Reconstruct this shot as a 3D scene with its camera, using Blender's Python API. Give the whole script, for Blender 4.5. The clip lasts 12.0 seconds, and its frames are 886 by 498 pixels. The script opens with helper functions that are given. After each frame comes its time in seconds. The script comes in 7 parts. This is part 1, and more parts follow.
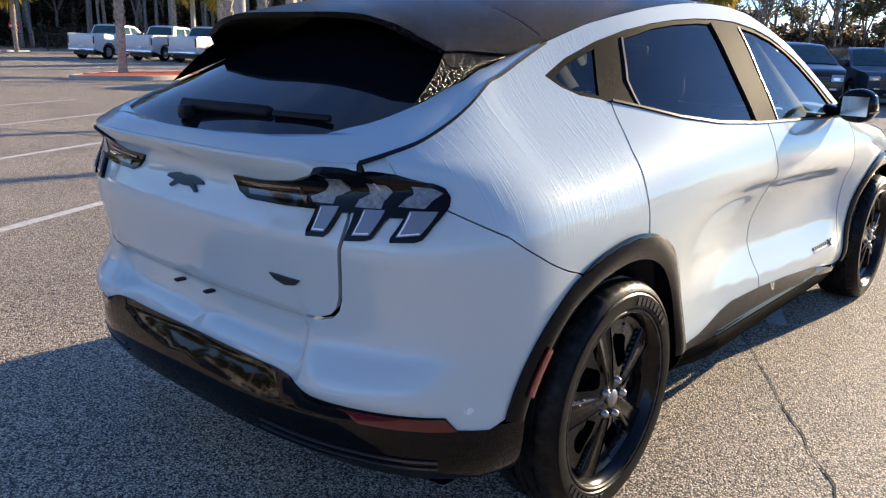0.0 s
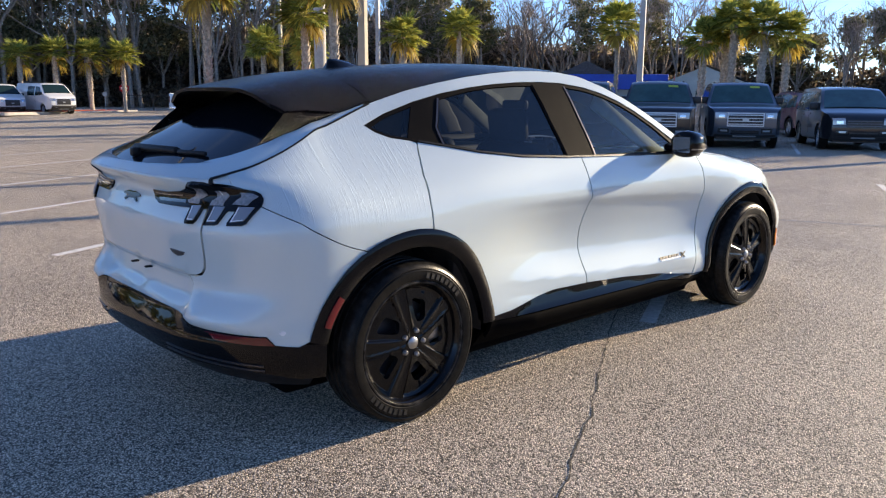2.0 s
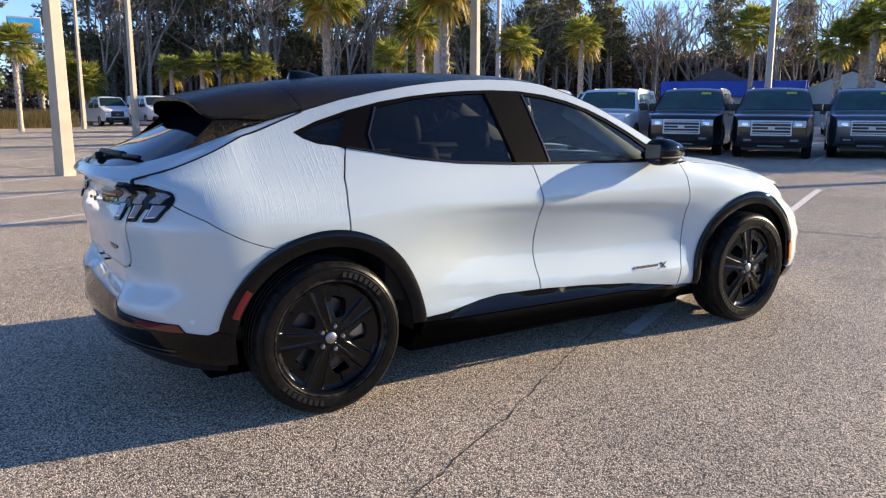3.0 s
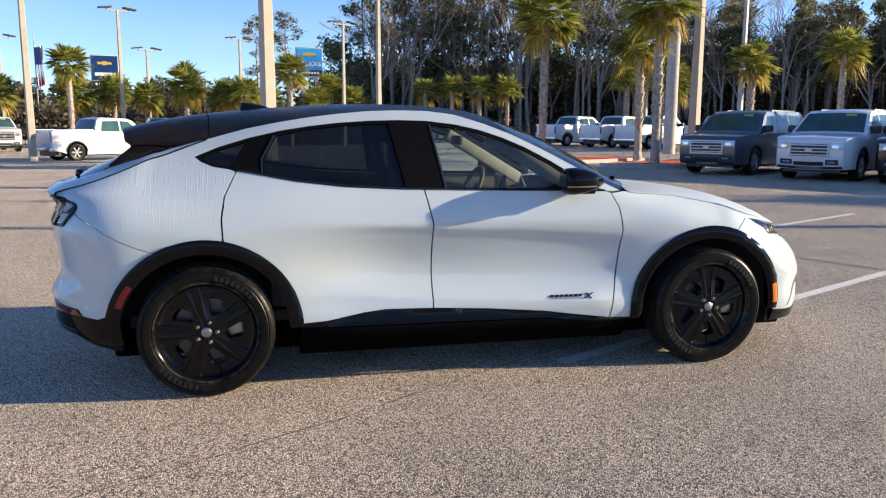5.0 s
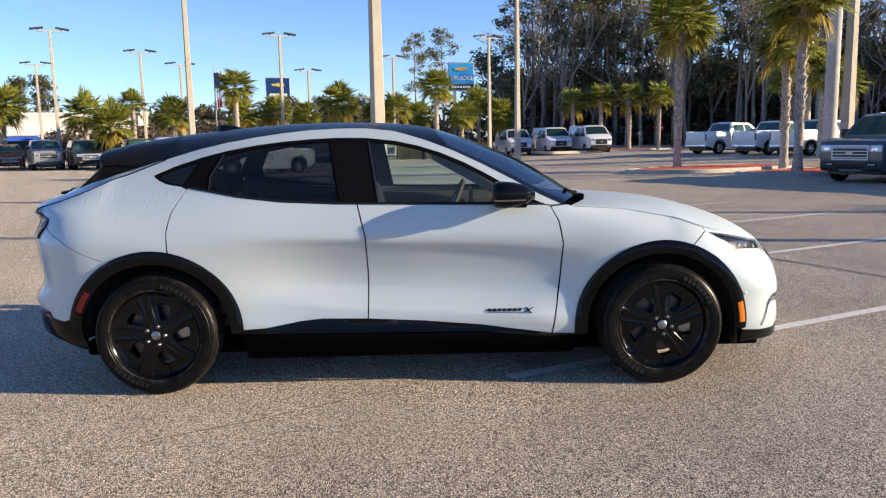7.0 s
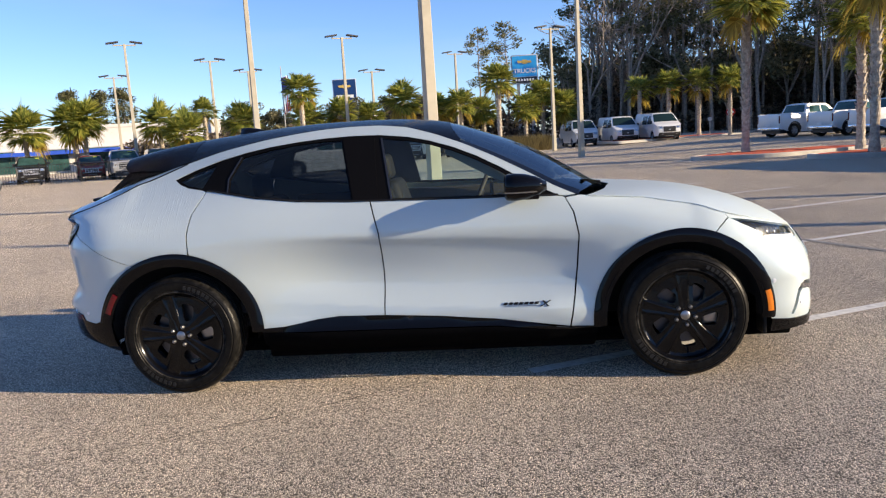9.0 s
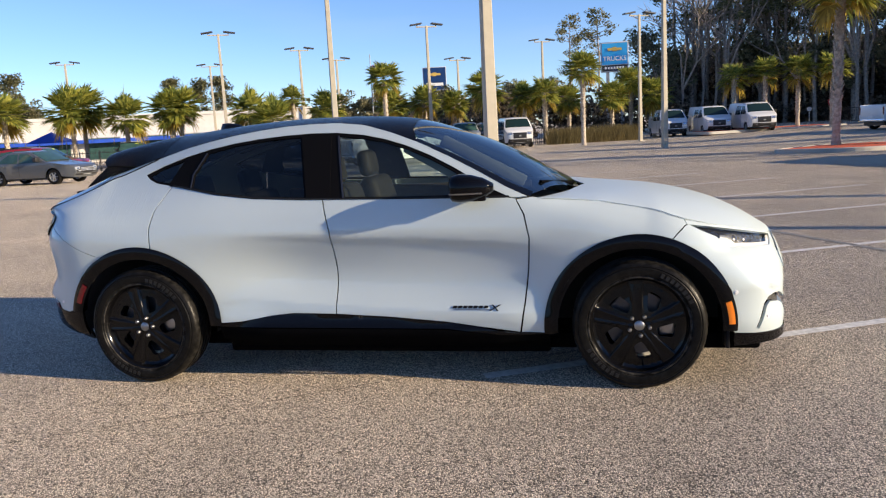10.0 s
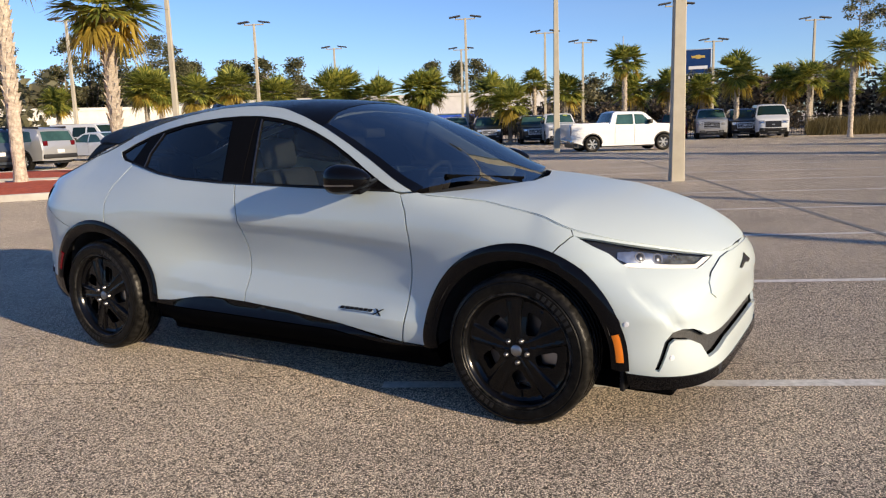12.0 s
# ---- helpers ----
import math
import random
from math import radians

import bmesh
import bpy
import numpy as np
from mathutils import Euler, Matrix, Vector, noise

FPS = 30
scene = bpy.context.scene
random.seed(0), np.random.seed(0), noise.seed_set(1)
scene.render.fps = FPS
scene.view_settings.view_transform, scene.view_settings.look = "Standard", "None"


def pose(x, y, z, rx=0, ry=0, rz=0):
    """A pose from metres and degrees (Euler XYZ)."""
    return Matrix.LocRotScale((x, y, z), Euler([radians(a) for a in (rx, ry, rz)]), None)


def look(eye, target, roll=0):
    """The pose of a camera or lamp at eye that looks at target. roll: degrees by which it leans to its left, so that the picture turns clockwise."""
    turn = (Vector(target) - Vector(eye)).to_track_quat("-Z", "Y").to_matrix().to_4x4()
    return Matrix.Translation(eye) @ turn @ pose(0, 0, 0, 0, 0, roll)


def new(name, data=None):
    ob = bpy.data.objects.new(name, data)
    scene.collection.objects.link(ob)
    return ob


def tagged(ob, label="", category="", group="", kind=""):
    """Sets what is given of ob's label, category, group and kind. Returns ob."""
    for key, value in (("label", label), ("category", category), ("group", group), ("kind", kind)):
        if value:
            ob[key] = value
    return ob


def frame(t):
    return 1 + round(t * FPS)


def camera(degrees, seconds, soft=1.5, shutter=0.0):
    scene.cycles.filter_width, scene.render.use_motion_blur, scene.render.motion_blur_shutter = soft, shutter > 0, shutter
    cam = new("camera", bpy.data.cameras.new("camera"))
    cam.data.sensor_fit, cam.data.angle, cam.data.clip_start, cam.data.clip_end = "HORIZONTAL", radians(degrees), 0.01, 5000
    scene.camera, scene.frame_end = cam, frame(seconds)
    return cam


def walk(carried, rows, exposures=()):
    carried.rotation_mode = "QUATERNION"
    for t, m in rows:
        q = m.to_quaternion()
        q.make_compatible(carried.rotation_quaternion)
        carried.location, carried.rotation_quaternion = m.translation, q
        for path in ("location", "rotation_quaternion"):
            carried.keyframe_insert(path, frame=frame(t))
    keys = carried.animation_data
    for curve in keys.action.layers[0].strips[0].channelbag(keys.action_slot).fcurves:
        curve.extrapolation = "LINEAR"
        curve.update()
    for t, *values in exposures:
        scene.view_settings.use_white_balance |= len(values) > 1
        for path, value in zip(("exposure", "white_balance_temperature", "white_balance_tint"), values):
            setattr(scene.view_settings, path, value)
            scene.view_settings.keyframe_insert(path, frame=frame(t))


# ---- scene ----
cam = camera(59.9, 12.0, soft=1.2)
PATH = [
    (0, (-3.416, -1.897, 1.357), (-1.962, -0.630, 0.847), 1.8),
    (0.5, (-3.731, -2.195, 1.375), (-2.262, -0.933, 0.884), 0.8),
    (1, (-3.894, -2.568, 1.382), (-2.426, -1.29, 0.923), 0.6),
    (1.5, (-3.835, -2.982, 1.39), (-2.416, -1.637, 0.974), 0.5),
    (2, (-3.539, -3.36, 1.41), (-2.224, -1.905, 1.02), 0.5),
    (2.5, (-3.236, -3.776, 1.416), (-2.052, -2.209, 1.035), 0.3),
    (3, (-2.861, -4.044, 1.412), (-1.815, -2.38, 1.042), 0.2),
    (5, (-1.146, -5.074, 1.471), (-0.708, -3.15, 1.148), 0.3),
    (5.5, (-0.714, -5.18, 1.476), (-0.416, -3.227, 1.165), 0.3),
    (6, (-0.29, -5.295, 1.463), (-0.11, -3.326, 1.161), -0.0),
    (6.5, (0.005, -5.33, 1.478), (0.091, -3.354, 1.181), -0.5),
    (7, (0.152, -5.322, 1.489), (0.175, -3.343, 1.197), -1.1),
    (9, (0.485, -5.289, 1.468), (0.323, -3.318, 1.172), -3.5),
    (9.5, (0.854, -5.257, 1.471), (0.591, -3.297, 1.168), -3.5),
    (10, (1.28, -5.099, 1.484), (0.885, -3.164, 1.171), -3.1),
    (10.5, (1.767, -4.945, 1.463), (1.223, -3.047, 1.143), -2.5),
    (11, (2.2, -4.668, 1.445), (1.496, -2.824, 1.12), -2.0),
    (11.5, (2.615, -4.379, 1.438), (1.761, -2.604, 1.110), -2.0),
    (12, (2.963, -4.034, 1.418), (1.959, -2.335, 1.091), -1.8),
]
walk(cam, [(t, look(eye, target, roll)) for t, eye, target, roll in PATH], [(0, 1.62), (3, 1.68), (5, 1.58), (7, 1.47), (10, 1.30), (12, 0.99)])

# ---- world, sun, exposure ----
SUN_EL, SUN_AZ = 15.0, -9.8     # degrees; azimuth counted from +x towards +y
world = bpy.data.worlds.new("sky")
scene.world = world
world.use_nodes = True
wn = world.node_tree.nodes
sky = wn.new("ShaderNodeTexSky")
sky.sky_type, sky.sun_disc = "NISHITA", False
sky.sun_elevation, sky.sun_rotation = radians(SUN_EL), radians(90 - SUN_AZ)
sky.air_density, sky.dust_density, sky.ozone_density = 0.8, 0.0, 2.0
wn["Background"].inputs[1].default_value = 0.072
cool = wn.new("ShaderNodeMix")
cool.data_type, cool.blend_type = "RGBA", "MULTIPLY"
cool.inputs[0].default_value, cool.inputs[7].default_value = 1.0, (0.755, 0.875, 1.18, 1)
world.node_tree.links.new(sky.outputs[0], cool.inputs[6])
# thin high wisps of cloud
place = wn.new("ShaderNodeTexCoord")
squash = wn.new("ShaderNodeMapping")
squash.inputs["Scale"].default_value = (1.0, 1.6, 5.0)
wisp = wn.new("ShaderNodeTexNoise")
wisp.inputs["Scale"].default_value, wisp.inputs["Detail"].default_value = 2.4, 7.0
share = wn.new("ShaderNodeMapRange")
share.inputs["From Min"].default_value, share.inputs["From Max"].default_value = 0.54, 0.80
share.inputs["To Max"].default_value = 0.14
cloud = wn.new("ShaderNodeMix")
cloud.data_type = "RGBA"
cloud.inputs[7].default_value = (4.0, 4.4, 4.8, 1)
world.node_tree.links.new(place.outputs["Generated"], squash.inputs[0])
world.node_tree.links.new(squash.outputs[0], wisp.inputs["Vector"])
world.node_tree.links.new(wisp.outputs["Fac"], share.inputs["Value"])
world.node_tree.links.new(share.outputs[0], cloud.inputs[0])
world.node_tree.links.new(cool.outputs[2], cloud.inputs[6])
world.node_tree.links.new(cloud.outputs[2], wn["Background"].inputs[0])
sun = new("sun", bpy.data.lights.new("sun", "SUN"))
sun.data.energy, sun.data.angle, sun.data.color = 3.65, radians(0.55), (1.0, 0.805, 0.56)
sun_dir = Vector((math.cos(radians(SUN_EL)) * math.cos(radians(SUN_AZ)), math.cos(radians(SUN_EL)) * math.sin(radians(SUN_AZ)), math.sin(radians(SUN_EL))))
sun.matrix_world = look(sun_dir * 40, (0, 0, 0))


# ---- materials ----
def material(name, colour, rough=0.5, metal=0.0, coat=0.0, spec=0.5):
    """A principled material; its node tree can be worked on further."""
    m = bpy.data.materials.new(name)
    m.use_nodes = True
    b = m.node_tree.nodes["Principled BSDF"]
    b.inputs["Base Color"].default_value = (*colour, 1)
    b.inputs["Roughness"].default_value = rough
    b.inputs["Metallic"].default_value = metal
    b.inputs["Coat Weight"].default_value = coat
    b.inputs["Coat Roughness"].default_value = 0.03
    b.inputs["Coat IOR"].default_value = 1.55
    b.inputs["Specular IOR Level"].default_value = spec
    return m


def node(m, kind, **settings):
    n = m.node_tree.nodes.new(kind)
    for key, value in settings.items():
        if key in n.inputs:
            n.inputs[key].default_value = value
        elif key == "noise_dimensions":
            n.noise_dimensions = value
        elif key == "operation":
            n.operation = value
        elif key == "blend_type":
            n.blend_type = value
        elif key == "data_type":
            n.data_type = value
    return n


def wire(m, a, out, b, into):
    m.node_tree.links.new(a.outputs[out], b.inputs[into])


def ramp(m, source, out, stops):
    r = m.node_tree.nodes.new("ShaderNodeValToRGB")
    e = r.color_ramp.elements
    while len(e) < len(stops):
        e.new(0.5)
    for k, (pos, c) in enumerate(stops):
        e[k].position = pos
        e[k].color = (*c, 1) if len(c) == 3 else c
    m.node_tree.links.new(source.outputs[out], r.inputs[0])
    return r


def mottled(name, dark, light, scale=4.0, rough=0.6, metal=0.0, bump=0.0, bump_scale=60.0, coat=0.0, spec=0.5, vary=0.0):
    """A surface whose colour wanders between two tones, with fine relief."""
    m = material(name, light, rough, metal, coat, spec)
    b = m.node_tree.nodes["Principled BSDF"]
    tc = node(m, "ShaderNodeTexCoord")
    n1 = node(m, "ShaderNodeTexNoise", Scale=scale, Detail=8.0, Roughness=0.65)
    wire(m, tc, "Object", n1, "Vector")
    r = ramp(m, n1, "Fac", [(0.3, dark), (0.7, light)])
    last = r
    if vary:
        info = node(m, "ShaderNodeObjectInfo")
        hsv = node(m, "ShaderNodeHueSaturation")
        mr = node(m, "ShaderNodeMapRange")
        mr.inputs["To Min"].default_value, mr.inputs["To Max"].default_value = 1 - vary, 1 + vary
        wire(m, info, "Random", mr, "Value")
        wire(m, mr, "Result", hsv, "Value")
        wire(m, r, "Color", hsv, "Color")
        last = hsv
    wire(m, last, "Color", b, "Base Color")
    if bump:
        n2 = node(m, "ShaderNodeTexNoise", Scale=bump_scale, Detail=6.0)
        wire(m, tc, "Object", n2, "Vector")
        bm = node(m, "ShaderNodeBump", Strength=bump, Distance=0.01)
        wire(m, n2, "Fac", bm, "Height")
        wire(m, bm, "Normal", b, "Normal")
    return m


def glass(name, tint, alpha_mix, rough=0.0, pale_film=0.0):
    """Thin tinted pane: part clear, part mirror, by angle; the last value is the share of a pale blue-green matt film.
    """
    m = bpy.data.materials.new(name)
    m.use_nodes = True
    t = m.node_tree
    t.nodes.clear()
    out = t.nodes.new("ShaderNodeOutputMaterial")
    trans = t.nodes.new("ShaderNodeBsdfTransparent")
    trans.inputs[0].default_value = (*tint, 1)
    gloss = t.nodes.new("ShaderNodeBsdfGlossy")
    gloss.inputs["Roughness"].default_value = rough
    fr = t.nodes.new("ShaderNodeFresnel")
    fr.inputs[0].default_value = alpha_mix
    mix = t.nodes.new("ShaderNodeMixShader")
    t.links.new(fr.outputs[0], mix.inputs[0])
    t.links.new(trans.outputs[0], mix.inputs[1])
    t.links.new(gloss.outputs[0], mix.inputs[2])
    last = mix
    if pale_film:
        film = t.nodes.new("ShaderNodeBsdfDiffuse")
        film.inputs[0].default_value = (0.62, 0.80, 0.78, 1)
        tc = t.nodes.new("ShaderNodeTexCoord")
        n1 = t.nodes.new("ShaderNodeTexNoise")
        n1.inputs["Scale"].default_value, n1.inputs["Detail"].default_value = 3.5, 6.0
        share = t.nodes.new("ShaderNodeMapRange")
        share.inputs["From Min"].default_value, share.inputs["From Max"].default_value = 0.3, 0.7
        share.inputs["To Min"].default_value, share.inputs["To Max"].default_value = pale_film * 0.4, pale_film * 1.6
        last = t.nodes.new("ShaderNodeMixShader")
        t.links.new(tc.outputs["Object"], n1.inputs["Vector"])
        t.links.new(n1.outputs["Fac"], share.inputs["Value"])
        t.links.new(share.outputs[0], last.inputs[0])
        t.links.new(mix.outputs[0], last.inputs[1])
        t.links.new(film.outputs[0], last.inputs[2])
    t.links.new(last.outputs[0], out.inputs[0])
    return m


M = {}
PEARL = (0.508, 0.585, 0.602)
M["paint"] = material("pearl_white_paint", PEARL, 0.5, 0.06, 1.0, 0.0)
M["gloss_black"] = material("gloss_black_plastic", (0.003, 0.003, 0.004), 0.05, 0.0, 0.0, 0.22)
M["satin_black"] = mottled("satin_black_plastic", (0.010, 0.010, 0.011), (0.020, 0.020, 0.021), 30, 0.42, 0, 0.1, 300, spec=0.12)
M["rubber"] = mottled("tyre_rubber", (0.003, 0.003, 0.003), (0.007, 0.0066, 0.006), 12, 0.34, 0, 0.10, 120, spec=0.12)
def dusty(m):
    """Pale road dust: a ragged ring beside the rim and a film over the tread."""
    b = m.node_tree.nodes["Principled BSDF"]
    old = b.inputs["Base Color"].links[0].from_socket
    tc = node(m, "ShaderNodeTexCoord")
    sep = node(m, "ShaderNodeSeparateXYZ")
    wire(m, tc, "Object", sep, "Vector")
    xz = node(m, "ShaderNodeCombineXYZ")
    wire(m, sep, "X", xz, "X")
    wire(m, sep, "Z", xz, "Y")
    ln = node(m, "ShaderNodeVectorMath", operation="LENGTH")
    wire(m, xz, "Vector", ln, 0)
    rings = ramp(m, ln, "Value", [(0.262, (0.25, 0.25, 0.25)), (0.274, (0.9, 0.9, 0.9)), (0.284, (0.12, 0.12, 0.12)), (0.335, (0.06, 0.06, 0.06)), (0.350, (0.22, 0.22, 0.22))])
    n1 = node(m, "ShaderNodeTexNoise", Scale=26.0, Detail=8.0, Roughness=0.7)
    wire(m, tc, "Object", n1, "Vector")
    spots = ramp(m, n1, "Fac", [(0.42, (0, 0, 0)), (0.66, (1, 1, 1))])
    mul = node(m, "ShaderNodeMath", operation="MULTIPLY")
    m.node_tree.links.new(rings.outputs[0], mul.inputs[0])
    m.node_tree.links.new(spots.outputs[0], mul.inputs[1])
    mix = node(m, "ShaderNodeMix", data_type="RGBA")
    m.node_tree.links.new(mul.outputs[0], mix.inputs[0])
    m.node_tree.links.new(old, mix.inputs[6])
    mix.inputs[7].default_value = (0.09, 0.085, 0.078, 1)
    m.node_tree.links.new(mix.outputs[2], b.inputs["Base Color"])
    return m


M["rubber"] = dusty(M["rubber"])
M["rim"] = material("black_wheel_paint", (0.003, 0.003, 0.0035), 0.16, 0.0, 0.0, 0.30)
M["chrome"] = material("chrome", (0.75, 0.75, 0.76), 0.12, 1.0)
M["steel"] = material("brushed_steel", (0.35, 0.35, 0.36), 0.35, 1.0)
M["dark_glass"] = glass("privacy_glass", (0.20, 0.23, 0.26), 1.55, 0.0, 0.003)
M["clear_glass"] = glass("clear_glass", (0.80, 0.92, 0.88), 1.65, 0.0, 0.012)
M["screen_glass"] = glass("windscreen_glass", (0.24, 0.31, 0.34), 4.0)
M["interior"] = mottled("dark_trim", (0.012, 0.012, 0.013), (0.026, 0.026, 0.028), 20, 0.7)
M["lens_red"] = material("red_lens", (0.10, 0.003, 0.006), 0.12, 0.0, 0.3)
M["lens_amber"] = material("amber_lens", (0.75, 0.20, 0.01), 0.2, 0.0, 0.8)
M["lens_dark"] = material("dark_lens", (0.03, 0.03, 0.032), 0.1, 0.0, 0.8)
M["steel_dark"] = material("dark_steel", (0.09, 0.09, 0.10), 0.3, 0.8)
M["lamp_shell"] = mottled("lamp_shell_black", (0.010, 0.010, 0.011), (0.022, 0.022, 0.024), 12, 0.15)
M["intake_grey"] = mottled("grey_grille_plastic", (0.035, 0.036, 0.038), (0.065, 0.066, 0.068), 60, 0.5, 0, 0.3, 240, spec=0.3)
M["matte_black"] = mottled("matte_black_plastic", (0.0015, 0.0016, 0.002), (0.003, 0.003, 0.0035), 30, 0.8, 0, 0.1, 200, spec=0.02)
M["lamp_bowl"] = mottled("lamp_bowl", (0.16, 0.17, 0.185), (0.55, 0.57, 0.60), 34, 0.16, 0.85)
M["lamp_glass"] = glass("lamp_glass", (0.9, 0.92, 0.94), 1.45)
M["lamp_white"] = material("lamp_white", (0.8, 0.8, 0.8), 0.15, 0.0, 0.5)
M["back_glass"] = material("black_back_glass", (0.006, 0.007, 0.009), 0.04, 0.0, 0.0)
M["seat"] = mottled("dark_seat_leather", (0.006, 0.0065, 0.007), (0.012, 0.013, 0.014), 20, 0.7, spec=0.15)
M["lining"] = mottled("pale_lining", (0.45, 0.46, 0.44), (0.55, 0.56, 0.54), 15, 0.9)
M["pillar_cloth"] = mottled("grey_pillar_cloth", (0.20, 0.215, 0.205), (0.27, 0.285, 0.275), 15, 0.9)
M["rubber_letter"] = material("raised_rubber", (0.009, 0.009, 0.009), 0.45)
M["paint_plain"] = material("white_plastic", (0.7, 0.72, 0.75), 0.35)


def dew(m, streak, amount, lo, hi, beads=(0.46, 0.62), shine=None):
    """Dew: fine relief in beads or running streaks, thicker in patches and towards the upper rear."""
    b = m.node_tree.nodes["Principled BSDF"]
    tc = node(m, "ShaderNodeTexCoord")
    mp = node(m, "ShaderNodeMapping")
    mp.inputs["Scale"].default_value = streak
    wire(m, tc, "Object", mp, "Vector")
    n1 = node(m, "ShaderNodeTexNoise", Scale=1.0, Detail=3.0, Roughness=0.6)
    wire(m, mp, "Vector", n1, "Vector")
    n2 = node(m, "ShaderNodeTexNoise", Scale=5.0, Detail=2.0)
    wire(m, tc, "Object", n2, "Vector")
    sep = node(m, "ShaderNodeSeparateXYZ")
    wire(m, tc, "Object", sep, "Vector")
    mx = node(m, "ShaderNodeMapRange")
    mx.inputs["From Min"].default_value, mx.inputs["From Max"].default_value = lo
    wire(m, sep, "X", mx, "Value")
    mz = node(m, "ShaderNodeMapRange")
    mz.inputs["From Min"].default_value, mz.inputs["From Max"].default_value = hi
    wire(m, sep, "Z", mz, "Value")
    mul = node(m, "ShaderNodeMath", operation="MULTIPLY")
    wire(m, mx, "Result", mul, 0)
    wire(m, mz, "Result", mul, 1)
    th = node(m, "ShaderNodeMapRange")
    th.inputs["From Min"].default_value, th.inputs["From Max"].default_value = beads
    wire(m, n1, "Fac", th, "Value")
    m2 = node(m, "ShaderNodeMath", operation="MULTIPLY")
    wire(m, mul, 0, m2, 0)
    wire(m, th, "Result", m2, 1)
    m3 = node(m, "ShaderNodeMath", operation="MULTIPLY")
    wire(m, m2, 0, m3, 0)
    wire(m, n2, "Fac", m3, 1)
    bp = node(m, "ShaderNodeBump", Strength=amount, Distance=0.004)
    wire(m, m3, 0, bp, "Height")
    wire(m, bp, "Normal", b, "Normal")
    wire(m, bp, "Normal", b, "Coat Normal")
    if shine:
        gl = node(m, "ShaderNodeMapRange")
        gl.inputs["From Max"].default_value = 0.4
        gl.inputs["To Min"].default_value, gl.inputs["To Max"].default_value = shine
        wire(m, m3, 0, gl, "Value")
        wire(m, gl, "Result", b, "Specular IOR Level")
    return m


M["paint_dew"] = dew(material("pearl_white_paint_with_dew", PEARL, 0.5, 0.06, 1.0, 0.0), (120, 5, 4), 0.22, (-1.0, -1.35), (0.88, 0.98), (0.52, 0.66))
M["roof_dew"] = dew(material("black_roof_paint_with_dew", (0.0025, 0.0025, 0.003), 0.26, 0.0, 0.0, 0.045), (170, 170, 170), 1.0, (0.2, -1.3), (1.1, 1.25), (0.56, 0.64), (0.04, 0.5))
M["dewy_black"] = dew(material("black_trim_with_dew", (0.006, 0.006, 0.007), 0.6, 0.0, 0.0, 0.015), (170, 170, 170), 0.35, (1.2, -0.6), (0.9, 1.1), (0.58, 0.64))
for key, weight, rough in (("paint", 0.9, 0.04), ("paint_dew", 0.9, 0.05)):
    M[key].node_tree.nodes["Principled BSDF"].inputs["Coat Weight"].default_value = weight
    M[key].node_tree.nodes["Principled BSDF"].inputs["Coat Roughness"].default_value = rough
    M[key].node_tree.nodes["Principled BSDF"].inputs["Coat IOR"].default_value = 1.7
M["paint_frost"] = material("pearl_white_paint_with_fine_frost", PEARL, 0.55, 0.06, 0.7, 0.0)
M["paint_frost"].node_tree.nodes["Principled BSDF"].inputs["Coat Roughness"].default_value = 0.28
M["lens_grey"] = material("smoked_clear_lens", (0.20, 0.215, 0.24), 0.15, 0.2, 0.6)
M["lens_ribbed"] = mottled("ribbed_clear_lens", (0.10, 0.105, 0.115), (0.26, 0.27, 0.29), 90, 0.2, 0.2, 0.4, 260, coat=0.6)


# ---- mesh helpers ----
def mesh_from(name, verts, faces, normals=None, smooth=True):
    me = bpy.data.meshes.new(name)
    me.from_pydata([tuple(map(float, v)) for v in verts], [], [tuple(map(int, f)) for f in faces])
    me.polygons.foreach_set("use_smooth", [smooth] * len(me.polygons))
    me.update()
    if normals is not None:
        me.normals_split_custom_set_from_vertices([tuple(map(float, n)) for n in normals])
    return me


def from_bm(name, bm, smooth=False, angle=None):
    me = bpy.data.meshes.new(name)
    bm.to_mesh(me)
    bm.free()
    if smooth:
        me.polygons.foreach_set("use_smooth", [True] * len(me.polygons))
        if angle:
            me.set_sharp_from_angle(angle=radians(angle))
    return me


def put(name, me, mat, parent=None, label="", at=None):
    """Links a mesh as one object, under a parent or as a thing of its own."""
    ob = new(name, me)
    if mat is not None and not me.materials:
        me.materials.append(mat)
    if parent is not None:
        ob.parent = parent
    if at is not None:
        ob.matrix_basis = at
    if label:
        ob["label"] = label
    return ob


def thing(name, m, label, category, group="", kind=""):
    """An Empty at a thing's base."""
    e = new(name)
    e.empty_display_size = 0.2
    e.matrix_basis = m
    return tagged(e, label, category, group, kind)


def box_bm(bm, x0, x1, y0, y1, z0, z1, bevel=0.0, segs=2, m=None):
    r = bmesh.ops.create_cube(bm, size=1.0)
    vs = r["verts"]
    for v in vs:
        v.co = Vector(((x0 + x1) / 2 + v.co.x * (x1 - x0), (y0 + y1) / 2 + v.co.y * (y1 - y0), (z0 + z1) / 2 + v.co.z * (z1 - z0)))
    if bevel:
        es = list({e for v in vs for e in v.link_edges})
        r = bmesh.ops.bevel(bm, geom=es, offset=bevel, segments=segs, affect="EDGES", profile=0.5)
        vs = list({v for f in r["faces"] for v in f.verts} | {v for v in vs if v.is_valid})
    if m is not None:
        bmesh.ops.transform(bm, matrix=m, verts=vs)
    return vs


def box(name, x0, x1, y0, y1, z0, z1, bevel=0.0, segs=2):
    bm = bmesh.new()
    box_bm(bm, x0, x1, y0, y1, z0, z1, bevel, segs)
    return from_bm(name, bm, bevel > 0, 40)


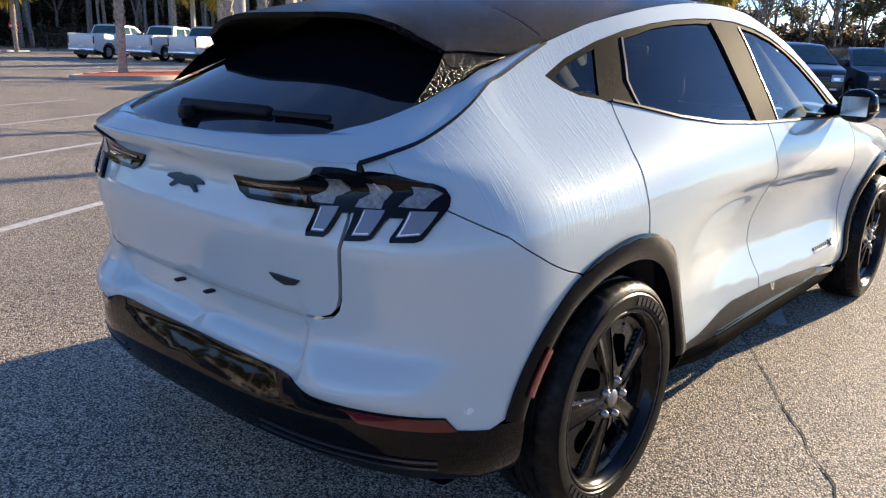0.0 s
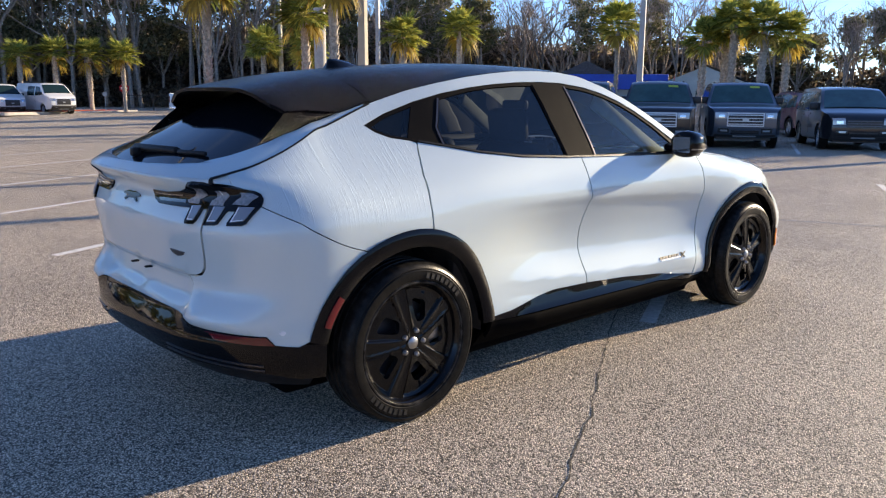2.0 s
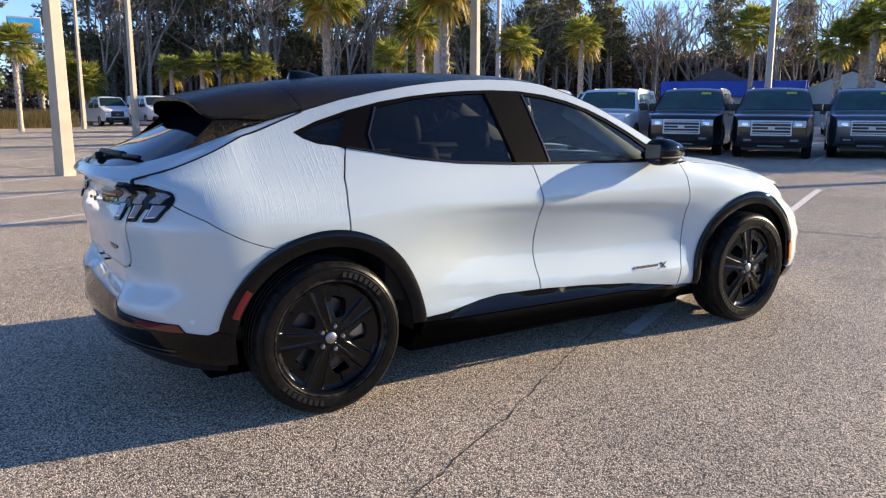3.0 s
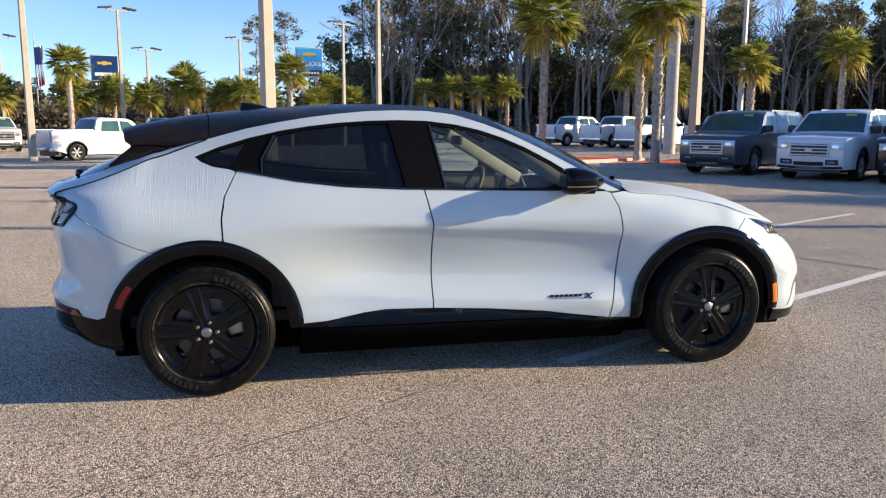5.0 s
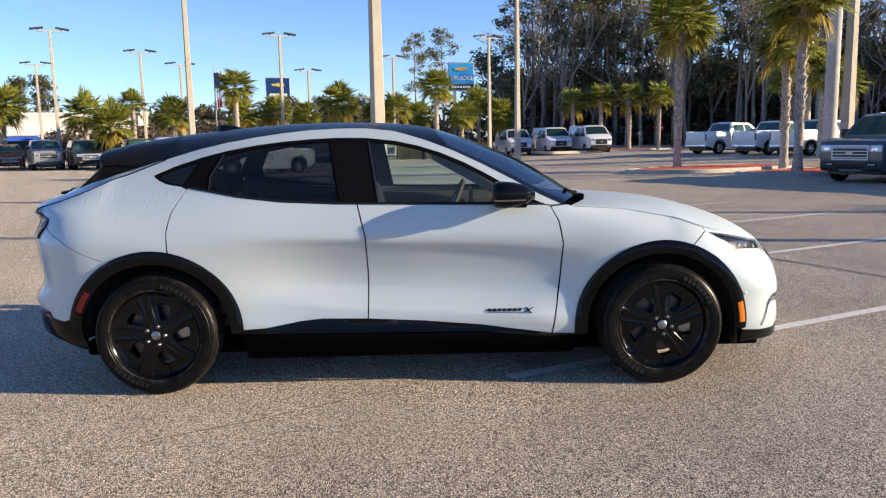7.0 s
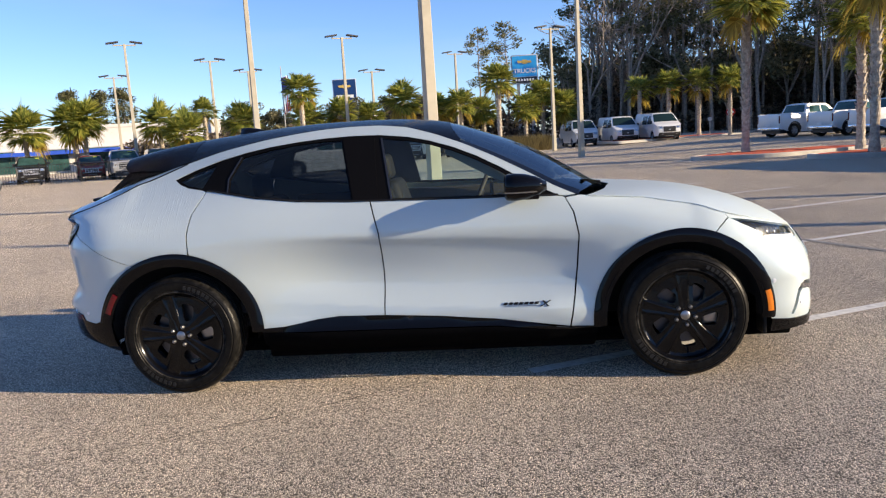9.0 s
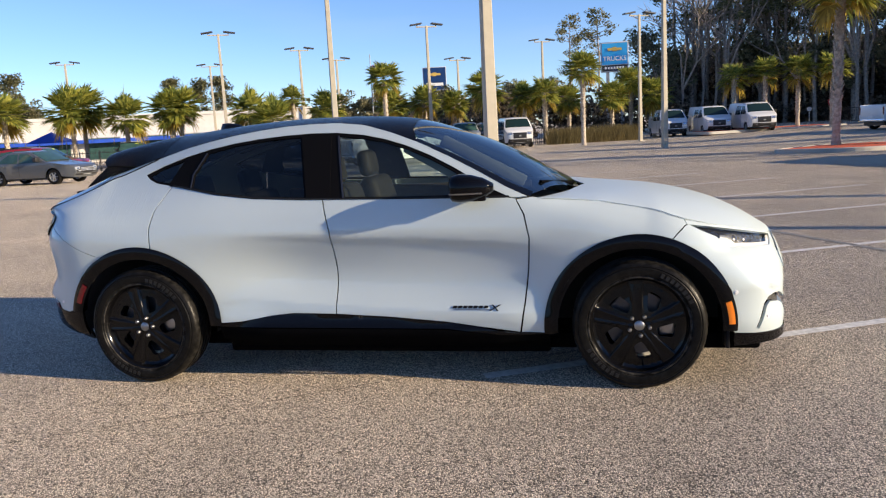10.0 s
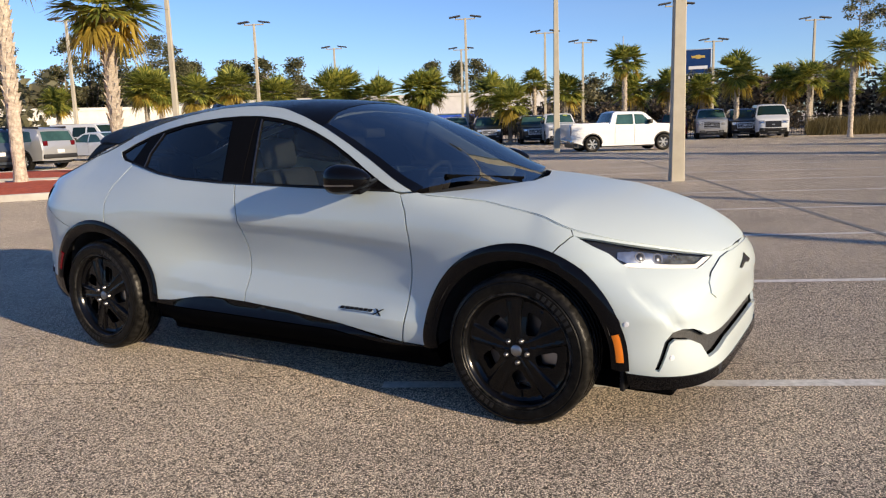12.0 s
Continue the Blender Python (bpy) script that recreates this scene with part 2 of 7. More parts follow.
def lathe(profile, n=32, axis="z"):
    """Turns a profile of (radius, height) round an axis: verts and faces."""
    verts, faces = [], []
    k = len(profile)
    for i in range(n):
        a = 2 * math.pi * i / n
        for r, h in profile:
            c, d = r * math.cos(a), r * math.sin(a)
            verts.append((c, d, h) if axis == "z" else (c, h, d))
    for i in range(n):
        for j in range(k - 1):
            a, b = i * k + j, (i + 1) % n * k + j
            faces.append((a, b, b + 1, a + 1) if axis == "z" else (a, a + 1, b + 1, b))
    return verts, faces


def lathe_mesh(name, profile, n=32, axis="z", angle=35):
    v, f = lathe(profile, n, axis)
    bm = bmesh.new()
    vs = [bm.verts.new(c) for c in v]
    for q in f:
        bm.faces.new([vs[i] for i in q])
    bmesh.ops.remove_doubles(bm, verts=bm.verts[:], dist=1e-5)
    bmesh.ops.recalc_face_normals(bm, faces=bm.faces[:])
    return from_bm(name, bm, True, angle)


def spline(xs, ys):
    """Natural cubic spline through the knots, continued straight beyond them."""
    xs, ys = np.array(xs, float), np.array(ys, float)
    n = len(xs)
    h = np.diff(xs)
    a = np.zeros((n, n))
    r = np.zeros(n) if ys.ndim == 1 else np.zeros((n, ys.shape[1]))
    a[0, 0] = a[-1, -1] = 1
    for i in range(1, n - 1):
        a[i, i - 1], a[i, i], a[i, i + 1] = h[i - 1], 2 * (h[i - 1] + h[i]), h[i]
        r[i] = 6 * ((ys[i + 1] - ys[i]) / h[i] - (ys[i] - ys[i - 1]) / h[i - 1])
    mm = np.linalg.solve(a, r)

    def at(x):
        x = np.asarray(x, float)
        i = np.clip(np.searchsorted(xs, x) - 1, 0, n - 2)
        hh, t = h[i], np.clip(x, xs[0], xs[-1])
        u, w = xs[i + 1] - t, t - xs[i]
        if ys.ndim > 1:
            u, w, hh = u[..., None], w[..., None], hh[..., None]
        v = mm[i] * u ** 3 / (6 * hh) + mm[i + 1] * w ** 3 / (6 * hh) + (ys[i] / hh - mm[i] * hh / 6) * u + (ys[i + 1] / hh - mm[i + 1] * hh / 6) * w
        over = x - t
        if np.any(over):
            s0 = (ys[1] - ys[0]) / h[0] - h[0] * (2 * mm[0] + mm[1]) / 6
            s1 = (ys[-1] - ys[-2]) / h[-1] + h[-1] * (2 * mm[-1] + mm[-2]) / 6
            o = over if ys.ndim == 1 else over[..., None]
            v = v + np.where(o < 0, s0 * o, s1 * o)
        return v
    return at


def inside(poly, pts):
    poly, pts = np.asarray(poly), np.asarray(pts)
    hit = np.zeros(len(pts), bool)
    x, y = pts[:, 0], pts[:, 1]
    a = poly
    b = np.roll(poly, -1, 0)
    for (x1, y1), (x2, y2) in zip(a, b):
        if y1 == y2:
            continue
        c = (y1 > y) != (y2 > y)
        hit ^= c & (x < (x2 - x1) * (y - y1) / (y2 - y1) + x1)
    return hit


def resample(poly, step):
    out = []
    for a, b in zip(poly, list(poly[1:]) + [poly[0]]):
        d = math.hypot(b[0] - a[0], b[1] - a[1])
        n = max(1, int(math.ceil(d / step)))
        for i in range(n):
            out.append((a[0] + (b[0] - a[0]) * i / n, a[1] + (b[1] - a[1]) * i / n))
    return out


def arc(cx, cz, r, a0, a1, n=24):
    return [(cx + r * math.cos(radians(a0 + (a1 - a0) * i / n)), cz + r * math.sin(radians(a0 + (a1 - a0) * i / n))) for i in range(n + 1)]


def cut_sheet(outer, holes, step):
    """Triangles of a flat outline with holes, with a grid of points inside: points, triangles and boundary loops."""
    from mathutils.geometry import delaunay_2d_cdt
    loops = [resample(lp, step) for lp in [outer] + list(holes)]
    pts, edges = [], []
    for lp in loops:
        k = len(pts)
        pts += lp
        edges += [(k + i, k + (i + 1) % len(lp)) for i in range(len(lp))]
    bnd = np.array(pts)
    lo, hi = np.array(loops[0]).min(0), np.array(loops[0]).max(0)
    gx, gz = np.meshgrid(np.arange(lo[0] + step / 2, hi[0], step), np.arange(lo[1] + step / 2, hi[1], step))
    g = np.stack([gx.ravel(), gz.ravel()], 1)
    keep = inside(loops[0], g)
    for lp in loops[1:]:
        keep &= ~inside(lp, g)
    g = g[keep]
    if len(g):
        near = np.array([np.min(np.sum((bnd - q) ** 2, 1)) for q in g])
        g = g[near > (0.45 * step) ** 2]
    allp = [Vector(q) for q in pts] + [Vector(q) for q in g]
    v, e, f, ov, oe, of = delaunay_2d_cdt(allp, edges, [], 0, 1e-6)
    v = np.array([(q.x, q.y) for q in v])
    tri = []
    for q in f:
        for i in range(1, len(q) - 1):
            tri.append((q[0], q[i], q[i + 1]))
    tri = np.array(tri)
    cen = v[tri].mean(1)
    keep = inside(loops[0], cen)
    for lp in loops[1:]:
        keep &= ~inside(lp, cen)
    return v, tri[keep]


def lift(name, outer, holes, surf, step=0.05, off=0.0, rim=0.018, mirror=None):
    """A panel cut from a surface surf(a, b) -> points, normals: raised by off, its edges turned in by rim.
    mirror: None, 'left' (the panel of the other side) or 'both' (joined across the middle)."""
    v, tri = cut_sheet(outer, holes, step)
    p, n = surf(v[:, 0], v[:, 1])
    p = p + n * off
    a, b, c = p[tri[:, 0]], p[tri[:, 1]], p[tri[:, 2]]
    flip = np.sum(np.cross(b - a, c - a) * (n[tri[:, 0]] + n[tri[:, 1]] + n[tri[:, 2]]), 1) < 0
    tri = np.where(flip[:, None], tri[:, ::-1], tri)
    verts, normals, faces = [p], [n], [tri]
    if rim:
        count = {}
        for q in tri:
            for i in range(3):
                e = (q[i], q[(i + 1) % 3])
                count[e] = count.get(e, 0) + 1
        edge = [e for e in count if (e[1], e[0]) not in count]
        if mirror == "both":
            edge = [e for e in edge if not (abs(p[e[0]][1]) < 1e-3 and abs(p[e[1]][1]) < 1e-3)]
        k = len(p)
        quads, rv, rn = [], [], []
        for i0, i1 in edge:
            d = p[i1] - p[i0]
            out = np.cross(d, (n[i0] + n[i1]) / 2)
            out = out / max(1e-9, np.linalg.norm(out))
            base = k + len(rv)
            rv += [p[i0], p[i1], p[i1] - n[i1] * rim, p[i0] - n[i0] * rim]
            rn += [out] * 4
            quads.append((base + 1, base, base + 3, base + 2))
        verts.append(np.array(rv).reshape(-1, 3))
        normals.append(np.array(rn).reshape(-1, 3))
        faces.append(np.array(quads, int).reshape(-1, 4))
    pv, pn = np.concatenate(verts), np.concatenate(normals)
    fl = [tuple(q) for ff in faces for q in ff]
    if mirror in ("left", "both"):
        mv, mn = pv * (1, -1, 1), pn * (1, -1, 1)
        mf = [tuple(reversed(q)) for q in fl]
        if mirror == "left":
            pv, pn, fl = mv, mn, mf
        else:
            k = len(pv)
            pv, pn = np.concatenate([pv, mv]), np.concatenate([pn, mn])
            fl = fl + [tuple(i + k for i in q) for q in mf]
    return mesh_from(name, pv, fl, pn)


# ---- the crossover: surfaces ----
ZK = (0.20, 0.33, 0.44, 0.54, 0.66, 0.80, 0.89, 0.96, 1.03, 1.09, 1.20, 1.30, 1.40, 1.50, 1.60)
SIDE = {                                        # half width at the heights ZK, by place along the car
    -1.75: (.80, .880, .895, .900, .905, .915, .918, .905, .862, .795, .670, .585, .52, .46, .40),
    -1.50: (.80, .880, .895, .905, .915, .922, .920, .905, .868, .815, .700, .620, .555, .50, .44),
    -1.10: (.80, .885, .888, .885, .888, .905, .912, .905, .880, .842, .750, .690, .625, .57, .51),
    -0.60: (.80, .885, .872, .836, .826, .864, .897, .892, .873, .846, .785, .730, .675, .615, .56),
    0.00: (.80, .885, .869, .826, .819, .857, .889, .885, .868, .846, .800, .750, .700, .64, .58),
    0.60: (.80, .885, .873, .840, .833, .862, .887, .881, .862, .838, .785, .735, .685, .63, .57),
    1.00: (.80, .882, .879, .869, .866, .883, .890, .880, .850, .805, .720, .660, .60, .54, .48),
    1.30: (.80, .880, .884, .889, .894, .901, .896, .872, .800, .700, .58, .50, .42, .36, .30),
    1.55: (.80, .870, .880, .890, .900, .903, .882, .838, .740, .620, .50, .42, .36, .30, .26),
}
SR, SF, SPAN, PR, QR = -1.75, 1.55, 1.35, 3.0, 3.2
_row = [spline(ZK, SIDE[x]) for x in sorted(SIDE)]
_basis = spline(sorted(SIDE), np.eye(len(SIDE)))
rear_x = spline((.20, .30, .40, .46, .52, .60, .70, .80, .87, .895, .92, .98, 1.03, 1.055, 1.085, 1.12, 1.20, 1.30, 1.40, 1.60),
                (-2.19, -2.305, -2.355, -2.36, -2.335, -2.315, -2.313, -2.326, -2.340, -2.343, -2.338, -2.316, -2.309, -2.326, -2.375, -2.33, -2.15, -1.98, -1.86, -1.70))
front_x = spline((.12, .18, .25, .34, .42, .50, .64, .73, .79, .85, .92, 1.0, 1.1), (2.235, 2.325, 2.33, 2.33, 2.325, 2.32, 2.33, 2.32, 2.296, 2.24, 2.13, 1.97, 1.8))


nose_p = lambda z: np.interp(z, (.54, .77), (4.2, 2.4))
nose_q = lambda z: np.interp(z, (.54, .77), (5.0, 2.1))


def side_y(x, z):
    x, z = np.broadcast_arrays(np.asarray(x, float), np.asarray(z, float))
    w = _basis(np.clip(x, SR, SF))
    return sum(w[..., i] * _row[i](z) for i in range(len(_row)))


def skin_point(s, z):
    """The right-hand skin round the car: s is x along the flanks and runs on round the corners to the middle."""
    s, z = np.broadcast_arrays(np.asarray(s, float), np.asarray(z, float))
    x, y = s.copy(), side_y(s, z)
    for here, end, x0, p, q in ((s < SR, rear_x(z), SR, PR, QR), (s > SF, front_x(z), SF, nose_p(z), nose_q(z))):
        th = np.clip(np.abs(s - x0) / SPAN, 0, 1) * math.pi / 2
        x = np.where(here, x0 + (end - x0) * np.sin(th) ** (2 / p), x)
        y = np.where(here, y * np.abs(np.cos(th)) ** (2 / q), y)
    ease = lambda a, b, v: (lambda t: t * t * (3 - 2 * t))(np.clip((v - a) / (b - a), 0, 1))
    x = x + 0.042 * ease(.50, .42, y) * ease(.555, .59, z) * ease(.712, .685, z) * (s < -2.4)      # the plate's recess
    x = x - 0.052 * ease(-2.90, -2.66, s) * ease(-2.08, -2.34, s) * ease(.49, .545, z) * ease(.675, .565, z)   # the bulges beside it
    zc = np.interp(s, (-.97, -.63, -.27, .26, .70, .9), (.528, .504, .478, .453, .435, .424))
    zb = np.interp(s, (-.6, -.29, -.16, .26, .69, .89), (.905, .896, .880, .864, .834, .816))
    y = y - .014 * ease(zb + .012, zb - .046, z) * ease(.50, .72, z) * ease(-1.1, -.40, s) * ease(1.12, .70, s)   # the sharp shoulder above the hollow
    ridge = np.maximum(0, 1 - np.where(z > zc, (z - zc) / .13, (zc - z) / .075))       # the crease low on the doors
    fold = np.clip(1 - np.abs(z - (.655 - .55 * (s - 1.98))) / .075, 0, 1) * ease(1.90, 2.02, s) * ease(2.36, 2.20, s) * ease(.48, .53, z)
    x = x - .016 * fold * fold * (3 - 2 * fold)                                        # the fold below the head lamp
    y = y + .019 * ridge * ease(-1.05, -.45, s) * ease(1.02, .72, s)
    return np.stack([x, -y, z], -1)


def skin(s, z):
    d = 0.004
    p = skin_point(s, z)
    lo, hi = SR - SPAN, SF + SPAN
    a = skin_point(np.clip(s + d, lo, hi), z) - skin_point(np.clip(s - d, lo, hi), z)
    b = skin_point(s, z + d) - skin_point(s, z - d)
    n = np.cross(a, b)
    n = n / np.maximum(1e-9, np.linalg.norm(n, axis=-1, keepdims=True))
    mid = np.abs(p[:, 1]) < 1e-3
    n[mid, 1] = 0
    n = n / np.maximum(1e-9, np.linalg.norm(n, axis=-1, keepdims=True))
    return p, n


def s_at(x, z):
    """The s at which the skin at height z reaches x."""
    lo, hi = SR - SPAN, SF + SPAN
    for _ in range(40):
        m = (lo + hi) / 2
        if skin_point(m, z)[0] < x:
            lo = m
        else:
            hi = m
    return (lo + hi) / 2


def s_y(y, z, end):
    """The s at which the skin at height z has the half width y, at the rear (-1) or the front (1)."""
    x0, q = (SR, QR) if end < 0 else (SF, float(nose_q(z)))
    c = min(1, abs(y) / float(side_y(x0, z))) ** (q / 2)
    return x0 + end * SPAN * math.acos(c) / (math.pi / 2)


REAR, FRONT = SR - SPAN, SF + SPAN
EDGE = [(REAR, 1.098), (s_y(.4, 1.097, -1), 1.097), (s_y(.62, 1.095, -1), 1.095), (s_at(-2.2, 1.112), 1.112), (s_at(-2.1, 1.138), 1.138), (s_at(-1.9, 1.212), 1.212), (s_at(-1.7, 1.29), 1.29), (-1.48, 1.373),
        (-1.26, 1.435), (-1.09, 1.470), (-.92, 1.499), (-.75, 1.521), (-.58, 1.537), (-.41, 1.543), (-.24, 1.541), (-.07, 1.521), (.10, 1.470), (.27, 1.404), (.445, 1.321),
        (.62, 1.229), (.78, 1.138), (.90, 1.081), (.96, 1.070), (1.11, 1.058), (1.29, 1.040), (1.46, 1.008), (1.63, .977), (1.775, .935), (2.0, .886), (2.195, .850), (2.35, .820), (2.52, .787), (2.66, .774), (FRONT, .781)]
edge_z = lambda s: np.interp(s, [e[0] for e in EDGE], [e[1] for e in EDGE])
_es = np.linspace(REAR, FRONT, 900)
_ep = skin_point(_es, edge_z(_es))
_ker = np.ones(9) / 9
_ez = np.convolve(np.pad(_ep[:, 2], 4, mode="edge"), _ker, "valid")


def rail(x):
    return np.interp(x, _ep[:, 0], -_ep[:, 1]), np.interp(x, _ep[:, 0], _ez)


def lid(middle, power=2.2):
    """A surface spanned between the two edge lines; middle(x) is its height on the centre line. In (x, share of the half width)."""
    def pt(x, e):
        ye, ze = rail(x)
        zc = middle(x)
        return np.stack([x, -ye * e, ze + (zc - ze) * (1 - np.abs(e) ** (power(x) if callable(power) else power))], -1)

    def surf(x, e):
        d = 0.004
        x, e = np.asarray(x, float), np.asarray(e, float)
        n = np.cross(pt(x + d, e) - pt(x - d, e), pt(x, e + d) - pt(x, e - d))
        n = n / np.maximum(1e-9, np.linalg.norm(n, axis=-1, keepdims=True))
        n = np.where(n[:, 2:3] < 0, -n, n)
        mid = np.abs(e) < 1e-3
        n[mid, 1] = 0
        return pt(x, e), n / np.maximum(1e-9, np.linalg.norm(n, axis=-1, keepdims=True))
    return surf


roof_mid = spline((-1.98, -1.79, -1.6, -1.225, -.84, -.46, -.08, .15, .38, .62, .815, .93, 1.05, 1.18), (1.430, 1.474, 1.508, 1.550, 1.578, 1.586, 1.572, 1.540, 1.468, 1.375, 1.276, 1.205, 1.130, 1.050))
hood_mid = spline((.95, 1.20, 1.33, 1.6, 1.79, 1.975, 2.115, 2.21, 2.299), (1.066, 1.070, 1.066, 1.046, 1.012, .957, .896, .841, .781))
hatch_mid = spline((-2.41, -2.36, -2.30, -2.21, -2.03, -1.87, -1.70, -1.5), (1.098, 1.112, 1.136, 1.184, 1.272, 1.352, 1.43, 1.50))
roof_surf, hood_surf, hatch_surf = lid(roof_mid, 2.4), lid(hood_mid, 2.6), lid(hatch_mid, 2.6)
spoiler_surf = lid(roof_mid, lambda x: np.interp(x, (-1.88, -1.47), (4.2, 2.4)))

HUB = 1.492
ARCH = 0.478
BELT = [(-1.31, 1.207), (-1.187, 1.186), (-.994, 1.151), (-.734, 1.121), (-.406, 1.104)]
SILL = [(-.985, .377), (-.849, .385), (-.649, .420), (-.517, .433), (-.247, .428), (.082, .411), (.418, .381), (.842, .317)]
GLASS_TOP = [(.80, 1.083), (.70, 1.130), (.613, 1.178), (.474, 1.260), (.337, 1.332), (.20, 1.390), (.064, 1.434), (-.071, 1.464), (-.24, 1.484), (-.408, 1.488), (-.576, 1.483), (-.745, 1.471),
             (-.912, 1.452), (-1.081, 1.424), (-1.249, 1.385), (-1.418, 1.333), (-1.540, 1.283)]
GLASS_LOW = [(-1.498, 1.252), (-1.437, 1.228), (-1.35, 1.215)]


def wheel_arc(cx, r, a0, a1, n):
    """Part of a circle about a hub, carried onto the skin."""
    return [(s_at(x, z) if x < SR or x > SF else x, z) for x, z in arc(cx, .345, r, a0, a1, n)]


def rounded(cx):
    """The skin swollen into a rounded lip about a wheel opening."""
    def pt(s, z):
        p, n = skin(s, z)
        r = np.hypot(p[:, 0] - cx, p[:, 2] - .345)
        return p + n * (.011 * np.sin(np.pi * np.clip((r - .436) / .088, 0, 1)))[:, None]

    def surf(s, z):
        s, z, d = np.asarray(s, float), np.asarray(z, float), .003
        n = np.cross(pt(s + d, z) - pt(s - d, z), pt(s, z + d) - pt(s, z - d))
        return pt(s, z), n / np.maximum(1e-9, np.linalg.norm(n, axis=-1, keepdims=True))
    return surf


def ledge(s, z):
    """The skin leaning out into a shelf above the sill and turning in beneath it."""
    def pt(s, z):
        p, n = skin(s, z)
        k = np.clip((.385 - z) / .065, 0, 1)
        return p + n * (.030 * k * k * (3 - 2 * k) * np.clip((s + .95) / .25, 0, 1) * np.clip((.98 - s) / .25, 0, 1) - .005 * np.clip((.315 - z) / .04, 0, 1))[:, None]
    s, z, d = np.asarray(s, float), np.asarray(z, float), .004
    n = np.cross(pt(s + d, z) - pt(s - d, z), pt(s, z + d) - pt(s, z - d))
    return pt(s, z), n / np.maximum(1e-9, np.linalg.norm(n, axis=-1, keepdims=True))


def edge_run(a, b):
    """Points of the edge line between two places s."""
    n = max(2, int(abs(b - a) / 0.04))
    return [(a + (b - a) * i / n, float(edge_z(a + (b - a) * i / n))) for i in range(n + 1)]


def ring_part(cx, r0, r1, a0, a1, n=40):
    return wheel_arc(cx, r1, a0, a1, n) + wheel_arc(cx, r0, a1, a0, n)


def build_crossover():
    car = thing("crossover_car", pose(0, 0, 0), "pearl white electric crossover with black roof and cladding, parked on asphalt", "car")

    def panel(name, outer, mat, off=0.0, holes=(), step=0.05, rim=0.018, surf=skin, parent=None, label="", both=False, only=False):
        if both:
            return put(name, lift(name, outer, holes, surf, step, off, rim, "both"), mat, parent or car, label)
        obs = []
        for side in (None,) if only else (None, "left"):
            obs.append(put(name, lift(name, outer, holes, surf, step, off, rim, side), mat, parent or car, label))
        return obs

    paint, black, satin = M["paint"], M["gloss_black"], M["satin_black"]
    # doors, wings, sides
    rear_door = BELT + [(-.296, 1.103), (-.252, .917), (-.247, .683), (-.249, .428), (-.517, .433), (-.649, .420), (-.849, .385), (-.985, .377)] + wheel_arc(-HUB, ARCH, 4, 76, 14) + [(-1.384, .86), (-1.388, .966), (-1.371, 1.08)]
    panel("rear_door", rear_door, paint, step=.016)
    front_door = [(-.288, 1.103), (-.075, 1.097), (.258, 1.088), (.493, 1.084), (.80, 1.077), (.835, 1.069), (.878, .985), (.904, .851), (.891, .665), (.869, .494), (.839, .317), (.418, .381), (.082, .411), (-.241, .428), (-.239, .683), (-.244, .917)]
    fd = panel("front_door", front_door, paint, step=.016)
    wing = [(.843, 1.066)] + edge_run(.93, 1.775) + [(1.775, .903), (1.752, .8965), (1.686, .8595), (1.638, .820)] + wheel_arc(HUB, ARCH, 72.6, 183, 26) + [(.99, .311), (.848, .316), (.878, .494), (.900, .665), (.912, .851), (.887, .985)]
    panel("front_wing", wing, paint, step=.03)
    tl = s_at(-2.133, 1.001)
    quarter = [(-2.468, 1.070)] + edge_run(-2.435, .90) + [(.845, 1.078)] + GLASS_TOP + GLASS_LOW + [(-1.319, 1.205), (-1.380, 1.08), (-1.397, .966), (-1.393, .86)] + wheel_arc(-HUB, ARCH, 79, 115.6, 10) + [(-1.776, .820), (-1.90, .881), (-2.027, .937), (tl, 1.001), (-2.36, 1.004), (-2.605, 1.004)]
    panel("body_side", quarter, M["paint_dew"])
    # rear: bumper, tailgate, lamps, cladding
    low_edge = [(-1.997, .455), (-2.029, .447), (-2.169, .462), (-2.229, .496), (-2.632, .512), (-2.726, .519), (-2.814, .545), (-2.940, .549), (REAR, .553)]
    rb = wheel_arc(-HUB, ARCH, 116.2, 164, 10) + low_edge + [(REAR, .699), (-2.934, .698), (-2.821, .699), (-2.738, .703), (-2.692, .715), (-2.668, .737), (-2.656, .768), (-2.640, .898), (-2.612, 1.0), (-2.36, 1.0), (tl, .9965), (-2.027, .9325), (-1.90, .8765), (-1.776, .8155)]
    panel("rear_bumper", rb, paint, both=True, step=.04)
    gate = [(REAR, .706), (-2.934, .705), (-2.824, .707), (-2.742, .711), (-2.703, .723), (-2.680, .743), (-2.669, .772), (-2.653, .90), (-2.623, 1.0), (-2.482, 1.070), (-2.452, 1.0945), (-2.701, 1.0965), (REAR, 1.0975)]
    tg = panel("tailgate", gate, paint, both=True, step=.04)
    house = [(-3.002, 1.025), (-2.908, 1.026), (-2.803, 1.037), (-2.743, 1.051), (-2.665, 1.070), (-2.609, 1.077), (-2.537, 1.079), (-2.373, 1.071), (-2.255, 1.055), (-2.232, 1.041), (-2.233, 1.023), (-2.253, 1.003), (-2.317, .967), (-2.361, .934), (-2.387, .927), (-2.476, .924),
             (-2.474, .935), (-2.429, .977), (-2.482, .976), (-2.498, .967), (-2.540, .928), (-2.564, .922), (-2.627, .918), (-2.625, .928), (-2.602, .980), (-2.651, .976), (-2.686, .931), (-2.704, .919), (-2.755, .916), (-2.756, .929), (-2.734, .977), (-2.854, .973), (-2.955, .972), (-2.984, .986)]
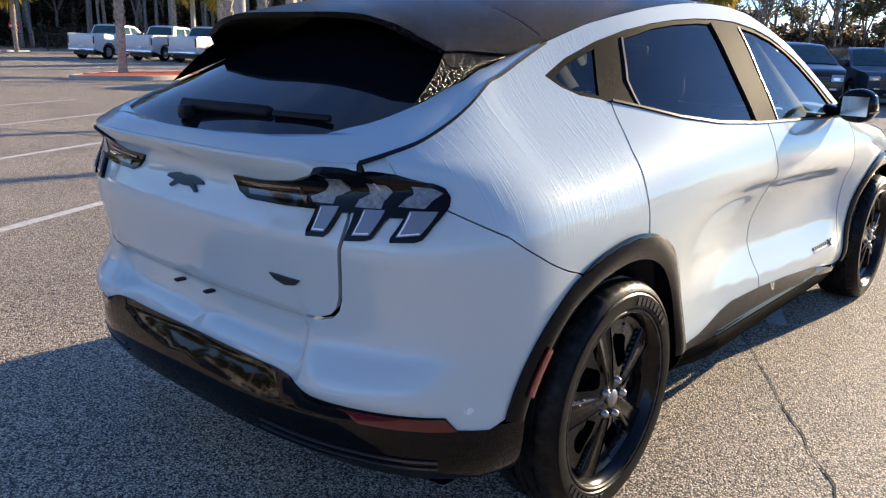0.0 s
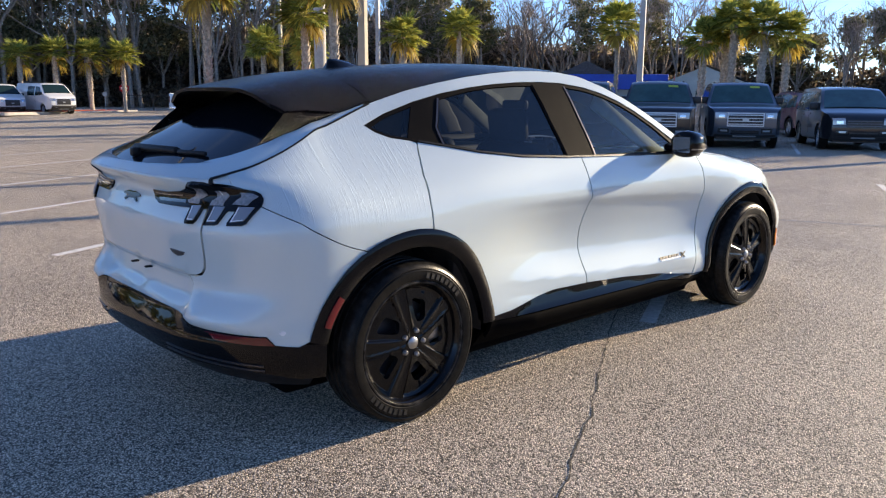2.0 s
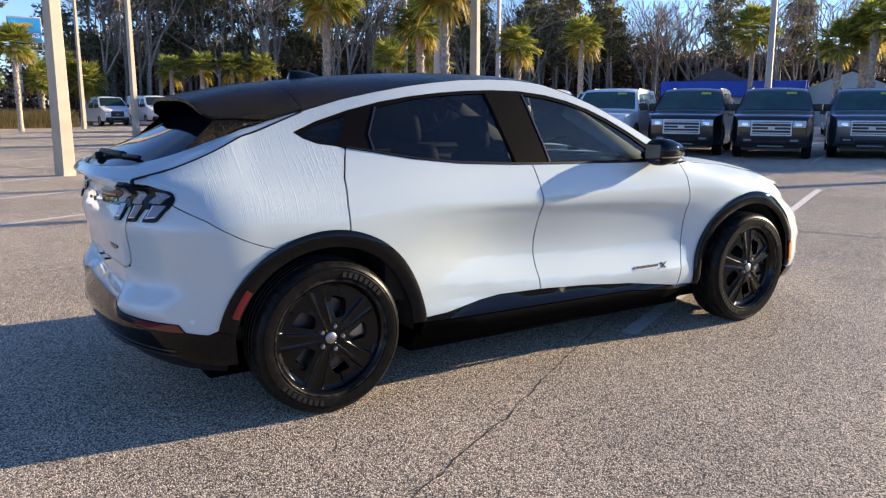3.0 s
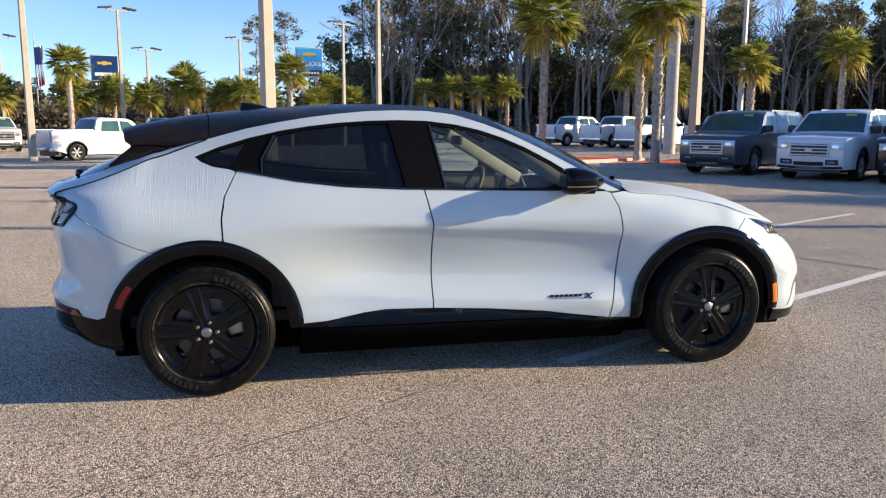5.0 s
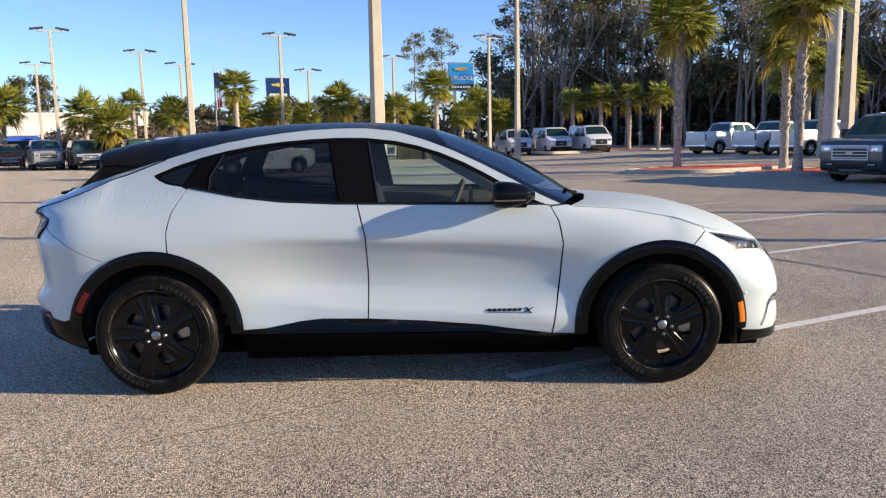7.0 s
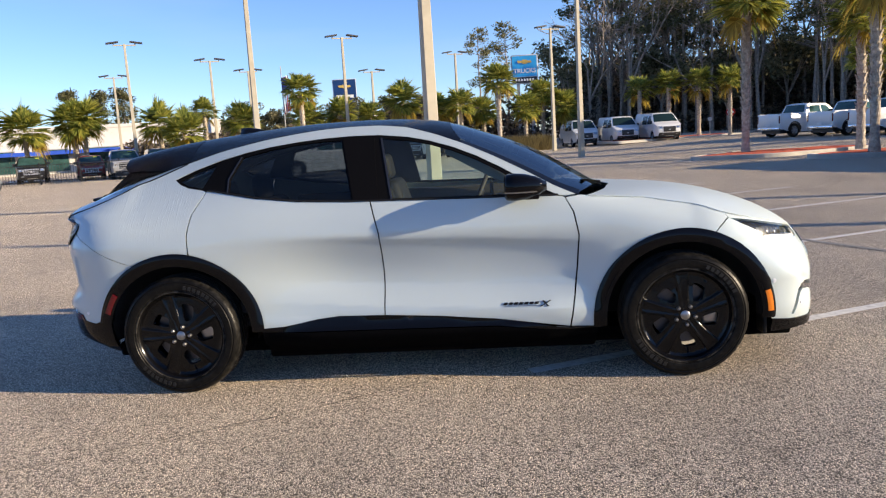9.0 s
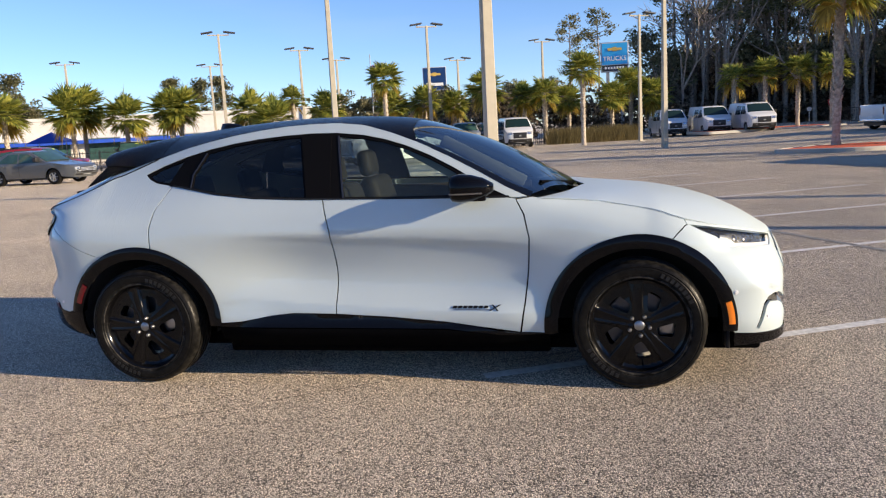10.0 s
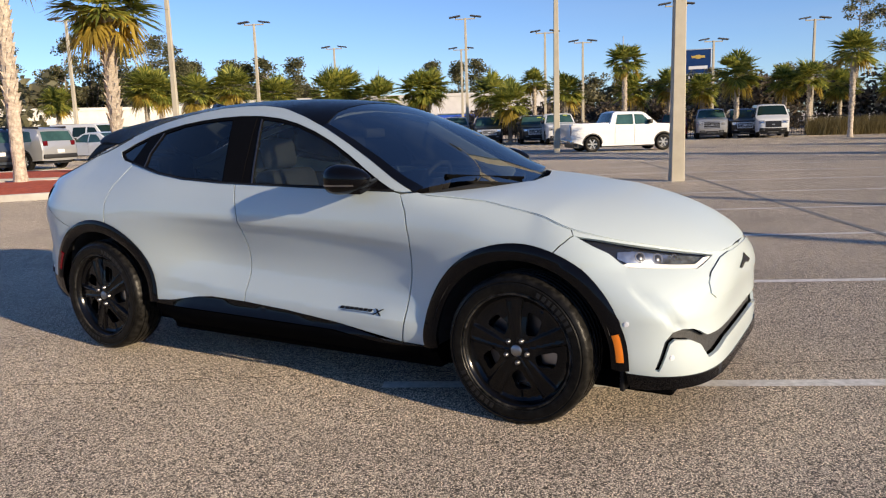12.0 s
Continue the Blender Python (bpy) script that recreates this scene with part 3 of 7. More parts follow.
    upper_bars = ([(-2.628, 1.064), (-2.572, 1.065), (-2.590, 1.031), (-2.656, 1.012), (-2.671, .994), (-2.740, .992), (-2.746, 1.005), (-2.686, 1.024)],
                  [(-2.497, 1.058), (-2.435, 1.053), (-2.441, 1.032), (-2.490, 1.010), (-2.506, .993), (-2.597, .992), (-2.576, 1.010), (-2.530, 1.025), (-2.513, 1.044)],
                  [(-2.352, 1.048), (-2.282, 1.041), (-2.257, 1.030), (-2.310, 1.015), (-2.348, .998), (-2.444, 1.000), (-2.405, 1.018), (-2.368, 1.028)])
    lower_bars = ([(-2.713, .986), (-2.651, .990), (-2.695, .931), (-2.737, .929)], [(-2.565, .989), (-2.492, .991), (-2.545, .935), (-2.603, .931)], [(-2.405, .992), (-2.301, .992), (-2.371, .943), (-2.455, .936)])
    for side, lampob in zip((None, "left"), panel("tail_lamp", house, black, off=.010, step=.025, rim=.02, label="black tail lamp housing with three clear bars")):
        for pts in upper_bars:
            put("lamp_bar", lift("lamp_bar", pts, [], skin, .015, .0125, .006, side), M["lens_ribbed"], lampob, "smoked clear lamp bar")
        for pts in lower_bars:
            put("lamp_bar", lift("lamp_bar", pts, [], skin, .015, .0135, .006, side), M["lens_grey"], lampob, "smoked clear lamp bar")
            mx, mz = sum(q[0] for q in pts) / 4, sum(q[1] for q in pts) / 4
            frame_in = [(mx + (a - mx) * .80, mz + (b - mz) * .80) for a, b in pts]
            frame_out = [(mx + (a - mx) * .92, mz + (b - mz) * .92) for a, b in pts]
            edge = [frame_out[0], frame_in[0], frame_in[3], frame_in[2], frame_out[2], frame_out[3]]
            put("bar_edge", lift("bar_edge", edge, [], skin, .02, .0150, .003, side), M["lamp_white"], lampob, "bright edge of the lamp bar")
        for pts in ([(-2.953, .999), (-2.758, 1.005), (-2.760, .992), (-2.948, .985)], [(-2.975, 1.016), (-2.90, 1.018), (-2.775, 1.024), (-2.775, 1.018), (-2.90, 1.010), (-2.972, 1.008)]):
            put("lamp_strip", lift("lamp_strip", pts, [], skin, .03, .0135, .004, side), M["lens_dark"], lampob)
    lower = [(s_at(-1.925, .44), .445)] + low_edge + [(REAR, .368), (-2.95, .366), (-2.62, .366), (-2.35, .360), (-2.167, .333), (-2.03, .305), (s_at(-1.912, .297), .297)]
    lb = panel("lower_bumper", lower, black, both=True, off=.004)
    panel("rear_reflector", [(-2.233, .494), (-2.627, .508), (-2.552, .474), (-2.173, .462)], M["lens_red"], off=.009, step=.03, rim=.008, parent=lb)
    under = [(s_at(-1.93, .30), .30), (-2.05, .315), (-2.167, .345), (-2.35, .37), (-2.7, .375), (REAR, .378), (REAR, .285), (-2.5, .262), (s_at(-1.95, .235), .225)]
    panel("diffuser", under, satin, both=True, off=-.03)
    for z0 in (.394, .374):
        panel("trim_strip", [(-2.90, z0 + .018), (-2.55, z0 + .006), (-2.25, z0 - .012), (-2.25, z0 - .018), (-2.55, z0 - .001), (-2.90, z0 + .011)], M["steel_dark"], off=.008, step=.05, rim=.005, parent=lb)
    # galloping emblem and small shield, as plain shapes
    P = lambda y, z: (s_y(y, z, -1), z)
    panel("emblem", [(REAR, .995), P(.03, .998), P(.085, .988), P(.095, .980), P(.05, .974), P(.072, .958), P(.060, .955), P(.030, .968), (REAR, .966)], black, off=.006, step=.012, rim=.005, both=True, parent=tg)
    for y0 in (.121, -.035):
        put("plate_clip", box("plate_clip", -2.300, -2.262, y0 - .011, y0 + .011, .659, .667, .003), satin, tg)
    panel("shield_badge", [(-2.897, .800), (-2.795, .797), (-2.812, .783), (-2.848, .776), (-2.882, .785)], M["steel_dark"], off=.005, step=.012, rim=.005, parent=tg, only=True)
    # front: bumper, lamps, intake
    lamp = [(1.787, .900), (1.913, .884), (2.05, .862), (2.202, .836), (2.43, .794), (2.548, .770), (2.481, .751), (2.41, .735), (2.203, .750), (2.003, .764), (1.972, .784), (1.929, .826), (1.858, .860)]
    intake = [(2.002, .318), (2.095, .452), (2.161, .492), (2.260, .503), (2.358, .499), (2.436, .483), (2.535, .452), (2.70, .448), (FRONT, .450), (FRONT, .385), (2.806, .386), (2.66, .360), (2.537, .352), (2.443, .425), (2.331, .454), (2.178, .461), (2.131, .443), (2.03, .316)]
    fb = [(1.642, .8165), (1.690, .855), (1.757, .8925), (1.779, .899)] + edge_run(1.783, FRONT)[:-1] + [(FRONT, .774), (FRONT, .452), (2.70, .450), (2.535, .454), (2.436, .485), (2.358, .501), (2.260, .505), (2.161, .494), (2.093, .454), (1.998, .318), (2.034, .314), (2.133, .441), (2.178, .459), (2.331, .452), (2.441, .423), (2.535, .349), (2.66, .357), (2.806, .383), (FRONT, .382),
          (FRONT, .275), (2.6, .285), (2.0, .290), (1.825, .300)] + wheel_arc(HUB, ARCH, -2, 72.0, 12)
    fbo = panel("front_bumper", fb, paint, both=True, holes=[lamp], step=.04)
    for side, ob in zip((None, "left"), panel("headlight", lamp, M["lamp_shell"], off=-.03, step=.03, rim=0, label="clear headlight with chrome lower strip")):
        put("lamp_glass", lift("lamp_glass", lamp, [], skin, .03, -.002, 0, side), M["lamp_glass"], ob).visible_shadow = False
        put("light_strip", lift("light_strip", [(1.985, .776), (2.003, .768), (2.203, .754), (2.408, .739), (2.478, .755), (2.535, .770), (2.47, .771), (2.40, .754), (2.2, .769), (2.01, .783)], [], skin, .02, -.005, .008, side), M["lamp_white"], ob)
        put("reflector", lift("reflector", [(1.97, .806), (2.01, .785), (2.2, .771), (2.40, .757), (2.455, .769), (2.48, .776), (2.40, .790), (2.24, .814), (2.08, .838), (1.99, .836)], [], skin, .03, -.024, .006, side), M["lamp_bowl"], ob)
        for a, b in ((2.10, .808), (2.20, .797), (2.30, .785)):
            me = lathe_mesh("projector", [(0.0, .004), (.014, .003), (.019, 0), (.021, .002), (.024, .002), (.025, -.01)], 20)
            p, n = skin(np.array([a]), np.array([b]))
            q = Vector(p[0] - n[0] * .026)
            nn = Vector(n[0])
            if side:
                q.y, nn.y = -q.y, -nn.y
            put("projector", me, M["steel_dark"], ob, at=Matrix.Translation(q) @ nn.to_track_quat("Z", "Y").to_matrix().to_4x4())
    panel("intake", intake, M["intake_grey"], both=True, off=-.035, step=.04, rim=0)
    panel("nose_panel", [(2.50, .674), (2.518, .709), (2.611, .752), (2.70, .762), (FRONT, .768), (FRONT, .60), (2.60, .605), (2.53, .63)], paint, both=True, off=.006, rim=.01, step=.04)
    panel("nose_line", [(2.504, .695), (2.5145, .712), (2.608, .756), (2.70, .766), (2.70, .764), (2.611, .753), (2.518, .711), (2.507, .695)], black, off=.004, rim=.006, step=.03, parent=fbo)
    panel("front_emblem", [(2.862, .672), (2.89, .700), (FRONT, .722), (FRONT, .676), (2.885, .660)], black, off=.011, rim=.005, step=.012, both=True, parent=fbo)
    splitter = [(1.82, .302), (2.0, .292), (2.6, .287), (FRONT, .277), (FRONT, .242), (2.6, .238), (2.05, .225), (1.82, .22)]
    panel("splitter", splitter, black, both=True, off=.006)
    # lids
    hood = [(1.20, 0), (2.296, 0), (2.296, 1.005), (.965, 1.005), (1.01, .85), (1.12, .5)]
    put("bonnet", lift("bonnet", hood, [], hood_surf, .022, 0.002, .004, "both"), M["paint_frost"], car)
    for side in (None, "left"):
        put("bonnet_flange", lift("bonnet_flange", [(.99, .955), (2.28, .955), (2.28, 1.010), (.99, 1.010)], [], hood_surf, .03, -.0025, 0, side), M["paint_frost"], car)
    cowl = [(1.10, 0), (1.22, 0), (1.14, .5), (1.02, .86), (.97, .98), (.93, .98), (.98, .8), (1.06, .45)]
    put("cowl", lift("cowl", cowl, [], lid(lambda x: hood_mid(x) - .022, 2.6), .05, 0, 0, "both"), M["matte_black"], car)
    roof = [(-1.50, 0), (.14, 0), (.19, .7), (.26, 1), (-1.46, 1), (-1.46, .8)]
    put("roof", lift("roof", roof, [], roof_surf, .05, 0.002, .03, "both"), M["roof_dew"], car, "black roof specked with dew")
    spoiler = [(-1.955, 0), (-1.950, .30), (-1.940, .58), (-1.915, .76), (-1.875, .84), (-1.80, .875), (-1.72, .91), (-1.62, .965), (-1.468, .985), (-1.468, .8), (-1.506, 0)]
    put("roof_spoiler", lift("roof_spoiler", spoiler, [], spoiler_surf, .04, 0.003, .016, "both"), M["roof_dew"], car)
    screen = [(.145, 0), (1.165, 0), (1.13, .3), (1.07, .55), (.98, .85), (.905, 1), (.265, 1), (.195, .7)]
    put("windscreen", lift("windscreen", screen, [], roof_surf, .05, 0.0, .0, "both"), M["screen_glass"], car).visible_shadow = False
    for side in (None, "left"):
        put("screen_edge", lift("screen_edge", [(.25, .935), (.93, .925), (.92, 1), (.25, 1)], [], roof_surf, .05, .002, 0, side), black, car)
    y0, y1 = -.60, -.02
    a, b = (roof_surf(np.array([x]), np.array([abs(y) / float(rail(np.array([x]))[0][0])]))[0][0] for x, y in ((.962, y0), (1.135, y1)))
    a, b = Vector((a[0], y0, a[2] + .010)), Vector((b[0], y1, b[2] + .010))
    bm = bmesh.new()
    box_bm(bm, -(b - a).length / 2, (b - a).length / 2, -.010, .010, -.008, .008, .004, 2, Matrix.Translation((a + b) / 2) @ (b - a).to_track_quat("X", "Z").to_matrix().to_4x4())
    put("wiper", from_bm("wiper", bm, True, 40), M["matte_black"], car)
    # hatch: white deck, glass, black shoulders under the spoiler
    low_line = [(-2.325, 0), (-2.318, .25), (-2.285, .55), (-2.225, .74), (-2.139, .80), (-1.977, .86)]
    ll = np.array(low_line + [(-1.90, .875), (-1.82, .92), (-1.70, .94), (-1.50, .955)])
    lf = np.array([0, .18, .36, .50, .60, .74, .79, .86, .92, 1.0])
    s_end = -1.50

    def strip_pt(sv, kv):
        f = np.clip((np.asarray(sv, float) - REAR) / (s_end - REAR), 0, 1)
        e0 = skin_point(sv, edge_z(sv))
        g = hatch_surf(np.interp(f, lf, ll[:, 0]), np.interp(f, lf, ll[:, 1]))[0]
        kv = np.asarray(kv, float)[..., None]
        p = e0 * (1 - kv) + g * kv
        p[:, 2] += .016 * np.sin(np.pi * kv[:, 0]) * np.clip((.8 - f) / .4, .15, 1)
        return p

    def strip_surf(sv, kv):
        d = .004
        p = strip_pt(sv, kv)
        n = np.cross(strip_pt(np.clip(sv + d, REAR, s_end), kv) - strip_pt(np.clip(sv - d, REAR, s_end), kv), strip_pt(sv, kv + d) - strip_pt(sv, kv - d))
        n = n / np.maximum(1e-9, np.linalg.norm(n, axis=-1, keepdims=True))
        n = np.where(n[:, 2:3] < 0, -n, n)
        mid = np.abs(p[:, 1]) < 1e-3
        n[mid, 1] = 0
        return p, n / np.maximum(1e-9, np.linalg.norm(n, axis=-1, keepdims=True))
    put("hatch_deck", lift("hatch_deck", [(REAR, 0), (s_end, 0), (s_end, 1), (REAR, 1)], [], strip_surf, .03, 0.001, .012, "both"), paint, car)
    seal = edge_run(-2.445, -1.47)
    panel("hatch_seal", [(-2.444, 1.101), (-2.482, 1.072), (-2.470, 1.068), (-2.434, 1.096)], satin, off=.003, step=.02, rim=.004)
    panel("hatch_seal", [(q, z + .002) for q, z in seal] + [(q, z - .005) for q, z in reversed(seal)], satin, off=.003, step=.03, rim=.004)
    rg = low_line + [(-1.93, .85), (-1.80, .80), (-1.55, .80), (-1.55, 0)]
    put("rear_window", lift("rear_window", rg, [], hatch_surf, .05, -.004, .0, "both"), M["back_glass"], car)
    # black shoulders between the spoiler's ends and the white of the hatch
    for sy in (-1, 1):
        k = 12
        f = np.linspace(0, 1, k)
        a = spoiler_surf(np.interp(f, (0, .3, .55, .8, 1), (-1.875, -1.80, -1.72, -1.62, -1.47)), np.interp(f, (0, .3, .55, .8, 1), (.84, .875, .91, .96, .985)))[0]
        b = hatch_surf(np.interp(f, (0, .2, .45, .75, 1), (-2.02, -1.94, -1.80, -1.64, -1.47)), np.interp(f, (0, .2, .45, .75, 1), (.846, .868, .920, .945, .957)))[0]
        a[:, 2] -= .006
        b[:, 2] += .006
        b[:, 1] -= .004
        vs, fs = [], []
        for r in np.linspace(0, 1, 5):
            for p in a * (1 - r) + b * r:
                vs.append((p[0], -sy * (p[1] - .012 * math.sin(math.pi * r)), p[2]))
        for i in range(4):
            for j in range(k - 1):
                q = (i * k + j, i * k + j + 1, (i + 1) * k + j + 1, (i + 1) * k + j)
                fs.append(q if sy > 0 else q[::-1])
        put("hatch_shoulder", mesh_from("hatch_shoulder", vs, fs), M["roof_dew"], car)
    # shark fin and wiper
    bm = bmesh.new()
    for i, (x, w, h) in enumerate(((-1.11, .004, .0), (-1.18, .022, .03), (-1.25, .028, .048), (-1.30, .022, .05), (-1.31, .014, .0))):
        zb = float(roof_mid(x)) - .004
        for (y, z) in ((-w - .02, zb), (-w * .5, zb + h * .7), (0, zb + h), (w * .5, zb + h * .7), (w + .02, zb)):
            bm.verts.new((x, y, z))
    bm.verts.ensure_lookup_table()
    for i in range(4):
        for j in range(4):
            a = i * 5 + j
            bm.faces.new([bm.verts[k] for k in (a, a + 1, a + 6, a + 5)])
    put("shark_fin_antenna", from_bm("fin", bm, True), black, car)
    bm = bmesh.new()
    box_bm(bm, -.30, .05, -.016, .016, 0, .030, .010, 3, Matrix.Translation((-2.255, .06, 1.165)) @ Euler((radians(-26), 0, radians(-83))).to_matrix().to_4x4() @ Matrix.Translation((.26, 0, 0)))
    box_bm(bm, 0, .18, -.008, .008, 0, .016, .004, 2, Matrix.Translation((-2.222, -.27, 1.170)) @ Euler((radians(-26), 0, radians(-78))).to_matrix().to_4x4())
    box_bm(bm, -.02, .02, -.02, .02, 0, .04, .01, 2, Matrix.Translation((-2.275, .05, 1.14)))
    put("rear_wiper", from_bm("rear_wiper", bm, True, 40), satin, car)
    # side glass in a black frame
    quarter_glass = [(-1.505, 1.277), (-1.418, 1.318), (-1.265, 1.364), (-1.345, 1.228), (-1.45, 1.245)]
    rear_glass = [(-1.165, 1.200), (-1.168, 1.27), (-1.098, 1.398), (-.912, 1.436), (-.745, 1.456), (-.576, 1.467), (-.475, 1.468), (-.405, 1.120), (-.734, 1.136), (-.994, 1.166)]
    front_glass = [(-.222, 1.464), (-.071, 1.446), (.064, 1.416), (.20, 1.371), (.337, 1.311), (.474, 1.238), (.60, 1.155), (.645, 1.118), (.50, 1.103), (.258, 1.104), (-.162, 1.114)]
    whole = [(-.288, 1.106), (.81, 1.080)] + GLASS_TOP[1:] + GLASS_LOW + BELT
    for k, side in enumerate((None, "left")):
        fr = put("window_frame", lift("window_frame", whole, [quarter_glass, rear_glass, front_glass], skin, .04, -.004, .012, side), M["dewy_black"], car, "black window surround misted with dew")
        for nm, g, mt in (("quarter_window", quarter_glass, M["dark_glass"]), ("rear_door_window", rear_glass, M["dark_glass"]), ("front_door_window", front_glass, M["clear_glass"])):
            put(nm, lift(nm, g, [], skin, .06, -.010, 0, side), mt, fr).visible_shadow = False
        put("pillar_trim", lift("pillar_trim", [(-.465, 1.474), (-.27, 1.474), (-.245, 1.108), (-.393, 1.116)], [], skin, .05, -.001, .004, side), M["dewy_black"], fr)
        put("glass_edge", lift("glass_edge", [(-.232, 1.466), (-.222, 1.466), (-.160, 1.110), (-.171, 1.110)], [], skin, .04, -.001, .003, side), M["steel_dark"], fr)
        put("glass_edge", lift("glass_edge", [(-1.180, 1.192), (-1.182, 1.272), (-1.110, 1.402), (-1.102, 1.400), (-1.174, 1.270), (-1.172, 1.192)], [], skin, .04, -.001, .003, side), M["steel_dark"], fr)
        put("belt_strip", lift("belt_strip", [(-1.30, 1.214), (-1.187, 1.194), (-.994, 1.159), (-.734, 1.130), (-.406, 1.113), (.258, 1.097), (.80, 1.087), (.80, 1.079), (.258, 1.089), (-.406, 1.105), (-.734, 1.122), (-.994, 1.152), (-1.187, 1.187), (-1.31, 1.208)], [], skin, .04, .006, .012, side), satin, fr)
    # mirrors
    for sy in (-1, 1):
        mr = new("door_mirror")
        mr.parent = car
        prof = [(.495, .80), (.509, .96), (.550, 1.02), (.610, .94), (.675, .70), (.730, .30)]
        rings = []
        for x, k in prof:
            rings.append([(x, sy * (.956 + .077 * k * math.cos(a) * (1.0 if math.cos(a) > 0 else 1.15)), 1.147 + .077 * k * math.copysign(abs(math.sin(a)) ** .75, math.sin(a))) for a in [2 * math.pi * j / 24 for j in range(24)]])
        vs = [v for r in rings for v in r]
        fs = [(i * 24 + j, i * 24 + (j + 1) % 24, (i + 1) * 24 + (j + 1) % 24, (i + 1) * 24 + j) for i in range(len(prof) - 1) for j in range(24)] + [tuple(range(24))[::-1], tuple(range((len(prof) - 1) * 24, len(prof) * 24))]
        if sy < 0:
            fs = [tuple(reversed(f)) for f in fs]
        put("mirror_housing", mesh_from("mirror_housing", vs, fs), black, mr)
        vs, fs = [], []
        for i, (x, k) in enumerate(prof[:5]):
            for drop in (.030, .022):
                a = -math.asin(min(1, drop / (.077 * k)) ** (1 / .75))
                vs.append((x, sy * (.956 + (.077 * k + .003) * math.cos(a)), 1.147 - drop))
            if i:
                fs.append((2 * i - 2, 2 * i - 1, 2 * i + 1, 2 * i) if sy > 0 else (2 * i, 2 * i + 1, 2 * i - 1, 2 * i - 2))
        put("turn_strip", mesh_from("turn_strip", vs, fs), M["steel"], mr)
        bm = bmesh.new()
        box_bm(bm, -.085, .055, -.09, .09, -.020, .022, .014, 2, Matrix.Translation((.635, sy * .885, 1.108)) @ Matrix.Rotation(radians(-12 * sy), 4, "X"))
        put("mirror_arm", from_bm("mirror_arm", bm, True, 40), black, mr)
        put("mirror_glass", mesh_from("mirror_glass", [(.493, sy * 1.006, 1.102), (.493, sy * .895, 1.102), (.493, sy * .895, 1.190), (.493, sy * 1.006, 1.190)], [(0, 1, 2, 3) if sy > 0 else (3, 2, 1, 0)], smooth=False), M["chrome"], mr)
    # sills, arches, markers
    sill_top = [(-.99, .377)] + SILL[1:] + [(1.0, .311)]
    panel("sill_cladding", sill_top + [(1.0, .306), (.84, .310), (.42, .345), (-.85, .352), (-.99, .356)], black, off=.004, step=.03, surf=ledge)
    panel("sill_skirt", [(1.0, .302), (.84, .306), (.42, .341), (-.85, .348), (-.99, .352), (-.99, .262), (1.0, .262)], M["matte_black"], off=.002, step=.03, surf=ledge)
    panel("sill_under", [(-.99, .262), (1.0, .262), (1.0, .165), (-.99, .165)], M["matte_black"], off=-.03)
    for cx, a0, a1, nm in ((-HUB, 2, 167, "rear_arch"), (HUB, -3, 184, "front_arch")):
        for k, ob in enumerate(panel(nm, ring_part(cx, .442, .515, a0, a1), black, off=.005, rim=.08, step=.016, surf=rounded(cx))):
            side = "left" if k else None
            if cx < 0:
                put("side_reflector", lift("side_reflector", ring_part(cx, .454, .482, 143, 159, 8), [], rounded(cx), .02, .012, .006, side), M["lens_red"], ob)
            else:
                put("side_marker", lift("side_marker", ring_part(cx, .468, .496, 2, 17, 8), [], rounded(cx), .02, .013, .006, side), M["lens_amber"], ob)
    # small things on the skin: parking sensors, badge of plain bars
    for a, b in ((-2.137, .507), (1.83, .530), (2.141, .382)):
        for side in (1, -1):
            p, n = skin(np.array([a]), np.array([b]))
            q, nn = Vector((p[0][0], side * p[0][1], p[0][2])), Vector((n[0][0], side * n[0][1], n[0][2]))
            put("parking_sensor", lathe_mesh("parking_sensor", [(0, .003), (.009, .003), (.010, 0), (.013, 0), (.013, -.01)], 16), M["paint_plain"], car, at=Matrix.Translation(q) @ nn.to_track_quat("Z", "Y").to_matrix().to_4x4())
    for side in (None, "left"):
        door = fd[1 if side else 0]
        for k in range(7):
            x0 = .455 + .030 * k
            put("badge_bar", lift("badge_bar", [(x0, .456), (x0 + .023, .456), (x0 + .031, .469), (x0 + .008, .469)], [], skin, .02, .005, .004, side), satin, door)
        for tilt in (1, -1):
            put("badge_bar", lift("badge_bar", [(.69 - tilt * .022, .442), (.70 - tilt * .022, .442), (.715 + tilt * .022, .474), (.705 + tilt * .022, .474)], [], skin, .02, .006 + .001 * tilt, .004, side), satin, door)
        put("badge_bar", lift("badge_bar", [(.462, .449), (.672, .447), (.672, .450), (.464, .452)], [], skin, .04, .005, .003, side), M["steel"], door)
    # underbody and wheel houses
    for x0, x1, y1, z0, z1 in ((-1.0, 1.0, .76, .160, .30), (-2.15, -1.95, .70, .30, .42), (1.95, 2.25, .70, .22, .42), (-1.95, 1.95, .52, .22, .45), (.95, 2.16, .69, .165, .26), (-2.0, -.95, .69, .185, .28)):
        put("underbody_tray", box("underbody_tray", x0, x1, -y1, y1, z0, z1, .02), M["matte_black"], car)
    for cx in (-HUB, HUB):
        for sy in (-1, 1):
            pts = arc(cx, .345, .462, -4, 184, 30)
            vs = [(x, sy * (.86 if z < .45 else .895), z) for x, z in pts] + [(x, sy * .55, z) for x, z in pts]
            n = len(pts)
            fs = [(i, i + 1, n + i + 1, n + i) for i in range(n - 1)] + [tuple(range(n, 2 * n))]
            put("wheel_house", mesh_from("wheel_house", vs, fs), M["interior"], car)
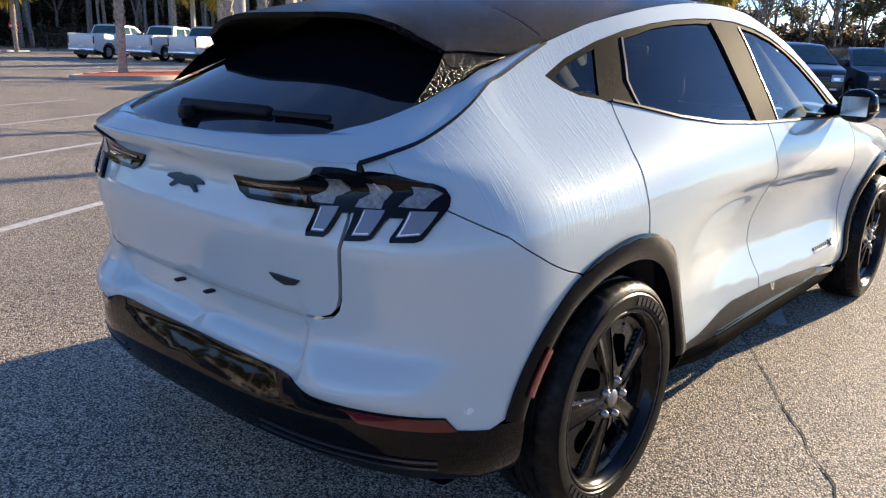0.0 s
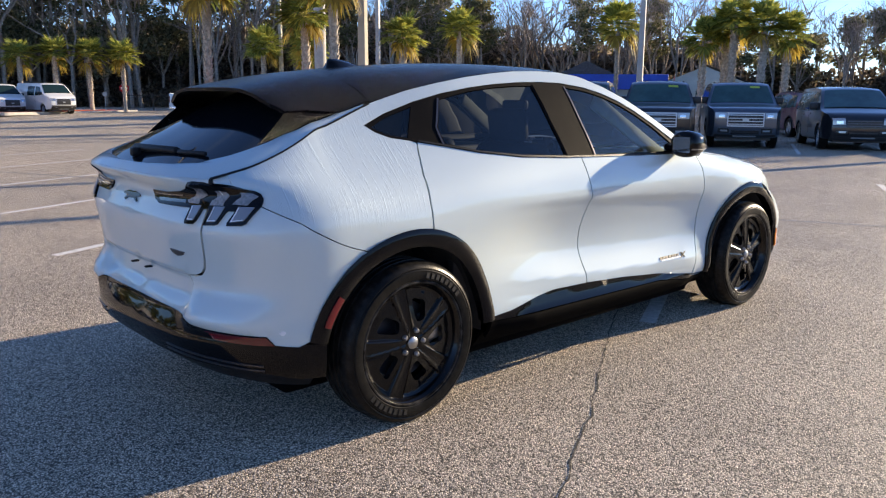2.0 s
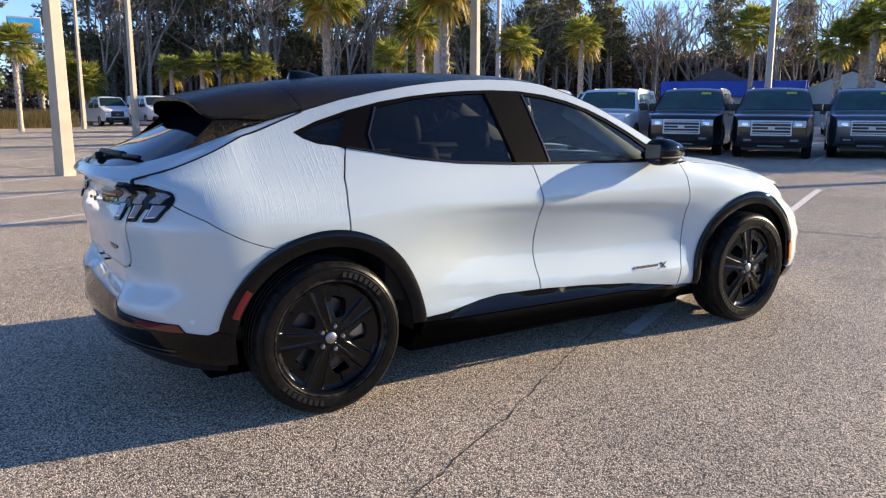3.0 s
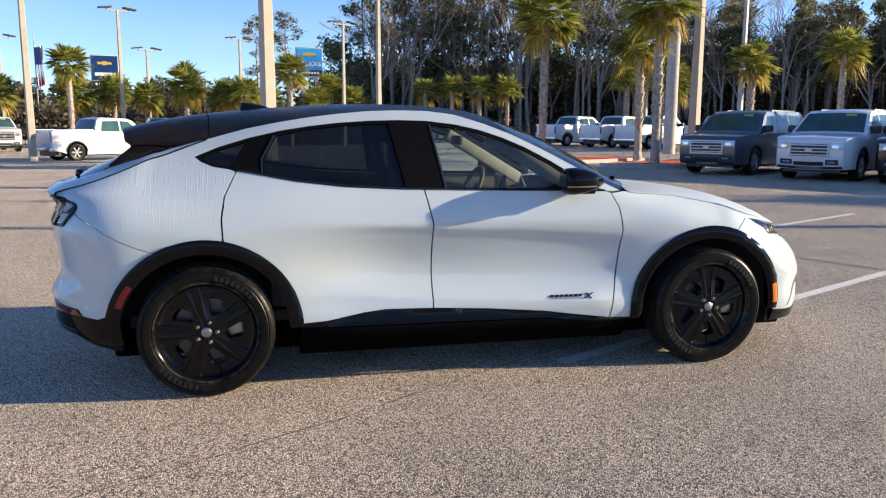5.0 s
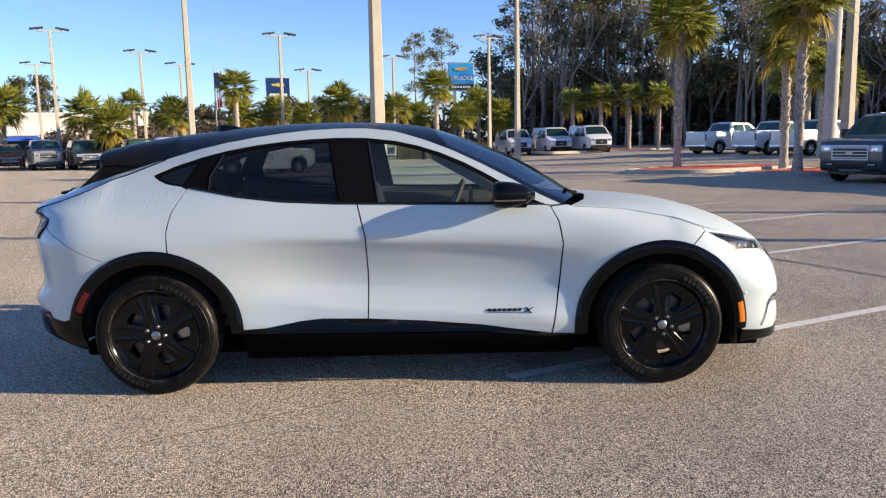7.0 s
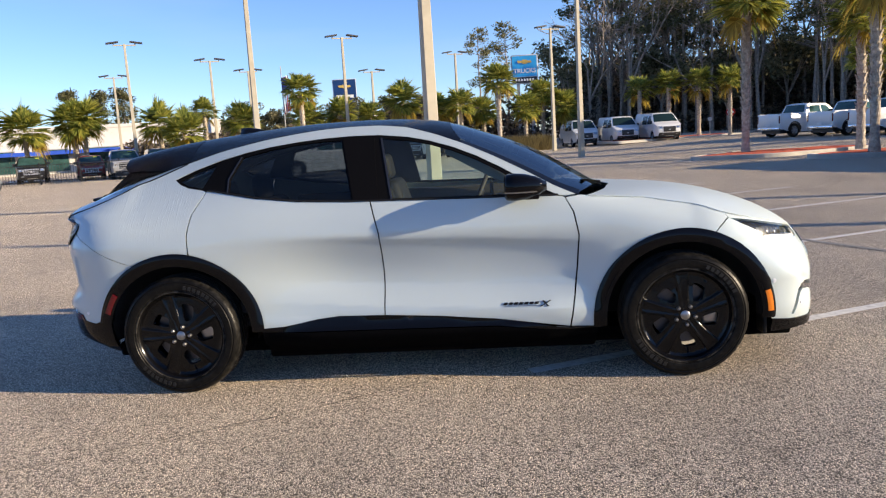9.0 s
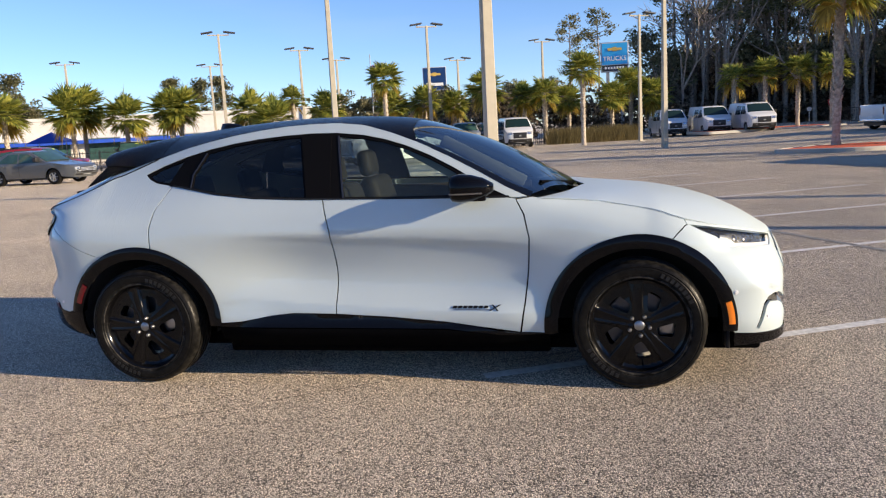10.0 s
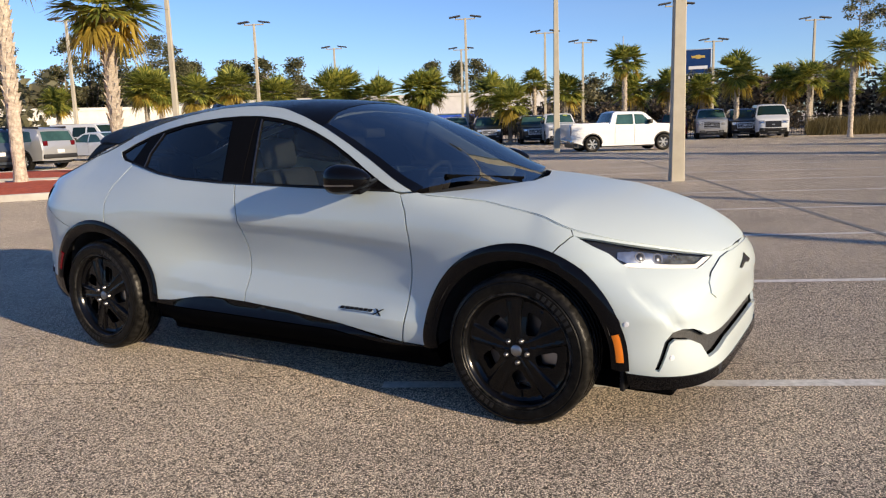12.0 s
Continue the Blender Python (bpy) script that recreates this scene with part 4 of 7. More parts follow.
    for sy in (-1, 1):
        bm = bmesh.new()
        box_bm(bm, 1.955, 1.975, min(sy * .66, sy * .82), max(sy * .66, sy * .82), .205, .34, .006)
        put("splash_guard", from_bm("splash_guard", bm, True, 40), satin, car)
    cabin(car)
    wheels(car)
    return car


def cabin(car):
    """Seats, dashboard, wheel and pale linings, seen through the glass."""
    put("cabin_floor", box("cabin_floor", -1.9, 1.0, -.72, .72, .36, .42), M["interior"], car)
    bm = bmesh.new()
    box_bm(bm, .55, 1.05, -.74, .74, .55, .98, .06, 3)
    box_bm(bm, .42, .62, -.74, .74, .80, .99, .05, 3)
    put("dashboard", from_bm("dashboard", bm, True, 40), M["interior"], car)
    bm = bmesh.new()
    box_bm(bm, .40, .425, -.10, .12, .86, 1.13, .01, 2)
    put("centre_screen", from_bm("centre_screen", bm, True, 40), M["gloss_black"], car)
    for sy in (-1, 1):
        for x in (-.21, -1.15):
            seat = new("seat")
            seat.parent = car
            bm = bmesh.new()
            box_bm(bm, x, x + .52, sy * .38 - .25, sy * .38 + .25, .50, .66, .06, 3)
            put("seat_cushion", from_bm("seat_cushion", bm, True, 40), M["seat"], seat)
            bm = bmesh.new()
            box_bm(bm, -.07, .07, -.24, .24, 0, .58 if x > -1 else .50, .06, 3, Matrix.Translation((x + .04, sy * .38, .60)) @ Matrix.Rotation(radians(-16), 4, "Y"))
            put("seat_back", from_bm("seat_back", bm, True, 40), M["seat"], seat)
            bm = bmesh.new()
            box_bm(bm, -.05, .05, -.13, .13, 0, .19, .045, 3, Matrix.Translation((x - .14, sy * .38, 1.16 if x > -1 else 1.06)) @ Matrix.Rotation(radians(-10), 4, "Y"))
            put("head_rest", from_bm("head_rest", bm, True, 40), M["seat"], seat)
        # door lining and pale pillar lining
        bm = bmesh.new()
        box_bm(bm, -1.15, .80, min(sy * .73, sy * .79), max(sy * .73, sy * .79), .45, 1.06, .02, 2)
        put("door_lining", from_bm("door_lining", bm, True, 40), M["interior"], car)
        a, b = Vector((.16, sy * .56, 1.39)), Vector((.76, sy * .65, 1.05))
        bm = bmesh.new()
        mtx = Matrix.Translation((a + b) / 2) @ (b - a).to_track_quat("X", "Z").to_matrix().to_4x4()
        box_bm(bm, -(b - a).length / 2, (b - a).length / 2, -.02, .02, -.045, .045, .015, 2, mtx)
        put("pillar_lining", from_bm("pillar_lining", bm, True, 40), M["pillar_cloth"], car)
    head = [(-1.5, 0), (.13, 0), (.2, .9), (-1.45, .9)]
    put("headliner", lift("headliner", head, [], lid(lambda x: roof_mid(x) - .035, 2.4), .12, -.02, 0, "both"), M["lining"], car)
    # steering wheel on the far side
    sw = new("steering_wheel")
    sw.parent = car
    sw.matrix_basis = Matrix.Translation((.30, .38, .99)) @ Matrix.Rotation(radians(-65), 4, "Y")
    vs, fs = [], []
    for i in range(36):
        a = 2 * math.pi * i / 36
        for j in range(10):
            b = 2 * math.pi * j / 10
            vs.append(((.18 + .016 * math.cos(b)) * math.cos(a), (.18 + .016 * math.cos(b)) * math.sin(a), .016 * math.sin(b)))
    for i in range(36):
        for j in range(10):
            fs.append((i * 10 + j, (i + 1) % 36 * 10 + j, (i + 1) % 36 * 10 + (j + 1) % 10, i * 10 + (j + 1) % 10))
    put("wheel_rim", mesh_from("wheel_rim", vs, fs), M["interior"], sw)
    bm = bmesh.new()
    box_bm(bm, -.06, .07, -.08, .08, -.03, .01, .02, 2)
    for a in (90, -90, 180):
        box_bm(bm, .04, .175, -.018, .018, -.02, -.005, .005, 2, Matrix.Rotation(radians(a), 4, "Z"))
    put("wheel_boss", from_bm("wheel_boss", bm, True, 40), M["steel_dark"], sw)
    bm = bmesh.new()
    box_bm(bm, .08, .12, -.10, .10, 1.33, 1.39, .015, 2)
    put("inner_mirror", from_bm("inner_mirror", bm, True, 40), M["interior"], car)


def wheels(car):
    tyre_prof = [(.258, -.086), (.264, -.100), (.270, -.110), (.275, -.110), (.279, -.106), (.283, -.112), (.305, -.116), (.322, -.115), (.327, -.110), (.332, -.112), (.341, -.107), (.349, -.100), (.355, -.090), (.3595, -.078)]
    for g in (-.055, -.018, .018, .055):
        tyre_prof += [(.3625, g - .008), (.356, g - .006), (.356, g + .006), (.3625, g + .008)]
    tyre_prof += [(.3595, .078), (.352, .096), (.335, .108), (.30, .114), (.265, .10), (.258, .092)]
    turns, k = 192, len(tyre_prof)
    vs, fs = [], []
    for i in range(turns):
        a = 2 * math.pi * i / turns
        for r, h in tyre_prof:
            r -= .0025 * (i % 4 == 0) * (r > .351) * (abs(h) > .060)           # cross grooves between the shoulder blocks
            vs.append((r * math.cos(a), h, r * math.sin(a)))
        fs += [(i * k + j, i * k + j + 1, (i + 1) % turns * k + j + 1, (i + 1) % turns * k + j) for j in range(k - 1)]
    tyre = mesh_from("tyre", vs, fs)
    tyre.set_sharp_from_angle(angle=radians(30))
    barrel = lathe_mesh("rim_barrel", [(.240, -.080), (.247, -.092), (.252, -.099), (.249, -.105), (.243, -.104), (.238, -.098), (.231, -.085), (.222, -.05), (.215, .09), (.245, .10)], 96, "y", 30)

    # face of the wheel: five raised spokes over sloping blades, with a window behind each spoke
    def along(a, b):
        """Place along and across (clockwise) the nearest spoke."""
        t = np.arctan2(b, a) - math.pi / 2
        t = t - np.round(t / (2 * math.pi / 5)) * (2 * math.pi / 5)
        r = np.hypot(a, b)
        return r * np.cos(t), -r * np.sin(t)

    def dish(a, b):
        a, b = np.asarray(a, float), np.asarray(b, float)

        def f(a, b):
            r = np.hypot(a, b)
            u, d = along(a, b)
            half = .012 + .11 * u
            spoke = np.clip((half + .004 - np.abs(d)) / .006, 0, 1)
            valley = np.clip(1 - np.abs(d) / np.maximum(.004, half - .008), 0, 1)
            blade = .014 * np.clip((r - .05) / .10, 0, 1) + .05 * np.clip(d, 0, .09) * np.clip((r - .06) / .1, 0, 1)
            deep = blade * (1 - spoke) + .0035 * np.minimum(1, valley * 2) * spoke
            return -.090 + .012 * np.clip((r - .05) / .18, 0, 1) ** 2 + deep * np.clip((.234 - r) / .02, 0, 1)
        h = 6e-4
        y = f(a, b)
        n = np.stack([(f(a + h, b) - f(a - h, b)) / (2 * h), -np.ones_like(a), (f(a, b + h) - f(a, b - h)) / (2 * h)], -1)
        n = n / np.linalg.norm(n, axis=-1, keepdims=True)
        return np.stack([a, y, b], -1), n
    holes, ridge = [], []
    for q in range(5):
        P = lambda r, a: (r * math.cos(radians(90 + 72 * q + a)), r * math.sin(radians(90 + 72 * q + a)))
        holes.append([P(.086, -34), P(.102, -27), P(.164, -20), P(.174, -21), P(.178, -25), P(.177, -39), P(.170, -44), P(.124, -53), P(.108, -53), P(.090, -43)])
        u = 90 + 72 * q
        Q = lambda r, d: (r * math.cos(radians(u)) + d * math.sin(radians(u)), r * math.sin(radians(u)) - d * math.cos(radians(u)))
        for d0, d1, w in ((.016, .0345, .0035), (-.0165, -.0350, .0025)):
            ridge.append([Q(.058, d0 - w), Q(.222, d1 - w), Q(.222, d1 + w), Q(.058, d0 + w)])
    face = lift("wheel_face", arc(0, 0, .236, 0, 360, 72)[:-1], holes, dish, .0075, 0, .030)
    bm = bmesh.new()
    bm.from_mesh(face)
    bmesh.ops.remove_doubles(bm, verts=bm.verts[:], dist=.0004)
    face = from_bm("wheel_face", bm, True, 32)
    wide = Matrix.Diagonal((1.09, 1, 1.09, 1))
    ridges = [lift("spoke_ridge", r, [], dish, .03, .0025, .006) for r in ridge]
    cap = lathe_mesh("hub_cap", [(0, -.099), (.020, -.098), (.027, -.093), (.029, -.075)], 32, "y")
    nut = lathe_mesh("wheel_nut", [(0, -.106), (.007, -.105), (.0115, -.099), (.0135, -.070)], 12, "y")
    disc = lathe_mesh("brake_disc", [(.05, -.02), (.175, -.02), (.175, .0), (.05, .0)], 48, "y")
    bm = bmesh.new()
    box_bm(bm, .10, .19, -.050, .02, -.075, .075, .015, 2)
    caliper = from_bm("brake_caliper", bm, True, 40)
    lett = []
    for base in (62, 242):
        for k in range(8):
            a = base - k * 5.6
            P = lambda r, d: (r * math.cos(radians(a + d)), r * math.sin(radians(a + d)))
            lett.append([P(.290, -1.7), P(.290, 1.7), P(.314, 1.7), P(.314, -1.7)])
    def wall(a, b):
        a, b = np.asarray(a, float), np.asarray(b, float)
        r = np.hypot(a, b)
        return np.stack([a, -.1165 + 0 * r, b], -1), np.stack([0 * a, -np.ones_like(a), 0 * a], -1)
    letters = [lift("sidewall_bar", l, [], wall, .05, .0012, .003) for l in lett]
    for sx in (-1, 1):
        for sy in (-1, 1):
            w = new("wheel")
            w.parent = car
            w.matrix_basis = pose(sx * HUB, sy * .815, .3585, 0, 0, 0 if sy < 0 else 180) @ Matrix.Rotation(radians(-16 if sx < 0 else -4), 4, "Y")
            ty = put("tyre", tyre, M["rubber"], w)
            for l in letters:
                put("sidewall_bar", l, M["rubber_letter"], ty)
            put("rim", barrel, M["rim"], w, at=wide)
            put("wheel_face", face, M["rim"], w, at=wide)
            for r in ridges:
                put("spoke_ridge", r, M["rim"], w, at=wide)
            put("hub_cap", cap, M["steel"], w)
            for k in range(5):
                a = radians(90 - 33 + 72 * k)
                put("wheel_nut", nut, M["steel"], w, at=Matrix.Translation((.056 * math.cos(a), 0, .056 * math.sin(a))))
            put("brake_disc", disc, M["steel_dark"], w)
            put("brake_caliper", caliper, M["steel"], w)


# ---- end of the crossover ----

# ---- ground ----
def ease(a, b, v):
    t = min(1.0, max(0.0, (v - a) / (b - a)))
    return t * t * (3 - 2 * t)


def gz(x, y):
    """Height of the ground: it falls a little away from the car, ahead and to one side."""
    return -0.26 * ease(17, 42, y) * ease(17, 5, x)


def asphalt():
    """Old pale aggregate asphalt: stones of many greys, patches, fine stains."""
    m = material("worn_asphalt", (0.25, 0.24, 0.22), 0.65, 0, 0, 0.3)
    b = m.node_tree.nodes["Principled BSDF"]
    b.inputs["Diffuse Roughness"].default_value = 0.4
    tc = node(m, "ShaderNodeTexCoord")
    vo = node(m, "ShaderNodeTexVoronoi", Scale=160.0)
    wire(m, tc, "Object", vo, "Vector")
    stones = ramp(m, vo, "Color", [(0.0, (0.035, 0.030, 0.024)), (0.30, (0.16, 0.136, 0.106)), (0.55, (0.66, 0.56, 0.435)), (0.80, (0.95, 0.83, 0.66)), (1.0, (1.0, 0.92, 0.76))])
    gaps = ramp(m, vo, "Distance", [(0.25, (1.08, 1.08, 1.08)), (0.75, (0.32, 0.31, 0.30))])
    mixg = node(m, "ShaderNodeMix", data_type="RGBA", blend_type="MULTIPLY")
    mixg.inputs[0].default_value = 1.0
    m.node_tree.links.new(stones.outputs[0], mixg.inputs[6])
    m.node_tree.links.new(gaps.outputs[0], mixg.inputs[7])
    n1 = node(m, "ShaderNodeTexNoise", Scale=0.55, Detail=7.0, Roughness=0.6)
    wire(m, tc, "Object", n1, "Vector")
    patch = ramp(m, n1, "Fac", [(0.3, (0.90, 0.90, 0.90)), (0.7, (1.28, 1.27, 1.25))])
    mixp = node(m, "ShaderNodeMix", data_type="RGBA", blend_type="MULTIPLY")
    mixp.inputs[0].default_value = 1.0
    m.node_tree.links.new(mixg.outputs[2], mixp.inputs[6])
    m.node_tree.links.new(patch.outputs[0], mixp.inputs[7])
    n2 = node(m, "ShaderNodeTexNoise", Scale=2.3, Detail=5.0)
    wire(m, tc, "Object", n2, "Vector")
    spots = ramp(m, n2, "Fac", [(0.28, (0.62, 0.60, 0.58)), (0.36, (1, 1, 1))])
    mixs = node(m, "ShaderNodeMix", data_type="RGBA", blend_type="MULTIPLY")
    mixs.inputs[0].default_value = 0.6
    m.node_tree.links.new(mixp.outputs[2], mixs.inputs[6])
    m.node_tree.links.new(spots.outputs[0], mixs.inputs[7])
    m.node_tree.links.new(mixs.outputs[2], b.inputs["Base Color"])
    bp = node(m, "ShaderNodeBump", Strength=1.0, Distance=0.0045)
    bp.invert = True
    wire(m, vo, "Distance", bp, "Height")
    wire(m, bp, "Normal", b, "Normal")
    return m


M["asphalt"] = asphalt()
M["line"] = mottled("worn_road_paint", (0.46, 0.45, 0.42), (0.80, 0.78, 0.74), 22, 0.8, 0, 0.2, 150)
M["line_worn"] = mottled("nearly_gone_road_paint", (0.10, 0.098, 0.093), (0.34, 0.33, 0.31), 16, 0.85, 0, 0.2, 150)
M["crack"] = mottled("dirt_in_crack", (0.02, 0.018, 0.015), (0.05, 0.045, 0.04), 20, 0.95)
M["kerb"] = mottled("kerb_concrete", (0.34, 0.32, 0.29), (0.50, 0.48, 0.44), 3, 0.9, 0, 0.3, 60)
M["mulch"] = mottled("red_mulch", (0.36, 0.05, 0.02), (0.75, 0.14, 0.05), 9, 0.95, 0, 0.9, 50)
M["concrete_pole"] = mottled("pole_concrete", (0.36, 0.325, 0.255), (0.48, 0.44, 0.35), 1.5, 0.85, 0, 0.15, 40)
M["grey_pole"] = mottled("galvanised_pole", (0.30, 0.30, 0.30), (0.42, 0.42, 0.41), 2, 0.6, 0.2)
M["lamp_head"] = material("lamp_head", (0.05, 0.05, 0.055), 0.5)
M["trunk"] = mottled("palm_trunk", (0.20, 0.165, 0.13), (0.62, 0.54, 0.44), 9, 0.95, 0, 0.8, 30, vary=0.15)
M["bark"] = mottled("bark", (0.14, 0.114, 0.092), (0.42, 0.342, 0.275), 4, 0.95, 0, 0.6, 14, vary=0.2)
M["wall_white"] = mottled("white_render", (0.56, 0.54, 0.50), (0.68, 0.66, 0.62), 0.8, 0.85)
M["wall_green"] = mottled("pale_siding", (0.42, 0.45, 0.42), (0.52, 0.55, 0.52), 0.8, 0.85)
M["blue_cloth"] = mottled("blue_awning", (0.012, 0.06, 0.40), (0.02, 0.09, 0.55), 1.0, 0.6)
M["shingle"] = mottled("grey_shingles", (0.05, 0.05, 0.055), (0.11, 0.11, 0.115), 6, 0.9)
M["fence"] = material("black_fence_paint", (0.012, 0.012, 0.013), 0.4)


def leafy(name, dark, mid, light):
    """Leaves: each its own tone, letting some light through."""
    m = material(name, mid, 0.55, 0, 0, 0.3)
    t = m.node_tree
    b = t.nodes["Principled BSDF"]
    g = t.nodes.new("ShaderNodeNewGeometry")
    r = ramp(m, g, "Random Per Island", [(0.0, dark), (0.5, mid), (1.0, light)])
    t.links.new(r.outputs[0], b.inputs["Base Color"])
    tr = t.nodes.new("ShaderNodeBsdfTranslucent")
    t.links.new(r.outputs[0], tr.inputs[0])
    mix = t.nodes.new("ShaderNodeMixShader")
    mix.inputs[0].default_value = 0.5
    out = t.nodes["Material Output"]
    t.links.new(b.outputs[0], mix.inputs[1])
    t.links.new(tr.outputs[0], mix.inputs[2])
    t.links.new(mix.outputs[0], out.inputs[0])
    return m


M["frond"] = leafy("palm_frond", (0.12, 0.155, 0.035), (0.27, 0.305, 0.065), (0.55, 0.50, 0.10))
M["frond_dry"] = leafy("dry_frond", (0.22, 0.16, 0.035), (0.40, 0.29, 0.05), (0.55, 0.41, 0.08))
M["needles"] = leafy("pine_needles", (0.07, 0.076, 0.036), (0.155, 0.155, 0.075), (0.27, 0.245, 0.12))
M["leaves"] = leafy("dark_leaves", (0.085, 0.086, 0.046), (0.18, 0.172, 0.095), (0.31, 0.275, 0.16))
M["brush"] = leafy("tangled_brush", (0.05, 0.042, 0.030), (0.14, 0.114, 0.082), (0.29, 0.23, 0.165))
# bare twigs on the sunward side; sunlit haze is put into their paler colour
M["twigs"] = leafy("hazy_bare_twigs", (0.11, 0.092, 0.075), (0.25, 0.208, 0.17), (0.42, 0.35, 0.29))
M["scrub"] = leafy("dry_grass", (0.14, 0.11, 0.045), (0.28, 0.22, 0.09), (0.42, 0.34, 0.15))


def ground():
    xs = sorted(set([-900, -500, -250, -150] + list(range(-110, 111, 4)) + [150, 250, 500, 900]))
    n = len(xs)
    vs = [(x, y, gz(x, y)) for y in xs for x in xs]
    fs = [(j * n + i, j * n + i + 1, (j + 1) * n + i + 1, (j + 1) * n + i) for j in range(n - 1) for i in range(n - 1)]
    tagged(put("ground", mesh_from("ground", vs, fs), M["asphalt"]), "worn pale aggregate asphalt of a car park", "ground", kind="structure")


ground()
UX, UY = math.cos(radians(26)), math.sin(radians(26))      # the run of the bay lines


def bay(u, n):
    return (UX * u - UY * n, UY * u + UX * n)


def strip(name, pts, width, mat, z=0.004, jag=0.0, seed=1, label=""):
    """A painted or cracked line on the ground."""
    rnd = random.Random(seed)
    fine = []
    for a, b in zip(pts, pts[1:]):
        d = math.hypot(b[0] - a[0], b[1] - a[1])
        k = max(1, int(d / (0.045 if jag else 0.8)))
        fine += [(a[0] + (b[0] - a[0]) * i / k, a[1] + (b[1] - a[1]) * i / k) for i in range(k)]
    fine.append(pts[-1])
    vs, fs = [], []
    off = 0.0
    for i, (x, y) in enumerate(fine):
        a, b = fine[max(0, i - 1)], fine[min(len(fine) - 1, i + 1)]
        d = math.hypot(b[0] - a[0], b[1] - a[1])
        nx, ny = -(b[1] - a[1]) / d, (b[0] - a[0]) / d
        off = off * .85 + rnd.uniform(-jag, jag)
        w = width / 2 * (rnd.uniform(.3, 1.5) if jag else 1)
        for s in (-1, 1):
            px, py = x + nx * (off + s * w), y + ny * (off + s * w)
            vs.append((px, py, gz(px, py) + z))
        if i:
            k = 2 * i
            fs.append((k - 2, k - 1, k + 1, k))
    return tagged(put(name, mesh_from(name, vs, fs, smooth=False), mat), label, kind="structure")


for k in range(-3, 9):
    n = -0.92 + 2.55 * k
    strip("bay_line", [bay(0.22 if k >= 0 else 5.2, n), bay(10.2, n)], 0.10, M["line"], label="worn white bay line on asphalt")
strip("bay_line", [bay(5.2, -3.5), bay(5.2, 19.5)], 0.09, M["line_worn"], 0.005, label="worn white bay line on asphalt")
for k in range(-6, 8):
    n = 2.0 + 2.7 * k
    strip("bay_line", [bay(-21.5, n), bay(-11.5, n)], 0.10, M["line"], label="worn white bay line on asphalt")
for k in range(0, 9):
    n = 24.5 + 2.6 * k
    strip("bay_line", [bay(2, n), bay(12, n)], 0.10, M["line"], label="worn white bay line on asphalt")
strip("bay_line", [bay(-16.5, -16), bay(-16.5, 23)], 0.10, M["line"], 0.005, label="worn white bay line on asphalt")
for k in range(-4, 6):
    strip("bay_line", [bay(17.5, 2.55 * k), bay(22.5, 2.55 * k)], 0.10, M["line"], label="worn white bay line on asphalt")
strip("road_mark", [(-8.3, 4.2), (-9.1, 5.6)], 0.28, M["line"], 0.004, label="worn patch of white road paint")
strip("asphalt_crack", [(3.2, 1.0), (.15, -.75), (-.75, -1.31), (-1.44, -1.72), (-2.0, -2.04), (-3.4, -2.9), (-6, -4.6)], 0.007, M["crack"], 0.003, 0.010, 3, label="thin dark crack across the asphalt")
strip("asphalt_crack", [(-1.9, 3.3), (-4.8, 2.2), (-9, .3), (-14, -2)], 0.006, M["crack"], 0.003, 0.005, 4, label="thin dark crack across the asphalt")
strip("asphalt_crack", [(8, 9.5), (3.5, 8.2), (-2, 9.6), (-8, 8.4)], 0.008, M["crack"], 0.003, 0.006, 5, label="thin dark crack across the asphalt")

car = build_crossover()


# ---- traffic islands ----
def island(name, corners, label, rounding=0.9):
    """A kerbed bed: raised concrete edge round red mulch."""
    pts = []
    k = len(corners)
    for i in range(k):
        p, c, q = Vector(corners[i - 1]), Vector(corners[i]), Vector(corners[(i + 1) % k])
        r = min(rounding, (p - c).length * .45, (q - c).length * .45)
        a, b = c + (p - c).normalized() * r, c + (q - c).normalized() * r
        for j in range(7):
            t = j / 6
            pts.append((1 - t) ** 2 * a + 2 * t * (1 - t) * c + t * t * b)
    cen = sum(pts, Vector((0, 0))) / len(pts)
    e = thing(name, Matrix.Translation((cen.x, cen.y, gz(cen.x, cen.y))), label, "traffic island")
    n = len(pts)
    vs, fs = [], []
    for p in pts:
        d = p - cen
        o = d.normalized()
        for off, z in ((0, -.05), (0, .13), (-.02, .15), (-.16, .15), (-.17, .02)):
            q = d + o * off
            vs.append((q.x, q.y, z))
    for i in range(n):
        j = (i + 1) % n
        for c in range(4):
            fs.append((i * 5 + c, j * 5 + c, j * 5 + c + 1, i * 5 + c + 1))
    put("kerb", mesh_from("kerb", vs, fs, smooth=False), M["kerb"], e)
    rnd = random.Random(n)
    vs, fs = [], []
    rings = (1, .8, .6, .4, .2)
    for rr in rings:
        for p in pts:
            d = (p - cen) * rr
            d = d - d.normalized() * .17 * (rr == 1)
            vs.append((d.x, d.y, .11 + .06 * (1 - rr) + rnd.uniform(0, .03)))
    for k2 in range(len(rings) - 1):
        for i in range(n):
            j = (i + 1) % n
            fs.append((k2 * n + i, k2 * n + j, (k2 + 1) * n + j, (k2 + 1) * n + i))
    fs.append(tuple((len(rings) - 1) * n + i for i in range(n)))
    put("mulch", mesh_from("mulch", vs, fs), M["mulch"], e)
    return e


